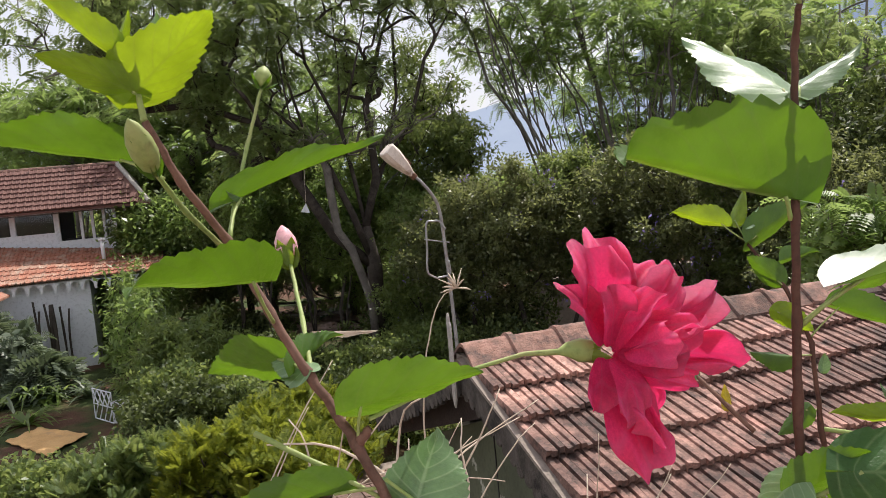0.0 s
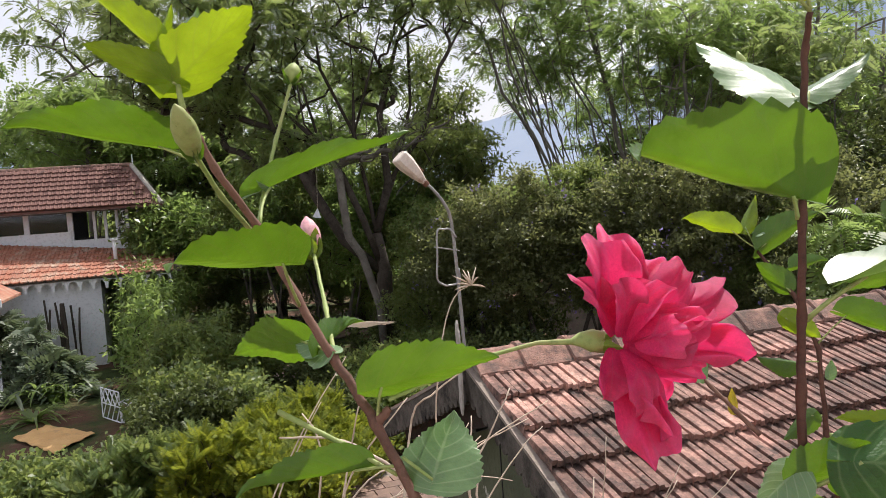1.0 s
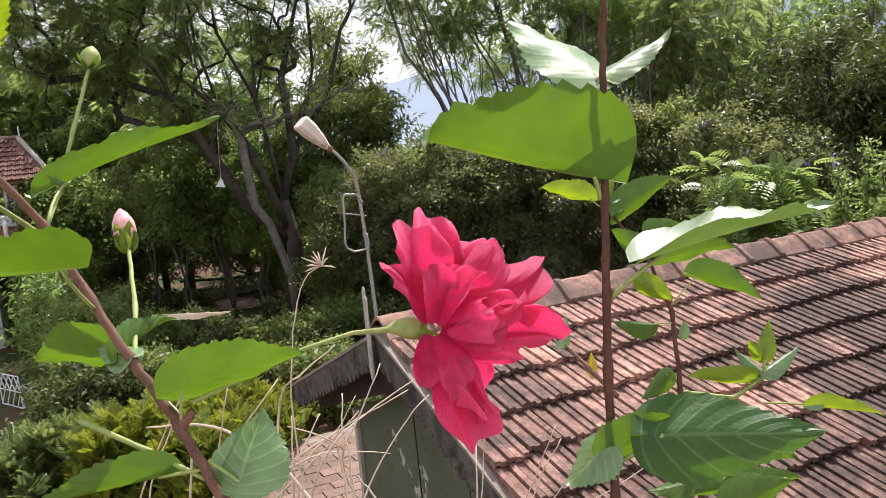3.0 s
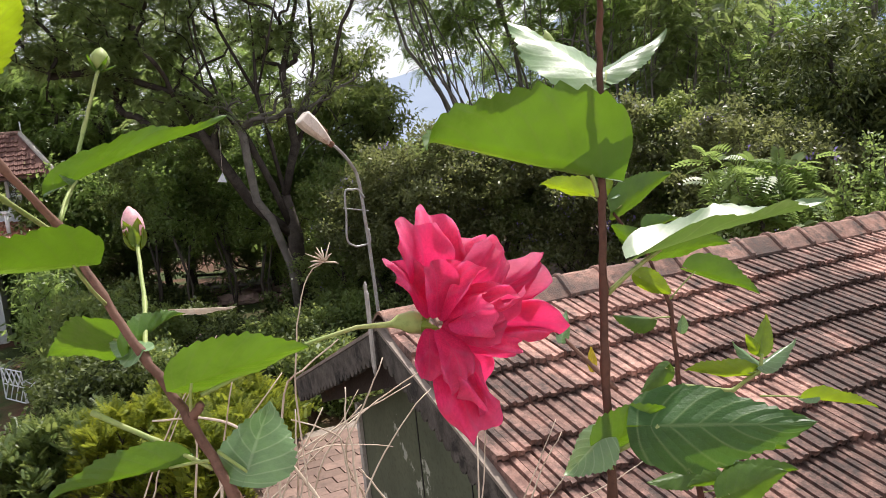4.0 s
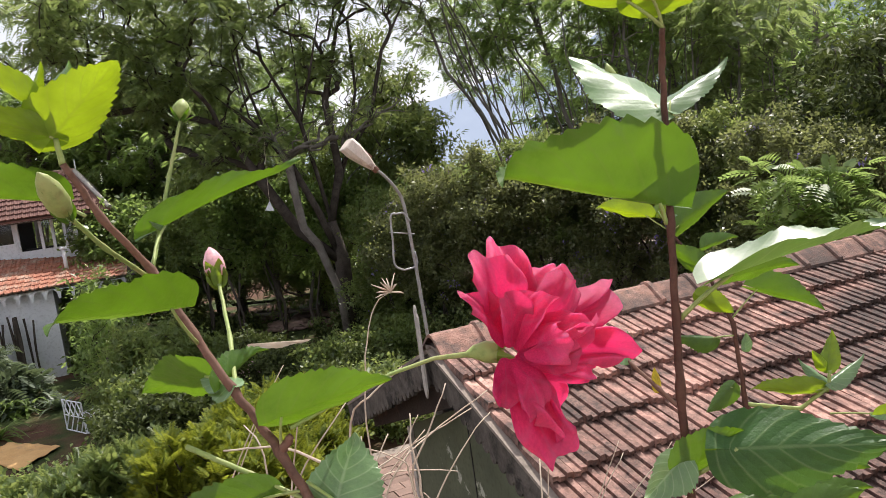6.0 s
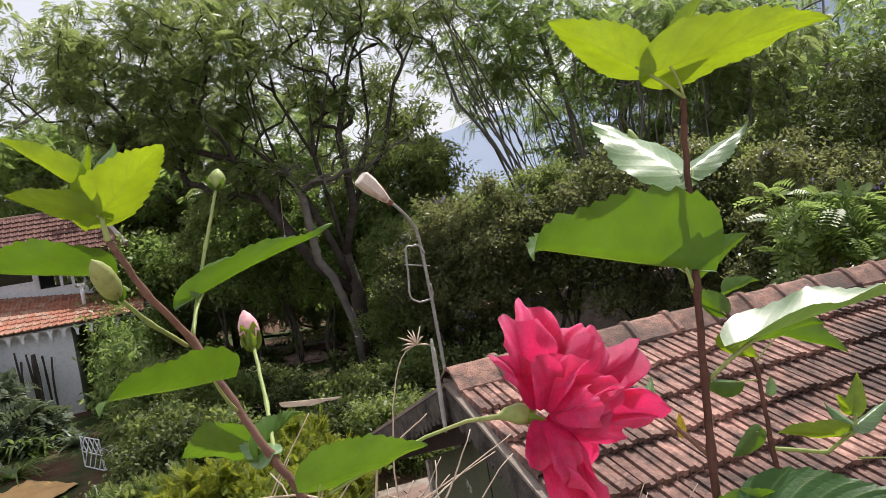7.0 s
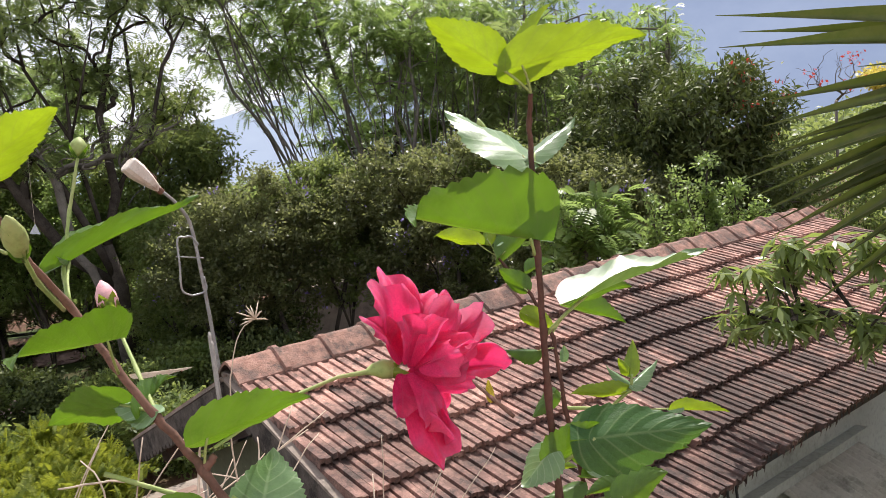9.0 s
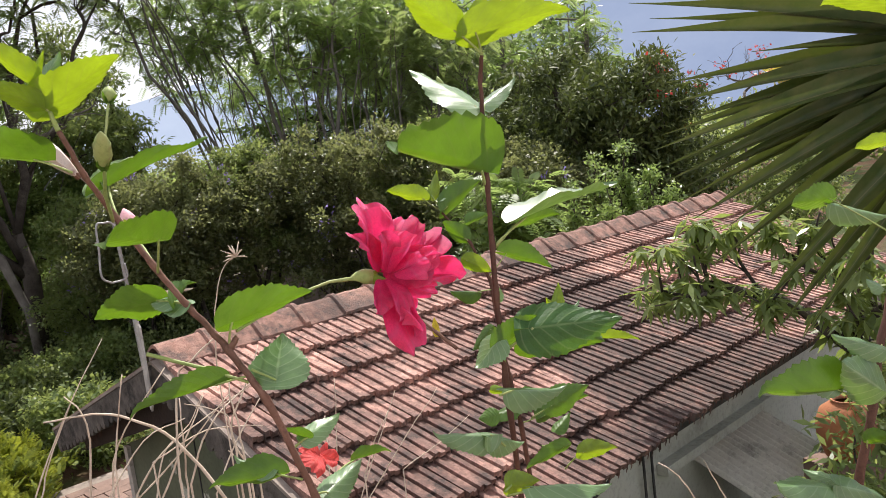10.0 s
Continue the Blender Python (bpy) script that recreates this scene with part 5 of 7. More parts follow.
# ---- small things on the ground ----
def build_ground_things():
    # white wrought gate leaning among the plants
    a, b = Vector((-7.598, 16.307, 0.020)), Vector((-6.977, 15.730, 0.020))
    c = Vector((-5.873, 16.044, 0.020))
    gate = thing("garden_gate", "small white lattice gate standing in the grass", "gate", tuple(a))
    for p, q, h in ((a, b, 0.62), (b.lerp(c, 0.02), c, 0.45)):
        ln = (q - p).length
        x = (q - p).normalized()
        up = Vector((0, 0, 1))
        rails = [(0, 0, 1, 0), (0, 1, 1, 1), (0, 0, 0, 1), (1, 0, 1, 1), (0, 0.5, 1, 0.5)] + [(i / 4, 0, i / 4 + 0.25, 0.5) for i in range(4)] + [(i / 4 + 0.25, 0.5, i / 4, 1.0) for i in range(4)] + [(i / 4, 0.5, i / 4 + 0.25, 1.0) for i in range(4)]
        for u0, v0, u1, v1 in rails:
            wpart("bar", Geo().tube([p + x * ln * u0 + up * (h * v0 + 0.03), p + x * ln * u1 + up * (h * v1 + 0.03)], 0.012, 5), M_WHITE, gate)
    # cloth spread on the soil
    q = [Vector(v) for v in ((-8.752, 14.976, 0.000), (-8.551, 15.821, 0.000), (-7.228, 15.115, 0.000), (-7.466, 14.003, 0.000))]
    g, k = Geo(), 12
    v = []
    for j in range(k + 1):
        for i in range(k + 1):
            p = q[0].lerp(q[3], i / k).lerp(q[1].lerp(q[2], i / k), j / k)
            p.z = ground_height(p.x, p.y) + 0.045 + 0.06 * abs(noise.noise(Vector((p.x * 2.3, p.y * 2.3, 5)))) + 0.015 * math.sin(i * 1.9 + j)
            v.append(p)
    lo = [p - Vector((0, 0, 0.012)) for p in v]
    n = (k + 1) ** 2
    f = [(j * (k + 1) + i, j * (k + 1) + i + 1, (j + 1) * (k + 1) + i + 1, (j + 1) * (k + 1) + i) for j in range(k) for i in range(k)]
    g.add(v + lo, f + [tuple(n + t for t in reversed(q4)) for q4 in f])
    tagged(part("cloth", g, M_CLOTH, smooth=True), "faded yellow cloth spread on the red soil", "cloth")
    # garden hose in a loose ring
    c = Vector((-6.509, 13.326, 0.000))
    line = [Vector((c.x + 0.62 * math.cos(t) * (1 + 0.1 * math.sin(3 * t)), c.y + 0.75 * math.sin(t), 0)) for t in np.linspace(0.3, 6.2, 22)]
    for p in line:
        p.z = ground_height(p.x, p.y) + 0.03
    tagged(part("garden_hose", Geo().tube(line, 0.016, 6), M_STRAW, smooth=True), "pale garden hose lying in a loose ring", "hose")
    # broken stones and a low log under the great tree
    rng = random.Random(21)
    for i in range(34):
        p = Vector((-4.293, 26.035, 0.000)) + Vector((rng.uniform(-1.9, 1.7), rng.uniform(-2.0, 1.6), 0))
        s = rng.uniform(0.14, 0.42)
        bm = bmesh.new()
        bmesh.ops.create_icosphere(bm, subdivisions=2, radius=s)
        bmesh.ops.transform(bm, matrix=Matrix.Diagonal((1.3, 0.8, 0.55, 1)), verts=bm.verts)
        for w in bm.verts:
            w.co *= 1 + 0.75 * noise.noise(w.co * 5 + Vector((i, 0, 0)))
            w.co.z *= 0.7
        me = bpy.data.meshes.new("stone")
        bm.to_mesh(me)
        bm.free()
        me.materials.append(M_RUBBLE)
        ob = new("stone", me)
        ob.location = (p.x, p.y, ground_height(p.x, p.y) + s * 0.4)
        tagged(ob, "broken pinkish stone on the soil", "stone", "stones under the tree")
    for i, (u, v) in enumerate((((-6.658, 27.966, 0.000), (-3.213, 27.232, 0.000)), ((-5.341, 24.776, 0.000), (-3.217, 24.665, 0.000)), ((0.738, 21.783, 0.000), (-1.778, 22.510, 0.000)))):
        u, v = Vector(u), Vector(v)
        rail = thing("garden_rail", "weathered wooden rail on short posts", "fence", tuple(u), "rails under the trees")
        wpart("bar", Geo().tube(bend(u + Vector((0, 0, 0.55)), v + Vector((0, 0, 0.5)), 0.02, 6, rng), 0.05, 7), M_PALEBARK, rail, smooth=True)
        for f in (0.05, 0.5, 0.95):
            q = u.lerp(v, f)
            wpart("post", Geo().tube([Vector((q.x, q.y, -0.1)), Vector((q.x, q.y, 0.62))], 0.06, 7), M_BARK, rail)
    tagged(part("low_wall", Geo().box(-0.2, 0, -0.05, 0.2, 9.0, 1.35, pose(2.2, 21.5, 0, 0, 0, -78)), M_MORTAR), "low dark garden wall behind the hedge", "wall")


build_ground_things()


def build_scrap():
    """A small white scrap of cloth that hangs from a string in the tree."""
    c = Vector((-3.146, 18.012, 3.897))
    ob = thing("cloth_scrap", "small white triangular scrap hanging in the tree", "cloth", tuple(c))
    wpart("scrap", Geo().prism([(-0.11, -0.09), (0.10, -0.10), (0.02, 0.12)], 0.012, Matrix.Translation(c) @ pose(0, 0, 0, 8, 6, -12)), M_WHITE, ob)
    wpart("string", Geo().tube([c + Vector((0.02, 0.01, 0.11)), c + Vector((0.03, 0.10, 0.55)), c + Vector((0.0, 0.6, 1.3)), c + Vector((-0.1, 1.6, 2.0))], 0.004, 5), M_STRAW, ob)


build_scrap()


# ---- beside the outhouse ----
def build_side_yard():
    # the cement sheet lean-to below the eave
    g, n = Geo(), 120
    u0, u1 = 3.05, 4.15
    hi, lo = EAVE_Z - 0.62, EAVE_Z - 1.25
    m = LEVEL
    v = []
    for y, z in ((WALL_RUN + 0.02, hi), (WALL_RUN + 1.45, lo)):
        v += [m @ Vector((u0 + (u1 - u0) * i / n, y, z + 0.016 * math.sin(i * math.pi / 4))) for i in range(n + 1)]
    w = n + 1
    v += [p - Vector((0, 0, 0.02)) for p in v]
    f = [(i, i + 1, w + i + 1, w + i) for i in range(n)] + [(2 * w + i + 1, 2 * w + i, 3 * w + i, 3 * w + i + 1) for i in range(n)] + [(w + i, w + i + 1, 3 * w + i + 1, 3 * w + i) for i in range(n)]
    lean = thing("lean_to", "grey cement sheet lean-to against the outhouse wall", "lean-to", tuple(m @ Vector((3.4, WALL_RUN + 0.7, 0))))
    wpart("roof_sheet", g.add(v, f), M_CEMENT, lean)
    for u in (u0 + 0.1, u1 - 0.1):
        wpart("post", Geo().tube([m @ Vector((u, WALL_RUN + 1.35, -0.05)), m @ Vector((u, WALL_RUN + 1.35, lo + 0.03))], 0.04, 8), M_WOOD, lean)
    wpart("ledge", Geo().box(2.6, WALL_RUN + 0.003, hi + 0.03, 4.2, WALL_RUN + 0.09, hi + 0.10, m), M_GREYWALL, lean)
    # round clay jar on a block
    c = Vector((4.19, 3.72, 1.965))
    top = c.z
    prof = [(0.08, -0.24), (0.14, -0.20), (0.185, -0.08), (0.195, 0.03), (0.165, 0.12), (0.10, 0.17), (0.085, 0.18), (0.095, 0.195), (0.08, 0.195), (0.07, 0.17)]
    g, k = Geo(), 24
    g.add([(c.x + r * math.cos(2 * math.pi * i / k), c.y + r * math.sin(2 * math.pi * i / k), top + z) for r, z in prof for i in range(k)],
          [(j * k + i, j * k + (i + 1) % k, (j + 1) * k + (i + 1) % k, (j + 1) * k + i) for j in range(len(prof) - 1) for i in range(k)] + [tuple(range(k - 1, -1, -1))])
    tagged(part("clay_jar", g, M_POT, smooth=True), "large round orange clay jar beside the outhouse", "jar")
    tagged(part("brick_pier", Geo().box(c.x - 0.2, c.y - 0.2, -0.1, c.x + 0.2, c.y + 0.2, top - 0.24), M_BRICK), "brick pier that carries the clay jar", "pier")
    p = m @ Vector((4.62, WALL_RUN + 0.75, 0))
    trunk = [Vector((p.x, p.y, -0.1)), Vector((p.x + 0.1, p.y, 1.0)), Vector((p.x, p.y + 0.1, 2.2)), Vector((p.x + 0.15, p.y + 0.1, 3.0))]
    tree("small garden tree with drooping pointed leaves", (p.x, p.y, -0.1), [[tuple(q - Vector((p.x, p.y, -0.1))) for q in trunk]],
         [((3.439, 3.930, 3.392), (0.55, 0.3, 0.12), 18), ((3.135, 3.925, 3.063), (0.36, 0.2, 0.06), 14), ((3.637, 3.606, 2.960), (0.22, 0.3, 0.12), 7), ((3.877, 3.346, 3.293), (0.35, 0.4, 0.3), 16), ((4.152, 3.486, 2.807), (0.25, 0.4, 0.3), 14)],
         0.13, 3, "whorl", 0.155, F_SHRUB, M_BARK, 401, 0.006)
    for i, q in enumerate(((3.778, 3.308, 1.856), (4.684, 3.784, 2.092))):
        q = Vector(q)
        shrub("green bush beside the lean-to", (q.x, q.y, 0), (0.55, 0.5, max(q.z, 0.6)), 26, 26, "lance", 0.12, F_BUSH, 410 + i, 0.2, "garden_bush", "bush", group="bushes by the lean-to")


build_side_yard()


# ---- the flowering plants close by ----
_blades = {}


def leaf_blade(variant, material, halves=(12.0, 12.0), curl=0.0, droop=0.0):
    """A toothed leaf one unit long along y. halves: degrees by which its two halves fold back from the midrib; curl: bend along its length; droop: how far the tip turns over."""
    key = ("leaf", variant, material.name, halves, curl, droop)
    if key in _blades:
        return _blades[key]
    rng = random.Random(variant * 7 + 4)
    rows, cols = 65, 13
    wave, phase = rng.uniform(0.010, 0.024), rng.uniform(0, 6)
    # coarse teeth that point to the tip, fewer and flatter towards the base
    cuts = [[], []]
    for side in cuts:
        q = rng.uniform(0.08, 0.16)
        while q < 0.97:
            w = rng.uniform(0.075, 0.115) * (1 - 0.3 * q)
            side.append((q, q + w, rng.uniform(0.030, 0.058) * (0.65 + 0.35 * min(q * 3, 1))))
            q += w

    def tooth(side, v):
        for lo, hi, amp in cuts[side]:
            if lo <= v < hi:
                return amp * ((v - lo) / (hi - lo) - 0.55)
        return 0.0

    # the midrib, bent evenly and turned over at its tip
    mid, ang = [(0.0, 0.0)], 0.0
    for i in range(1, rows):
        v = i / (rows - 1)
        t = min(max((v - 0.76) / 0.24, 0.0), 1.0)
        ang = curl * (v - 0.35) + droop * t * t * (3 - 2 * t)
        y, z = mid[-1]
        mid.append((y + math.cos(ang) / (rows - 1), z + math.sin(ang) / (rows - 1)))
    g, verts, uvs = Geo(), [], []
    for i in range(rows):
        v = i / (rows - 1)
        half = 0.42 * (math.sin(math.pi * v ** 0.53) ** 0.85 if 0 < v < 1 else 0.0)
        half = max(half * (1 + 0.05 * math.sin(6 * v + variant * 1.7)), 0.002)
        for j in range(cols):
            u = -1 + 2 * j / (cols - 1)
            side = u > 0
            e = max(0.0, abs(u) - 0.62) / 0.38
            x = abs(u) * half + tooth(side, v) * e * e * min(half * 6, 1)
            lobe = 0.17 * abs(u) ** 1.6 * (1 - v) ** 4
            a = radians(halves[side]) * (0.6 + 0.4 * abs(u))
            ripple = wave * abs(u) ** 2 * math.sin(v * 15 + 2.0 * u + phase) + 0.003 * math.sin(v * 34 - 9 * abs(u)) * abs(u)
            y0, z0 = mid[i]
            verts.append((math.copysign(x * math.cos(a), u) if u else 0.0, y0 - lobe, z0 - x * math.sin(a) + ripple))
            uvs.append((0.5 + u / 2, v))
    g.add(verts, [(i * cols + j, i * cols + j + 1, (i + 1) * cols + j + 1, (i + 1) * cols + j) for i in range(rows - 1) for j in range(cols - 1)], uvs)
    _blades[key] = g.mesh("leaf", material, True)
    return _blades[key]


def petal_blade(variant, material):
    """A petal one unit long along y, narrow at its foot, ruffled and frilled at its rim."""
    key = ("petal", variant, material.name)
    if key in _blades:
        return _blades[key]
    rng = random.Random(variant * 7 + 5)
    g, verts, uvs = Geo(), [], []
    rows, cols = 26, 41
    p1, p2, p3, cup = rng.uniform(0, 6), rng.uniform(0, 6), rng.uniform(0, 6), rng.uniform(-0.20, 0.25)
    for i in range(rows):
        v = i / (rows - 1)
        half = 0.08 + 0.43 * v ** 0.62
        for j in range(cols):
            u = -1 + 2 * j / (cols - 1)
            rim = 1 - 0.24 * abs(u) ** 3 + 0.05 * v * math.sin(3.2 * u + p1) + 0.026 * v ** 2 * math.sin(7 * u + p2) + 0.012 * v ** 4 * math.sin(14 * u + p3)
            x = u * half * (1 - 0.16 * v ** 5) * (1 + 0.05 * v * v * math.sin(11 * v + p3 + u))
            z = cup * v * v + 0.16 * u * u * v
            z += v * v * (0.15 * math.sin(2.9 * u + p2 + 1.5 * v) + 0.060 * math.sin(5.6 * u + p1 + 3 * v))
            z += v ** 5 * (0.035 * math.sin(9.5 * u + p2) + 0.016 * math.sin(17 * u + p1)) + 0.05 * math.sin(6 * v + p1) * v
            z -= 0.20 * v ** 7 + 0.14 * abs(u) ** 4 * v * v
            z += 0.030 * v * v * noise.noise(Vector((u * 4 + p1, v * 4, p2)))
            verts.append((x, v * rim, z)), uvs.append((0.5 + u / 2, v * 0.98))
    g.add(verts, [(i * cols + j, i * cols + j + 1, (i + 1) * cols + j + 1, (i + 1) * cols + j) for i in range(rows - 1) for j in range(cols - 1)], uvs)
    _blades[key] = g.mesh("petal", material, True)
    return _blades[key]


def lay(name, mesh, base, tip, normal, width, parent, label=""):
    """Puts a unit blade from base to tip, its face along normal."""
    b, t, z = Vector(base), Vector(tip), Vector(normal)
    y = t - b
    ln = y.length
    y.normalize()
    z = (z - y * z.dot(y)).normalized()
    x = y.cross(z)
    ob = new(name, mesh)
    under(ob, parent)
    s = ln * width
    ob.matrix_basis = Matrix(((x.x * s, y.x * ln, z.x * ln, b.x), (x.y * s, y.y * ln, z.y * ln, b.y), (x.z * s, y.z * ln, z.z * ln, b.z), (0, 0, 0, 1)))
    return tagged(ob, label)


_count = [0]


def leaf(plant, base, tip, normal, width=1.0, stuff=None, stalk=None, thick=0.0008, halves=None, curl=None, droop=None):
    """One leaf of a plant, and its stalk from the stem where that shows."""
    _count[0] += 1
    rng = random.Random(_count[0] * 3 + 1)
    folds = halves or (round(rng.uniform(8, 40)), round(rng.uniform(8, 40)))
    bent = round(rng.uniform(-0.35, 0.25), 2) if curl is None else curl
    over = round(rng.uniform(0.1, 0.9), 2) if droop is None else droop
    lay("leaf", leaf_blade(_count[0] % 11, stuff or B_LEAF, folds, bent, over), base, tip, normal, width, plant)
    if stalk is not None:
        b = Vector(base)
        wpart("leaf_stalk", Geo().tube(bend(stalk, b + (Vector(tip) - b) * 0.03, 0.06, 5, random.Random(_count[0])), [thick * 1.25, thick * 1.1, thick, thick, thick, thick * 0.8], 6), M_GREENSTEM, plant, smooth=True)


def stem(plant, pts, r0, r1, material=None, name="stem"):
    n = len(pts)
    fine, rad = [], []
    for i in range(n - 1):
        a, b = Vector(pts[i]), Vector(pts[i + 1])
        for k in range(6):
            f = k / 6
            fine.append(a.lerp(b, f) + Vector((noise.noise(a * 40 + Vector((k, 0, 0))), noise.noise(a * 31 + Vector((0, k, 0))), 0)) * r0 * 0.35)
            w = (i + f) / (n - 1)
            rad.append((r0 + (r1 - r0) * w) * (1.30 if k == 0 and i else 1.0))
    fine.append(Vector(pts[-1])), rad.append(r1)
    return wpart(name, Geo().tube(fine, rad, 10), material or M_STEM, plant, smooth=True)


def bud(plant, foot, tip, r, material, sepals=5, name="bud", flare=0.6):
    a, b = Vector(foot), Vector(tip)
    ax = (b - a)
    ln = ax.length
    ax.normalize()
    prof = [(0.0, 0.25), (0.12, 0.72), (0.35, 1.0), (0.6, 0.95), (0.85, 0.55), (1.0, 0.08)]
    ob = wpart(name, Geo().tube([a + ax * ln * f for f, _ in prof], [r * q for _, q in prof], 10), material, plant, smooth=True)
    s0 = ax.cross(Vector((0.2, 0.9, 0.3))).normalized()
    for k in range(sepals):
        out = Matrix.Rotation(2 * math.pi * k / sepals, 3, ax) @ s0
        p = a + out * r * 0.3
        tipp = p + (out * flare + ax * (1.0 - 0.35 * flare)).normalized() * ln * 0.75
        lay("sepal", leaf_blade(2, B_LEAF), p, tipp, ax * 0.6 - out, 0.32, plant)
    return ob


def build_left_plant():
    root = (-0.055, 0.40, 3.06)
    p = thing("hibiscus_plant", "hibiscus branch with toothed green leaves and pink buds", "hibiscus", root)
    stem(p, [root, (-0.052, 0.395, 3.7), (-0.051, 0.377, 3.967), (-0.076, 0.365, 4.048), (-0.094, 0.376, 4.083), (-0.113, 0.385, 4.114), (-0.130, 0.393, 4.143), (-0.147, 0.401, 4.177), (-0.161, 0.385, 4.206), (-0.170, 0.375, 4.233)], 0.0028, 0.0016, M_TWIG)
    stem(p, [(-0.170, 0.375, 4.233), (-0.173, 0.380, 4.245)], 0.0016, 0.0012, M_GREENSTEM, "shoot")
    tip_at = (-0.174, 0.379, 4.246)
    leaf(p, (-0.175, 0.379, 4.245), (-0.130, 0.357, 4.274), (0.07, -0.80, -0.60), 0.76, B_YOUNG, tip_at, 0.0008, (4, 30), 0.1, 0.3)
    leaf(p, (-0.174, 0.379, 4.246), (-0.202, 0.347, 4.262), (0.10, -0.80, -0.58), 0.46, B_YOUNG, tip_at, 0.0008, (6, 10), 0.1, 0.4)
    leaf(p, (-0.179, 0.373, 4.261), (-0.202, 0.351, 4.287), (-0.14, -0.70, -0.70), 0.50, B_YOUNG, tip_at)
    leaf(p, (-0.175, 0.379, 4.262), (-0.161, 0.385, 4.280), (-0.06, -0.92, 0.39), 0.6, B_GLOSS, tip_at)
    leaf(p, (-0.181, 0.377, 4.259), (-0.170, 0.373, 4.280), (-0.04, -0.99, -0.14), 0.35, B_YOUNG)
    leaf(p, (-0.185, 0.387, 4.218), (-0.245, 0.357, 4.232), (0.19, -0.69, -0.70), 0.66, B_LEAF, (-0.167, 0.382, 4.208), 0.0008, (40, 10), 0.0, 0.6)
    bud(p, (-0.149, 0.319, 4.209), (-0.148, 0.298, 4.226), 0.0050, M_GREENSTEM, 4, "bud", 0.1)
    stem(p, [(-0.149, 0.397, 4.175), (-0.151, 0.356, 4.193), (-0.149, 0.319, 4.209)], 0.0012, 0.0010, M_GREENSTEM, "bud_stalk")
    # the bud on a long stalk, and the leaf beside it
    stem(p, [(-0.147, 0.401, 4.177), (-0.152, 0.436, 4.191), (-0.146, 0.455, 4.224), (-0.138, 0.468, 4.255)], 0.0012, 0.0009, M_GREENSTEM, "bud_stalk")
    bud(p, (-0.138, 0.468, 4.255), (-0.136, 0.472, 4.267), 0.0052, M_GREENSTEM, 5, "bud", 0.95)
    leaf(p, (-0.150, 0.436, 4.196), (-0.073, 0.469, 4.223), (0.48, -0.54, -0.69), 0.32, B_LEAF, (-0.146, 0.401, 4.178), 0.0008, (8, 36), 0.25, -0.4)
    leaf(p, (-0.148, 0.436, 4.197), (-0.153, 0.427, 4.201), (0.86, -0.36, 0.36), 0.6, B_GLOSS)
    # pink bud
    stem(p, [(-0.112, 0.386, 4.113), (-0.123, 0.435, 4.130), (-0.135, 0.480, 4.157)], 0.0013, 0.0011, M_GREENSTEM, "bud_stalk")
    pinkish = surface("pale_pink_bud", (0.66, 0.30, 0.36), (0.72, 0.42, 0.44), (0.5, 0.16, 0.24), 60, 300, 0.6, 0.2, dist=0.001)
    ob = bud(p, (-0.136, 0.483, 4.158), (-0.140, 0.491, 4.179), 0.0066, pinkish, 0, "pink_bud")
    for k in range(5):
        a, b = Vector((-0.136, 0.482, 4.157)), Vector((-0.139, 0.489, 4.177))
        out = Matrix.Rotation(2 * math.pi * k / 5, 3, (b - a).normalized()) @ Vector((0.7, -0.7, 0.15)).normalized()
        lay("sepal", leaf_blade(3, B_YOUNG), a + out * 0.003, a.lerp(b, 0.72) + out * 0.0072, out, 0.92, p)
    # lower leaves
    leaf(p, (-0.125, 0.355, 4.162), (-0.161, 0.299, 4.171), (0.50, -0.45, -0.74), 0.74, B_LEAF, (-0.128, 0.392, 4.138), 0.0008, (30, 8), 0.0, 0.9)
    leaf(p, (-0.130, 0.404, 4.119), (-0.171, 0.426, 4.112), (-0.30, -0.73, -0.61), 0.85, B_LEAF, (-0.115, 0.386, 4.116))
    leaf(p, (-0.120, 0.393, 4.115), (-0.106, 0.433, 4.125), (0.91, -0.22, -0.36), 0.5, B_LEAF, (-0.114, 0.386, 4.115))
    leaf(p, (-0.115, 0.387, 4.117), (-0.138, 0.415, 4.121), (-0.11, -0.22, 0.97), 0.55, B_GLOSS)
    leaf(p, (-0.091, 0.370, 4.101), (-0.035, 0.371, 4.113), (0.06, -0.92, -0.38), 0.80, B_LEAF, (-0.093, 0.376, 4.084), 0.0008, (6, 34), 0.1, 0.2)
    leaf(p, (-0.069, 0.361, 4.059), (-0.057, 0.379, 4.086), (-0.44, -0.64, 0.63), 1.55, B_GLOSS, (-0.082, 0.370, 4.068))
    leaf(p, (-0.104, 0.374, 4.062), (-0.162, 0.368, 4.058), (0.13, -0.72, -0.68), 0.50, B_LEAF, (-0.084, 0.371, 4.064))
    stem(p, [(-0.085, 0.370, 4.060), (-0.110, 0.379, 4.073), (-0.143, 0.393, 4.087)], 0.0010, 0.0014, M_GREENSTEM, "bare_stalk")
    stem(p, [(-0.094, 0.376, 4.083), (-0.087, 0.375, 4.090)], 0.0028, 0.0018, M_TWIG, "spur")
    # leaves low on the branch and a small coral flower
    leaf(p, (-0.048, 0.403, 4.002), (-0.018, 0.413, 4.010), (-0.01, -0.57, 0.82), 0.7, B_GLOSS, (-0.061, 0.396, 3.997))
    leaf(p, (-0.046, 0.402, 4.002), (-0.064, 0.400, 4.014), (-0.22, -0.87, -0.44), 0.7, B_LEAF, (-0.061, 0.396, 3.997))
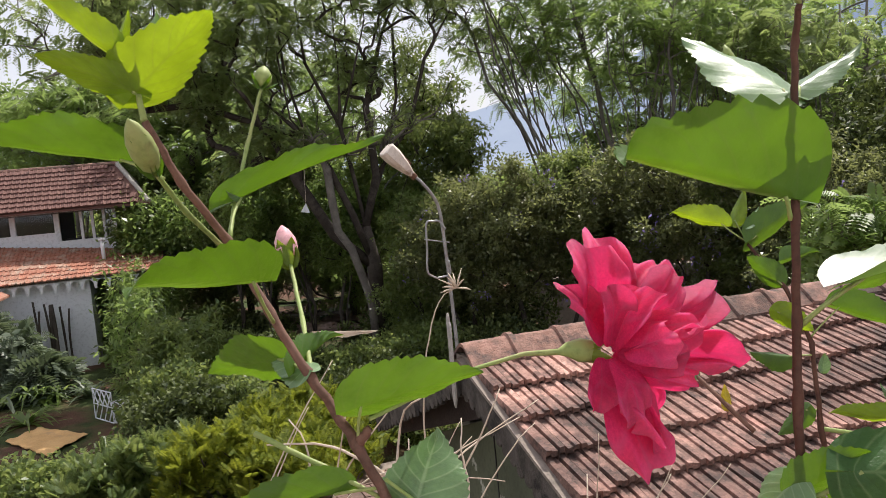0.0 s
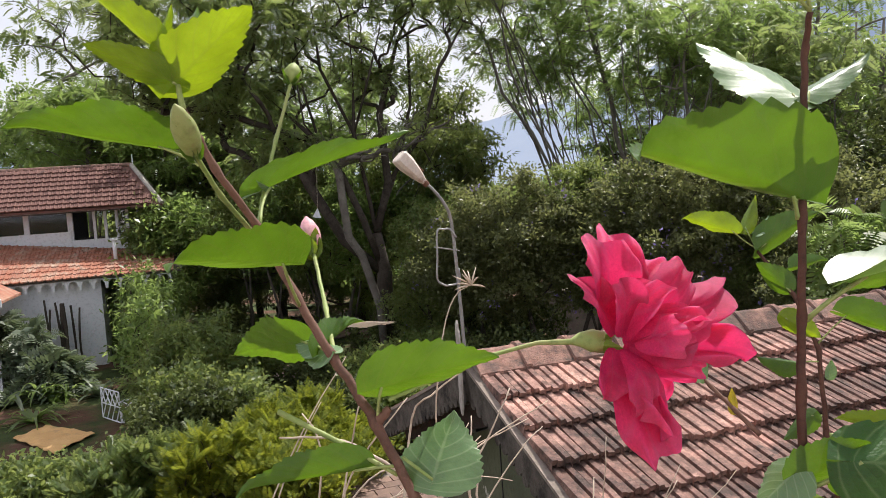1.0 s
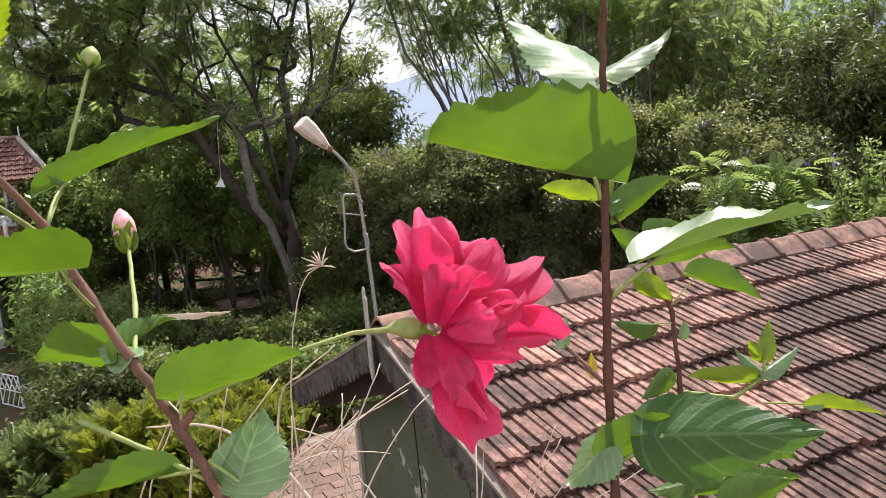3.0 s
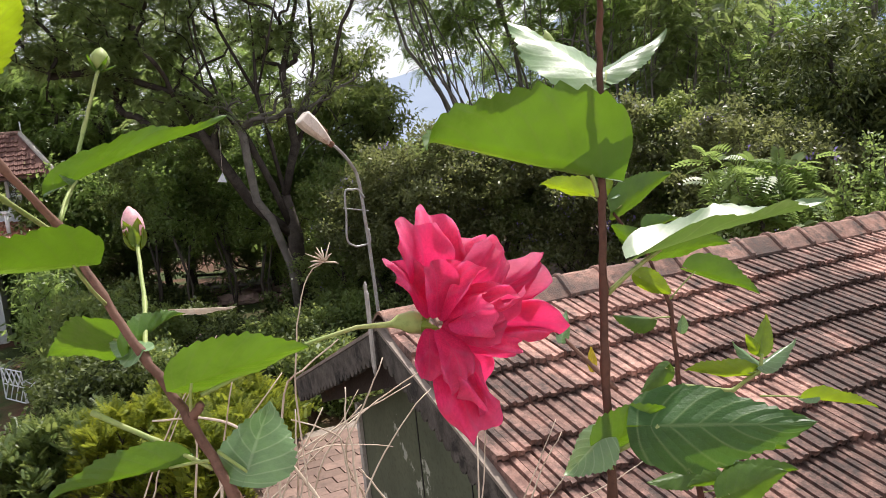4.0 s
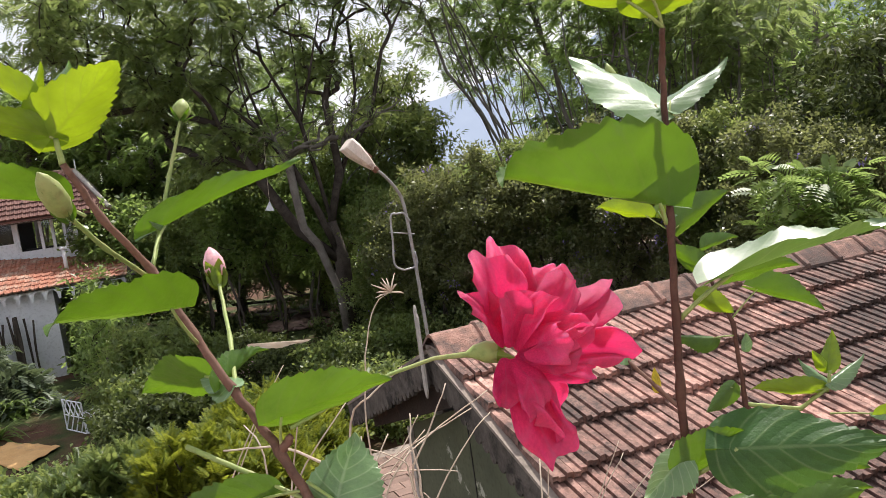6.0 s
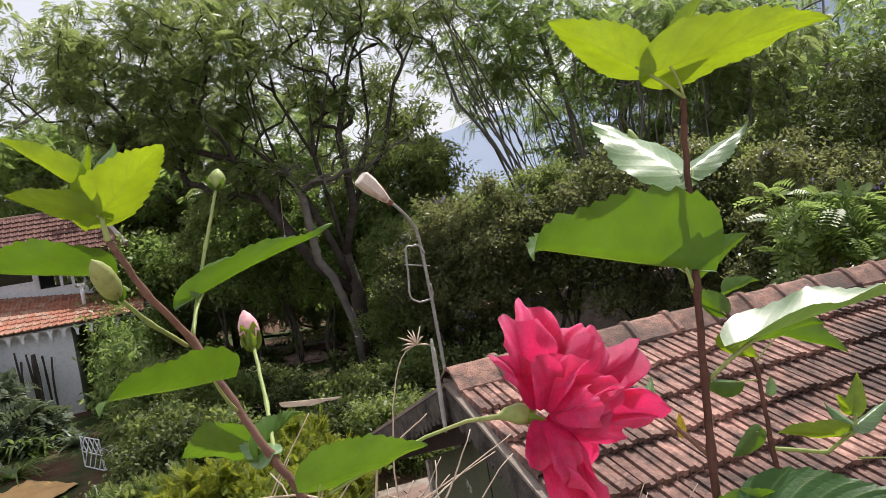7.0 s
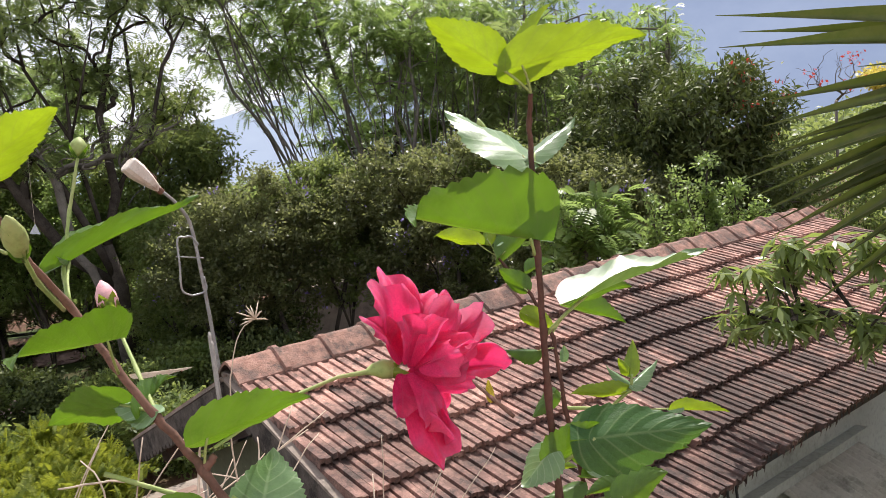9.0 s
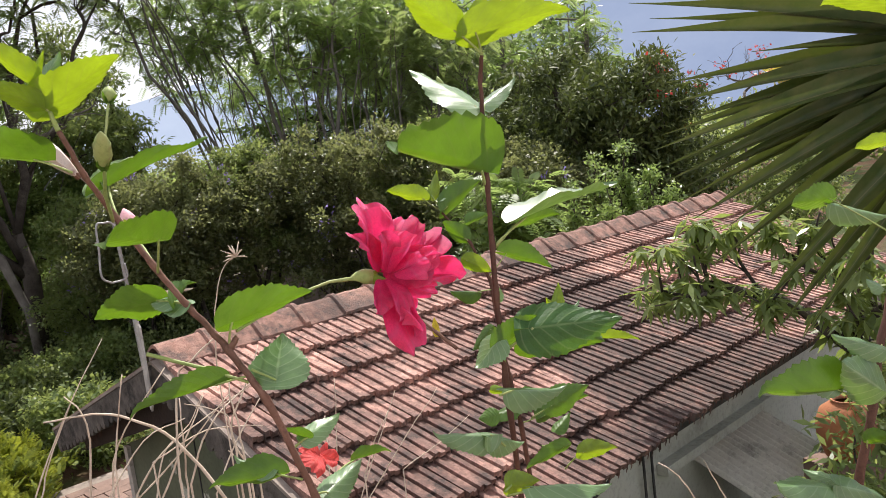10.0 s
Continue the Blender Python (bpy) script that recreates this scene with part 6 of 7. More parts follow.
    leaf(p, (-0.071, 0.399, 3.983), (-0.119, 0.407, 3.984), (-0.15, -0.82, -0.56), 0.55, B_LEAF, (-0.057, 0.387, 3.979))
    leaf(p, (-0.075, 0.401, 3.987), (-0.098, 0.422, 3.994), (0.05, -0.26, 0.97), 0.6, B_GLOSS)
    leaf(p, (-0.042, 0.384, 3.965), (-0.009, 0.405, 3.974), (0.16, -0.60, 0.78), 0.75, B_GLOSS, (-0.051, 0.377, 3.970))
    leaf(p, (-0.008, 0.425, 3.968), (0.023, 0.434, 3.965), (0.18, -0.81, -0.55), 0.55, B_LEAF, (-0.039, 0.394, 3.967))
    for k, tip in enumerate(((-0.044, 0.442, 3.983), (-0.017, 0.439, 3.966), (-0.033, 0.435, 3.964), (-0.045, 0.419, 3.974), (-0.018, 0.451, 3.970))):
        lay("coral_petal", petal_blade(k, B_RED), (-0.032, 0.441, 3.972), tip, (0.2, -0.8, 0.5), 1.0, p, "coral red petal")
    # dry curled leaf
    lay("dry_leaf", leaf_blade(5, B_DRY), (-0.131, 0.534, 4.108), (-0.095, 0.541, 4.104), (0.1, -0.4, 0.9), 0.20, p, "dry curled leaf")
    build_flower(p)


def build_flower(plant):
    """The ruffled double flower, seen from its side, on a thin stalk."""
    f = wpart("flower", Geo().tube([Vector(v) for v in ((-0.087, 0.375, 4.094), (-0.062, 0.391, 4.100), (-0.037, 0.403, 4.106), (-0.014, 0.406, 4.110), (0.003, 0.408, 4.109), (0.007, 0.407, 4.110), (0.013, 0.408, 4.109), (0.022, 0.408, 4.107))],
              [0.0010, 0.0010, 0.0010, 0.0011, 0.0016, 0.0036, 0.0058, 0.0052], 10), M_GREENSTEM, plant, "ruffled pink double flower on a thin green stalk", smooth=True)
    def petal(base, tip, normal, width, k):
        lay("petal", petal_blade(k, B_PETAL), base, tip, normal, width, f)
    # outer petals: an upper lobe, a pair to the side, a hanging lobe
    petal((0.024, 0.407, 4.112), (0.021, 0.406, 4.161), (0.30, -0.93, 0.20), 0.62, 0)
    petal((0.026, 0.411, 4.111), (0.037, 0.421, 4.164), (0.29, -0.94, 0.19), 0.58, 1)
    petal((0.028, 0.413, 4.109), (0.059, 0.426, 4.150), (-0.36, -0.79, 0.49), 0.66, 2)
    petal((0.028, 0.403, 4.110), (0.064, 0.400, 4.141), (0.04, -0.99, -0.14), 0.62, 3)
    petal((0.023, 0.401, 4.112), (0.015, 0.395, 4.143), (0.66, -0.75, 0.03), 0.7, 4)
    petal((0.030, 0.415, 4.106), (0.091, 0.420, 4.122), (0.16, -0.93, -0.34), 0.3, 5)
    petal((0.030, 0.405, 4.106), (0.088, 0.395, 4.106), (-0.13, -0.82, 0.55), 0.36, 6)
    petal((0.029, 0.410, 4.104), (0.069, 0.404, 4.086), (-0.19, -0.98, -0.10), 0.46, 7)
    petal((0.028, 0.414, 4.102), (0.053, 0.415, 4.069), (0.40, -0.85, 0.34), 0.55, 8)
    petal((0.026, 0.406, 4.103), (0.044, 0.401, 4.047), (-0.25, -0.96, -0.06), 0.54, 9)
    petal((0.025, 0.411, 4.102), (0.039, 0.412, 4.053), (0.32, -0.95, 0.03), 0.54, 10)
    petal((0.022, 0.401, 4.106), (0.019, 0.396, 4.082), (0.29, -0.94, 0.16), 0.85, 11)
    # crumpled inner petals
    petal((0.029, 0.399, 4.110), (0.054, 0.383, 4.130), (-0.70, -0.39, 0.60), 0.80, 12)
    petal((0.029, 0.396, 4.107), (0.053, 0.378, 4.103), (-0.58, -0.65, -0.49), 0.85, 13)
    petal((0.027, 0.399, 4.111), (0.043, 0.389, 4.139), (-0.80, -0.54, 0.26), 0.80, 14)
    petal((0.026, 0.396, 4.106), (0.038, 0.380, 4.085), (0.41, -0.61, 0.68), 0.80, 15)
    petal((0.031, 0.392, 4.110), (0.047, 0.374, 4.119), (-0.79, -0.54, 0.30), 1.00, 16)
    petal((0.026, 0.397, 4.112), (0.027, 0.389, 4.140), (0.49, -0.83, -0.26), 0.80, 17)
    petal((0.028, 0.398, 4.105), (0.048, 0.387, 4.066), (0.45, -0.77, 0.46), 0.50, 18)
    petal((0.030, 0.395, 4.109), (0.066, 0.383, 4.111), (-0.21, -0.71, -0.67), 0.60, 19)
    for k in range(5):
        a, b = Vector((0.011, 0.408, 4.109)), Vector((0.029, 0.407, 4.106))
        out = Matrix.Rotation(2 * math.pi * k / 5 + 0.4, 3, (b - a).normalized()) @ Vector((0, 0, 1))
        lay("sepal", leaf_blade(3, B_YOUNG), a + out * 0.003, b + out * 0.0075, out, 0.5, f)


def build_right_plant():
    root = (0.125, 0.41, 3.06)
    p = thing("hibiscus_plant", "upright hibiscus stem with glossy toothed leaves", "hibiscus", root)
    stem(p, [root, (0.124, 0.41, 3.75), (0.101, 0.373, 4.017), (0.104, 0.379, 4.084), (0.107, 0.382, 4.118), (0.111, 0.387, 4.164), (0.115, 0.391, 4.211), (0.117, 0.391, 4.243), (0.117, 0.384, 4.258)], 0.0025, 0.0014)
    top = (0.117, 0.384, 4.258)
    leaf(p, (0.094, 0.376, 4.275), (0.051, 0.362, 4.302), (-0.05, -0.88, -0.46), 0.66, B_YOUNG, top, 0.0008, (34, 6), 0.05, 0.3)
    leaf(p, (0.107, 0.375, 4.273), (0.185, 0.369, 4.287), (0.12, -0.74, -0.66), 0.54, B_YOUNG, top, 0.0008, (12, 8), 0.10, 0.4)
    leaf(p, (0.114, 0.388, 4.279), (0.140, 0.396, 4.311), (0.40, -0.84, -0.35), 0.45, B_YOUNG, top)
    # the leaf that shines white, its small neighbour and a bud
    leaf(p, (0.115, 0.398, 4.222), (0.084, 0.447, 4.259), (0.05, -0.60, 0.80), 0.64, B_GLOSS, (0.115, 0.392, 4.213), 0.0008, (8, 14), -0.15, 0.0)
    leaf(p, (0.120, 0.398, 4.223), (0.161, 0.418, 4.241), (-0.18, -0.48, 0.86), 0.42, B_GLOSS, (0.116, 0.391, 4.213), 0.0008, (10, 10), 0.0, 0.4)
    bud(p, (0.105, 0.431, 4.231), (0.101, 0.434, 4.250), 0.0035, M_GREENSTEM, 4, "bud", 0.15)
    # large leaf that points away to the left, seen from below
    leaf(p, (0.108, 0.383, 4.174), (0.016, 0.346, 4.203), (0.12, -0.90, -0.42), 0.93, B_LEAF, (0.109, 0.387, 4.164), 0.0011, (84, 5), 0.05, 1.2)
    # the leaf on a long stalk towards the light
    leaf(p, (0.132, 0.376, 4.136), (0.220, 0.376, 4.151), (-0.16, -0.34, 0.92), 0.72, B_GLOSS, (0.109, 0.382, 4.117), 0.0011, (2, -34), -0.2, 0.3)
    leaf(p, (0.145, 0.404, 4.130), (0.184, 0.412, 4.132), (0.18, -0.82, -0.54), 0.6, B_LEAF)
    # broad ribbed leaves lower down
    leaf(p, (0.120, 0.361, 4.056), (0.194, 0.350, 4.051), (0.05, -0.78, 0.62), 0.66, B_RIBBED, (0.104, 0.374, 4.040), 0.0011, (4, 30), -0.1, 0.4)
    leaf(p, (0.133, 0.393, 4.035), (0.199, 0.386, 4.026), (-0.13, -0.94, -0.33), 0.62, B_LEAF)
    leaf(p, (0.100, 0.374, 4.043), (0.127, 0.362, 4.066), (-0.23, -0.94, -0.24), 0.85, B_LEAF, (0.102, 0.373, 4.032))
    leaf(p, (0.099, 0.375, 4.049), (0.079, 0.376, 4.030), (-0.58, -0.57, 0.59), 1.15, B_GLOSS, (0.103, 0.376, 4.051))
    # foot of the plant
    leaf(p, (0.071, 0.342, 3.992), (0.028, 0.350, 4.000), (0.08, -0.46, 0.88), 0.55, B_GLOSS, (0.080, 0.342, 3.981))
    leaf(p, (0.070, 0.342, 3.990), (0.103, 0.359, 3.972), (0.61, -0.55, 0.58), 0.7, B_GLOSS)
    leaf(p, (0.076, 0.342, 4.005), (0.064, 0.347, 4.004), (-0.36, -0.79, 0.49), 1.3, B_LEAF)
    leaf(p, (0.093, 0.348, 4.018), (0.147, 0.367, 4.001), (0.42, -0.49, 0.77), 0.5, B_GLOSS, (0.081, 0.344, 4.018))
    leaf(p, (0.081, 0.343, 3.951), (0.110, 0.352, 3.943), (0.26, -0.95, -0.15), 0.8, B_YOUNG, (0.075, 0.340, 3.949))
    leaf(p, (0.089, 0.319, 3.956), (0.148, 0.315, 3.943), (0.18, -0.42, 0.89), 0.55, B_GLOSS, (0.076, 0.339, 3.946))


def build_back_plant():
    root = (0.40, 0.86, 3.06)
    p = thing("hibiscus_plant", "thinner hibiscus bush behind, with yellow young leaves", "hibiscus", root)
    stem(p, [root, (0.289, 0.738, 3.831), (0.277, 0.743, 3.941), (0.277, 0.754, 4.018), (0.263, 0.771, 4.068), (0.241, 0.799, 4.109)], 0.0030, 0.0014)
    stem(p, [(0.277, 0.743, 3.941), (0.327, 0.738, 3.930), (0.352, 0.729, 3.950), (0.355, 0.730, 3.966)], 0.0022, 0.0016, M_GREENSTEM, "side_shoot")
    n = (0.241, 0.799, 4.111)
    leaf(p, (0.220, 0.803, 4.130), (0.164, 0.790, 4.149), (-0.09, -0.68, -0.72), 0.44, B_YOUNG, n)
    leaf(p, (0.231, 0.803, 4.132), (0.248, 0.816, 4.163), (-0.34, -0.79, 0.51), 0.60, B_YOUNG, n)
    leaf(p, (0.248, 0.799, 4.115), (0.318, 0.838, 4.141), (0.48, -0.87, -0.01), 0.60, B_LEAF, n)
    leaf(p, (0.240, 0.801, 4.128), (0.263, 0.822, 4.140), (-0.11, -0.42, 0.90), 0.56, B_GLOSS, n)
    leaf(p, (0.258, 0.773, 4.074), (0.231, 0.778, 4.102), (-0.41, -0.88, -0.22), 0.80, B_LEAF, (0.263, 0.771, 4.068))
    leaf(p, (0.266, 0.775, 4.094), (0.305, 0.792, 4.098), (0.41, -0.84, -0.35), 0.56, B_LEAF)
    leaf(p, (0.249, 0.760, 4.049), (0.277, 0.745, 4.031), (-0.48, -0.88, -0.01), 0.88, B_YOUNG, (0.275, 0.755, 4.030))
    leaf(p, (0.303, 0.756, 4.049), (0.370, 0.757, 4.020), (-0.23, -0.78, -0.58), 0.60, B_LEAF, (0.277, 0.754, 4.024))
    leaf(p, (0.257, 0.754, 4.007), (0.216, 0.748, 4.016), (0.25, -0.69, 0.68), 0.68, B_LEAF, (0.277, 0.752, 4.007))
    leaf(p, (0.266, 0.747, 3.959), (0.242, 0.755, 3.934), (-0.63, -0.67, 0.38), 0.80, B_LEAF, (0.277, 0.746, 3.958))
    leaf(p, (0.288, 0.759, 3.990), (0.292, 0.761, 4.006), (-0.64, -0.72, 0.27), 0.96, B_GLOSS)
    leaf(p, (0.354, 0.731, 3.969), (0.369, 0.744, 4.001), (-0.61, -0.60, 0.53), 0.60, B_YOUNG)
    leaf(p, (0.352, 0.731, 3.968), (0.338, 0.725, 3.989), (0.27, -0.96, -0.11), 0.56, B_YOUNG)
    leaf(p, (0.341, 0.729, 3.948), (0.275, 0.726, 3.962), (-0.09, -0.81, -0.59), 0.44, B_YOUNG, (0.352, 0.729, 3.950))
    leaf(p, (0.352, 0.729, 3.955), (0.336, 0.753, 3.974), (-0.05, -0.64, 0.77), 0.48, B_GLOSS)
    leaf(p, (0.355, 0.729, 3.956), (0.400, 0.748, 3.970), (-0.18, -0.24, 0.95), 0.40, B_GLOSS)
    leaf(p, (0.356, 0.647, 3.947), (0.413, 0.641, 3.935), (-0.20, -0.81, -0.55), 0.44, B_YOUNG, (0.331, 0.688, 3.940))
    leaf(p, (0.361, 0.647, 3.949), (0.344, 0.648, 3.948), (-0.06, -0.40, 0.92), 0.88, B_GLOSS)
    leaf(p, (0.246, 0.575, 3.908), (0.296, 0.578, 3.920), (0.03, -0.99, 0.16), 0.76, B_LEAF, (0.234, 0.599, 3.891))
    leaf(p, (0.249, 0.596, 3.911), (0.225, 0.605, 3.905), (-0.33, -0.94, -0.08), 0.88, B_LEAF)
    leaf(p, (0.253, 0.566, 3.864), (0.211, 0.580, 3.846), (-0.25, -0.95, -0.17), 0.60, B_LEAF, (0.240, 0.592, 3.860))
    leaf(p, (0.269, 0.558, 3.856), (0.313, 0.561, 3.850), (0.07, -1.00, 0.03), 0.64, B_YOUNG, (0.259, 0.581, 3.832))
    leaf(p, (0.248, 0.570, 3.883), (0.274, 0.583, 3.892), (-0.07, -0.49, 0.87), 0.64, B_LEAF)
    leaf(p, (0.275, 0.723, 3.860), (0.231, 0.725, 3.854), (-0.15, -0.54, 0.83), 0.76, B_LEAF, (0.286, 0.739, 3.837))
    leaf(p, (0.312, 0.717, 3.841), (0.377, 0.714, 3.857), (-0.04, -1.00, -0.01), 0.72, B_LEAF, (0.289, 0.738, 3.831))
    leaf(p, (0.285, 0.723, 3.867), (0.341, 0.736, 3.848), (0.08, -0.92, -0.40), 0.56, B_LEAF)
    leaf(p, (0.291, 0.724, 3.877), (0.346, 0.738, 3.867), (0.25, -0.28, 0.93), 0.48, B_GLOSS)
    leaf(p, (0.251, 0.728, 3.887), (0.275, 0.725, 3.879), (-0.13, -0.99, -0.03), 0.64, B_YOUNG)
    stem(p, [(0.213, 0.734, 3.947), (0.196, 0.748, 3.967), (0.180, 0.767, 3.987), (0.165, 0.780, 4.003)], 0.0024, 0.0016, M_TWIG, "side_shoot")
    leaf(p, (0.194, 0.748, 3.967), (0.196, 0.756, 3.987), (-0.30, -0.90, 0.30), 0.60, B_YELLOWED)
    leaf(p, (0.171, 0.769, 3.995), (0.183, 0.791, 4.018), (-0.20, -0.70, 0.60), 0.50, B_GLOSS)


def build_edge_plant():
    root = (0.78, 0.72, 3.06)
    p = thing("hibiscus_plant", "hibiscus bush with broad bluish-green glossy leaves", "hibiscus", root)
    stem(p, [root, (0.440, 0.365, 3.827), (0.468, 0.365, 3.909), (0.494, 0.374, 3.967), (0.549, 0.388, 4.065)], 0.0052, 0.0022)
    leaf(p, (0.435, 0.371, 3.932), (0.335, 0.371, 3.951), (-0.11, -0.81, -0.57), 0.62, B_LEAF, (0.465, 0.366, 3.904))
    leaf(p, (0.433, 0.373, 3.937), (0.381, 0.374, 3.953), (0.22, -0.60, 0.77), 0.5, B_GLOSS)
    leaf(p, (0.470, 0.356, 3.927), (0.424, 0.358, 3.964), (0.10, -0.98, 0.19), 1.0, B_GLOSS, (0.468, 0.365, 3.909))
    leaf(p, (0.478, 0.358, 3.963), (0.435, 0.378, 3.983), (0.04, -0.66, 0.75), 0.5, B_GLOSS, (0.493, 0.373, 3.962))
    leaf(p, (0.488, 0.417, 4.100), (0.435, 0.417, 4.102), (-0.02, -0.89, -0.46), 0.7, B_LEAF, (0.542, 0.389, 4.055))
    leaf(p, (0.492, 0.414, 4.092), (0.554, 0.408, 4.072), (0.09, -0.83, 0.55), 0.5, B_GLOSS)
    leaf(p, (0.565, 0.414, 4.146), (0.532, 0.427, 4.144), (-0.31, -0.86, -0.40), 0.7, B_YOUNG, (0.564, 0.398, 4.102))
    leaf(p, (0.384, 0.338, 3.863), (0.308, 0.330, 3.891), (0.35, -0.47, 0.81), 0.55, B_GLOSS, (0.443, 0.364, 3.833))
    leaf(p, (0.391, 0.335, 3.864), (0.443, 0.333, 3.839), (0.26, -0.75, 0.61), 0.7, B_GLOSS)
    leaf(p, (0.403, 0.352, 3.860), (0.391, 0.379, 3.864), (-0.31, -0.25, 0.92), 0.6, B_GLOSS)
    leaf(p, (0.450, 0.358, 3.883), (0.455, 0.335, 3.894), (-0.92, -0.32, -0.22), 0.9, B_LEAF, (0.457, 0.364, 3.868))
    leaf(p, (0.502, 0.377, 4.014), (0.489, 0.384, 4.024), (-0.00, -0.82, 0.57), 1.2, B_GLOSS)
    leaf(p, (0.602, 0.418, 4.275), (0.521, 0.453, 4.293), (-0.41, -0.58, -0.71), 0.6, B_YOUNG, (0.566, 0.396, 4.101))


def build_dry_weeds():
    p = thing("dry_weed", "tangle of pale dry straw stalks", "dry grass", (-0.1, 1.0, 3.06))
    rng = random.Random(5)
    def straw(*pts, r=0.0012, rooted=True):
        line = [Vector(q) for q in pts]
        if rooted:
            b = line[0]
            foot = Vector((b.x * 0.95, min(b.y, 1.32), 3.07))
        fine = [q + Vector((rng.uniform(-1, 1), 0, rng.uniform(-1, 1))) * 0.0010 for q in (smooth_line(line, 4) if len(line) > 2 else line)]
        if rooted:
            fine = [foot] + fine
        wpart("straw", Geo().tube(fine, [r * (1.25 - 0.75 * i / len(fine)) for i in range(len(fine))], 6), M_STRAW, p, smooth=True)
    straw((-0.048, 0.815, 3.834), (-0.048, 0.822, 3.887), (-0.051, 0.827, 3.923), (-0.049, 0.841, 3.953))
    straw((-0.055, 0.816, 3.835), (-0.057, 0.823, 3.888), (-0.065, 0.817, 3.913), (-0.105, 0.813, 3.934))
    straw((-0.125, 0.794, 3.855), (-0.110, 0.816, 3.959), (-0.080, 0.828, 3.985), (-0.049, 0.828, 4.007))
    straw((-0.040, 0.843, 3.820), (-0.056, 0.832, 3.884), (-0.030, 0.837, 3.933), (-0.006, 0.851, 3.977))
    straw((-0.109, 0.916, 3.797), (-0.074, 0.923, 3.866), (-0.017, 0.953, 3.898), (0.045, 0.972, 3.927))
    straw((-0.154, 1.159, 3.693), (-0.131, 1.186, 3.758), (-0.084, 1.216, 3.787), (-0.053, 1.240, 3.828))
    straw((-0.063, 1.150, 3.683), (-0.021, 1.176, 3.746), (0.034, 1.209, 3.803), (0.061, 1.229, 3.818))
    straw((-0.177, 0.970, 3.782), (-0.136, 0.973, 3.830), (-0.055, 0.992, 3.867), (0.025, 1.020, 3.894))
    straw((-0.149, 0.876, 3.854), (-0.079, 0.893, 3.871), (-0.006, 0.916, 3.853), r=0.0009)
    straw((0.099, 1.040, 3.709), (0.107, 1.051, 3.800))
    straw((0.191, 1.184, 3.630), (0.222, 1.199, 3.684), (0.258, 1.212, 3.727))
    straw((0.244, 1.122, 3.650), (0.315, 1.120, 3.680), (0.378, 1.120, 3.715), r=0.0009)
    straw((-0.018, 0.955, 3.765), (-0.039, 0.961, 3.796), (-0.051, 0.964, 3.814))
    straw((-0.284, 0.879, 3.844), (-0.239, 0.873, 3.930), (-0.182, 0.884, 4.015), r=0.0009)
    straw((-0.074, 0.841, 3.797), (-0.120, 0.850, 3.880), (-0.166, 0.853, 3.919), (-0.205, 0.859, 3.933), (-0.258, 0.870, 3.933), r=0.0019)
    straw((-0.193, 0.839, 3.827), (-0.188, 0.846, 3.886), (-0.167, 0.861, 3.973))
    straw((-0.223, 0.852, 3.831), (-0.213, 0.861, 3.923), (-0.233, 0.874, 3.958))
    straw((-0.281, 0.897, 3.831), (-0.257, 0.896, 3.889), (-0.216, 0.901, 3.963), r=0.0009)
    straw((-0.149, 0.872, 3.801), (-0.107, 0.866, 3.877), (-0.077, 0.882, 3.920))
    straw((-0.117, 0.858, 3.797), (-0.112, 0.866, 3.867), (-0.107, 0.873, 3.926))
    straw((-0.202, 0.874, 3.816), (-0.186, 0.877, 3.883), (-0.118, 0.883, 3.966))
    straw((-0.180, 0.988, 3.766), (-0.104, 0.967, 3.833), (-0.038, 0.970, 3.890))
    straw((0.095, 0.980, 3.723), (0.109, 0.986, 3.805), (0.117, 0.992, 3.873), r=0.0009)
    straw((0.137, 0.958, 3.692), (0.201, 0.944, 3.776), (0.262, 0.950, 3.835), r=0.0009)
    straw((0.125, 0.963, 3.694), (0.162, 0.960, 3.773), (0.197, 0.956, 3.844), r=0.0009)
    straw((-0.204, 0.792, 3.848), (-0.155, 0.802, 3.905), (-0.106, 0.806, 3.919), r=0.0009)
    straw((0.641, 0.846, 3.577), (0.619, 0.862, 3.624), (0.593, 0.876, 3.649), r=0.0014)
    straw((0.686, 0.827, 3.571), (0.670, 0.840, 3.617), (0.660, 0.848, 3.643), r=0.0014)
    # seed head like a small star
    head = (-0.042, 0.654, 4.112)
    straw((-0.078, 0.648, 4.008), (-0.070, 0.655, 4.062), (-0.056, 0.654, 4.103), head, r=0.0006)
    h = Vector(head)
    for k in range(9):
        a = rng.uniform(-0.6, 3.7)
        w = Vector((math.cos(a), rng.uniform(-0.6, 0.6), math.sin(a) * 0.8))
        wpart("bract", Geo().tube([h, h + w * 0.008, h + w.normalized() * rng.uniform(0.010, 0.018) - Vector((0, 0, 0.001))], [0.0006, 0.0008, 0.0002], 5), M_STRAW, p, smooth=True)


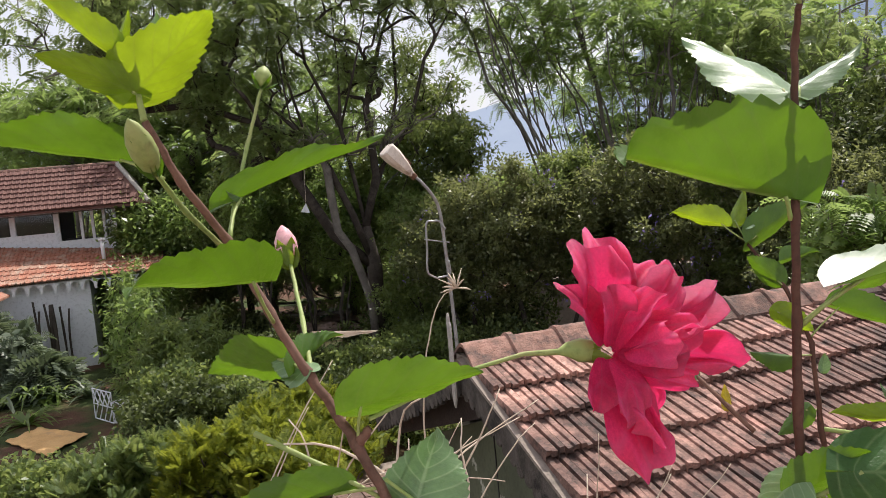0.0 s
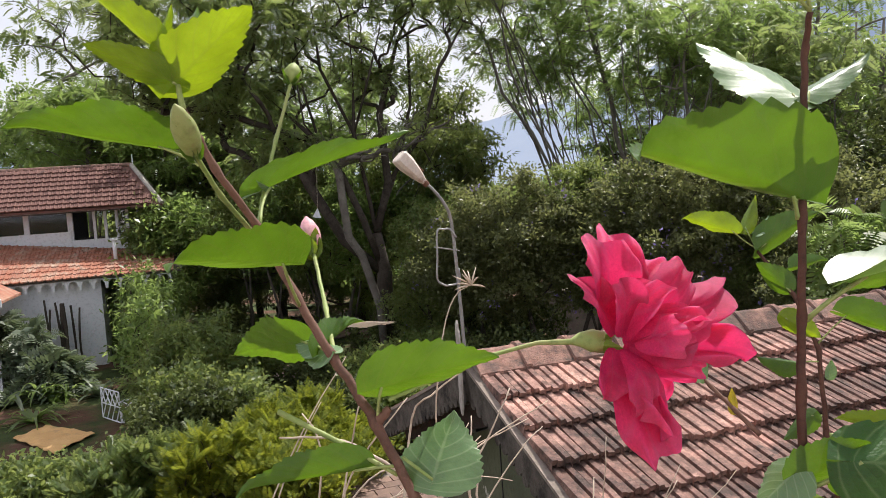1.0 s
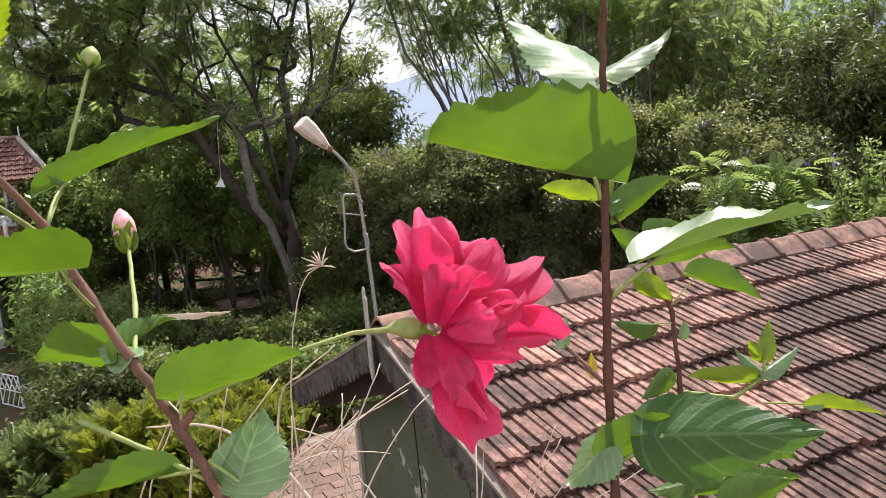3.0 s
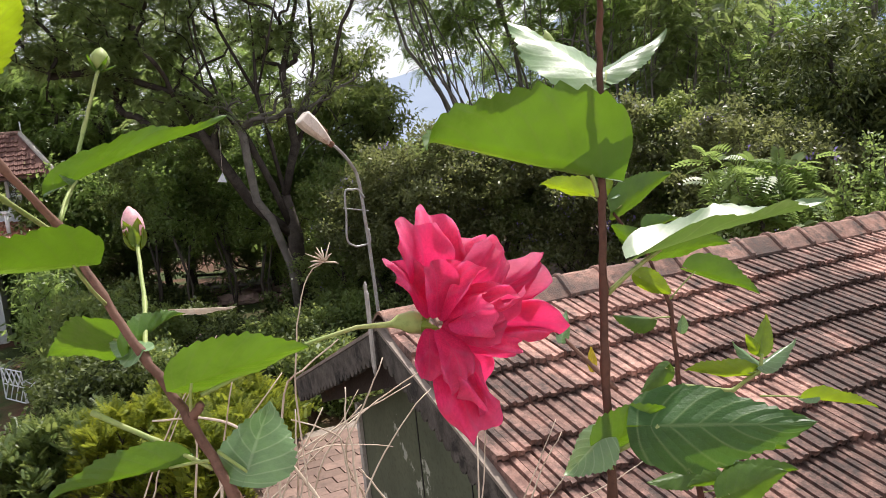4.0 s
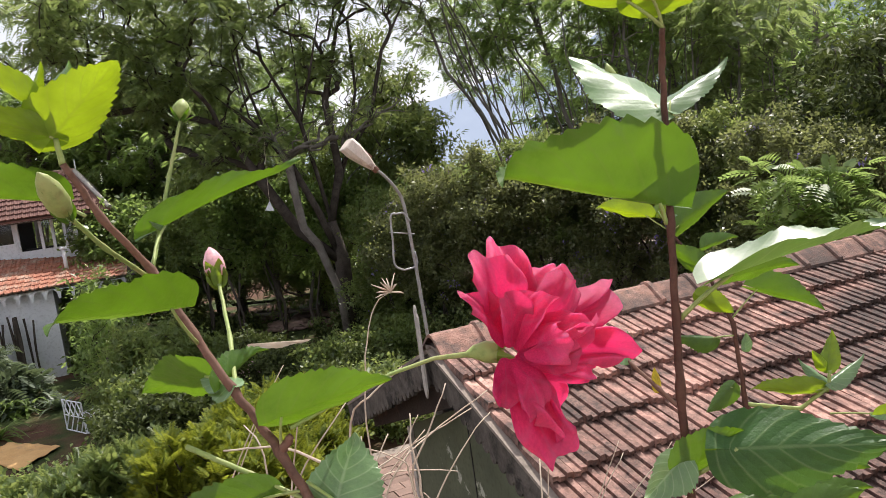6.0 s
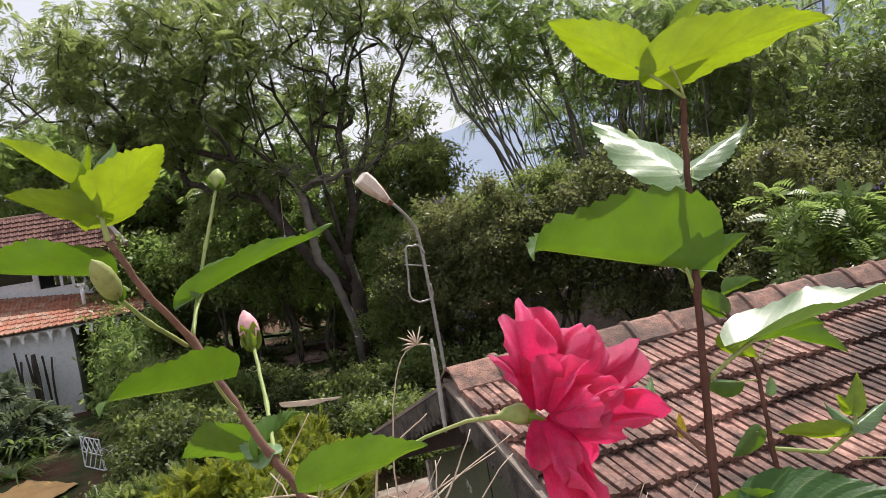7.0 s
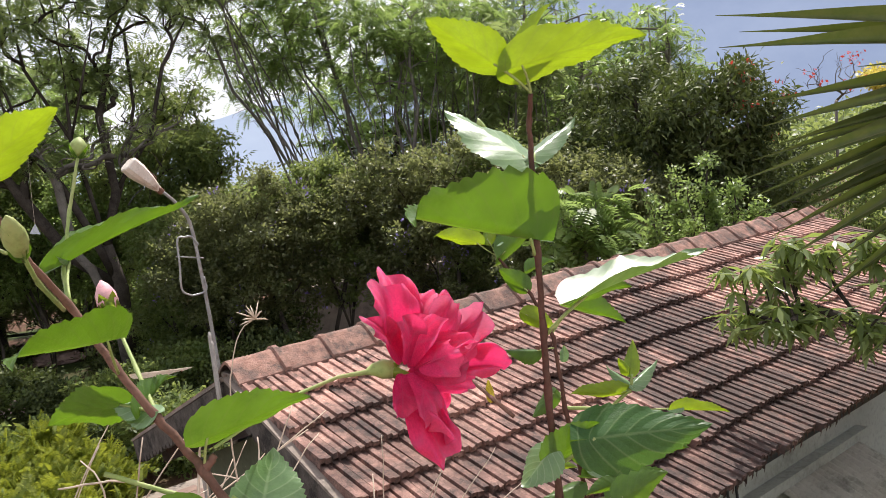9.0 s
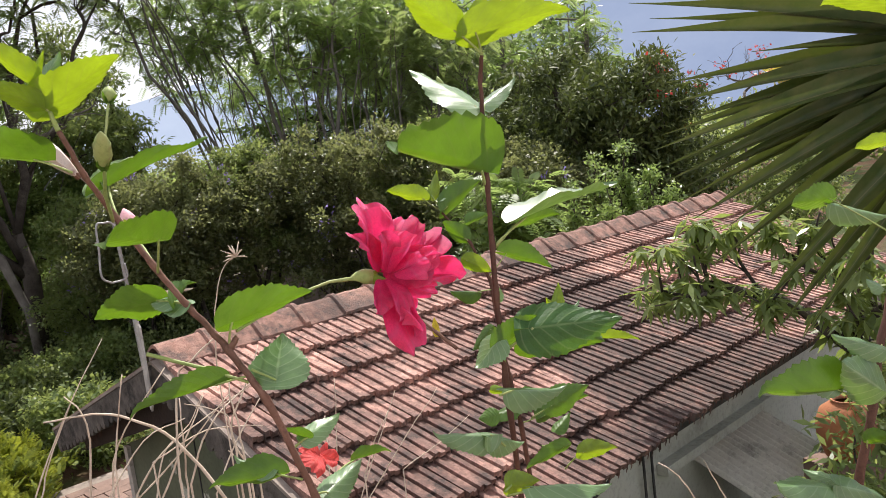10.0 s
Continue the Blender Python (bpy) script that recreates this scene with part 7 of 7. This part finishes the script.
def build_palm():
    hub = Vector((1.547, 0.901, 4.243))
    foot = (hub.x + 0.55, hub.y - 0.5, 2.99)
    p = thing("fan_palm", "fan palm leaf with long dark green pleated segments", "palm", foot)
    wpart("palm_stalk", Geo().tube(smooth_line([Vector(foot), Vector((foot[0] - 0.05, foot[1] + 0.08, 3.7)), hub + Vector((0.22, -0.10, -0.16)), hub], 6), [0.030 - 0.018 * i / 18 for i in range(19)], 8), M_GREENSTEM, p, smooth=True)
    rng = random.Random(9)
    def segment(tip, w, sag=0.02):
        t = Vector(tip)
        ax = t - hub
        ln = ax.length
        ax.normalize()
        n = Vector((-0.45, -0.75, 0.5))
        side = ax.cross(n).normalized()
        nn = side.cross(ax)
        g, verts, uvs, rows = Geo(), [], [], 14
        for i in range(rows):
            f = i / (rows - 1)
            half = w * (0.25 + 0.75 * math.sin(math.pi * min(f * 1.05, 1) ** 0.8) ** 0.7) * (1 - f ** 3) + 0.0008
            c = hub + ax * ln * f + Vector((0, 0, sag * math.sin(math.pi * f))) * ln
            for u in (-1, -0.5, 0, 0.5, 1):
                verts.append(c + side * half * u * 0.62 + nn * half * (0.75 * abs(u)))
                uvs.append((0.5 + u / 2, f))
        g.add(verts, [(i * 5 + j, i * 5 + j + 1, (i + 1) * 5 + j + 1, (i + 1) * 5 + j) for i in range(rows - 1) for j in range(4)], uvs)
        wpart("segment", g, B_PALM, p, smooth=True)
    segment((0.795, 1.121, 4.408), 0.045)
    segment((0.805, 1.131, 4.356), 0.050)
    segment((1.027, 1.065, 4.295), 0.030)
    segment((0.835, 1.077, 4.216), 0.043)
    segment((0.877, 1.109, 4.180), 0.040)
    segment((0.782, 1.065, 4.135), 0.046)
    segment((0.866, 1.114, 4.107), 0.036)
    segment((0.798, 1.071, 4.072), 0.043)
    segment((0.861, 1.097, 4.053), 0.036)
    segment((0.841, 1.043, 4.000), 0.050)
    segment((0.913, 1.033, 3.977), 0.036)
    segment((0.910, 0.988, 3.810), 0.046)
    segment((1.027, 0.985, 3.742), 0.043)
    for tip in ((0.866, 1.154, 4.382), (0.876, 1.153, 4.256), (0.875, 1.161, 4.157), (0.859, 1.158, 4.092), (0.884, 1.138, 4.021), (0.912, 1.087, 3.896), (1.022, 1.043, 3.750)):
        segment(tip, 0.038)
    segment((0.882, 1.104, 4.530), 0.046)
    segment((1.096, 1.097, 4.713), 0.046)
    segment((1.393, 1.048, 4.830), 0.046)
    segment((1.231, 0.935, 3.593), 0.043)


B_YELLOWED = blade_material("yellowed_leaf", (0.55, 0.42, 0.03), (0.46, 0.34, 0.03), (0.60, 0.50, 0.10), (0.60, 0.45, 0.02), 0.40, 0.5)
B_DRY = blade_material("dry_leaf", (0.52, 0.43, 0.33), (0.62, 0.54, 0.44), (0.36, 0.27, 0.2), (0.5, 0.4, 0.28), 0.2, 0.8, ribs=1.0, spec=0.2)
tagged(part("planter_box", Geo().box(-1.3, 0.20, 3.0, 1.0, 1.36, 3.08), M_DIRT), "long low planter bed of dark soil on the terrace", "planter")
build_left_plant()
build_right_plant()
build_back_plant()
build_edge_plant()
build_dry_weeds()
build_palm()


# ---- roof tiles and paving, piece by piece ----
def build_tiles():
    rng = random.Random(17)
    meshes = [tile_mesh(rng) for _ in range(4)]
    cols = int(ROOF_LEN / TILE_W)
    tilt = math.atan2(0.042, COURSE)
    for k in range(1, 8):
        v = V0 + (k - 1) * COURSE - 0.06
        for c in range(cols):
            ob = new("roof_tile", meshes[rng.randrange(4)])
            ob.parent = ROOF_DECK
            ob.matrix_parent_inverse = Matrix.Identity(4)
            slip = rng.uniform(-0.008, 0.012) + (0.03 if rng.random() < 0.03 else 0) + (0.05 if k == 7 and c * TILE_W < 2.0 else 0.0)
            ob.matrix_basis = Matrix.Translation(-Vector((0, 0, 0))) @ ROOF @ Matrix.Translation((c * TILE_W + rng.uniform(-0.002, 0.002), v + slip, 0.0)) @ Matrix.Rotation(tilt + rng.uniform(-0.006, 0.006), 4, "X") @ Matrix.Rotation(rng.uniform(-0.012, 0.012), 4, "Z")


build_tiles()


def build_paving():
    """Brick paving beside the outhouse."""
    base = Matrix.Translation((-1.2, 8.2, 0.06)) @ pose(0, 0, 0, 0, 0, 21)
    pave = part("pavement", Geo().box(-2.9, -2.2, -0.15, 2.0, 3.4, 0.05, base), M_MORTAR)
    tagged(pave, "worn brick paving beside the outhouse", "paving", kind="structure")
    g = Geo().box(0, 0, 0, 0.335, 0.215, 0.04)
    me = g.mesh("paver", M_BRICK, False)
    rng = random.Random(2)
    n = 0
    for j in range(25):
        for i in range(13):
            if n >= 300:
                break
            ob = new("paver", me)
            ob.parent = pave
            ob.matrix_basis = base @ Matrix.Translation((-2.75 + i * 0.35 + (0.17 if j % 2 else 0), -2.1 + j * 0.225, 0.045 + rng.uniform(-0.008, 0.004)))
            n += 1


build_paving()
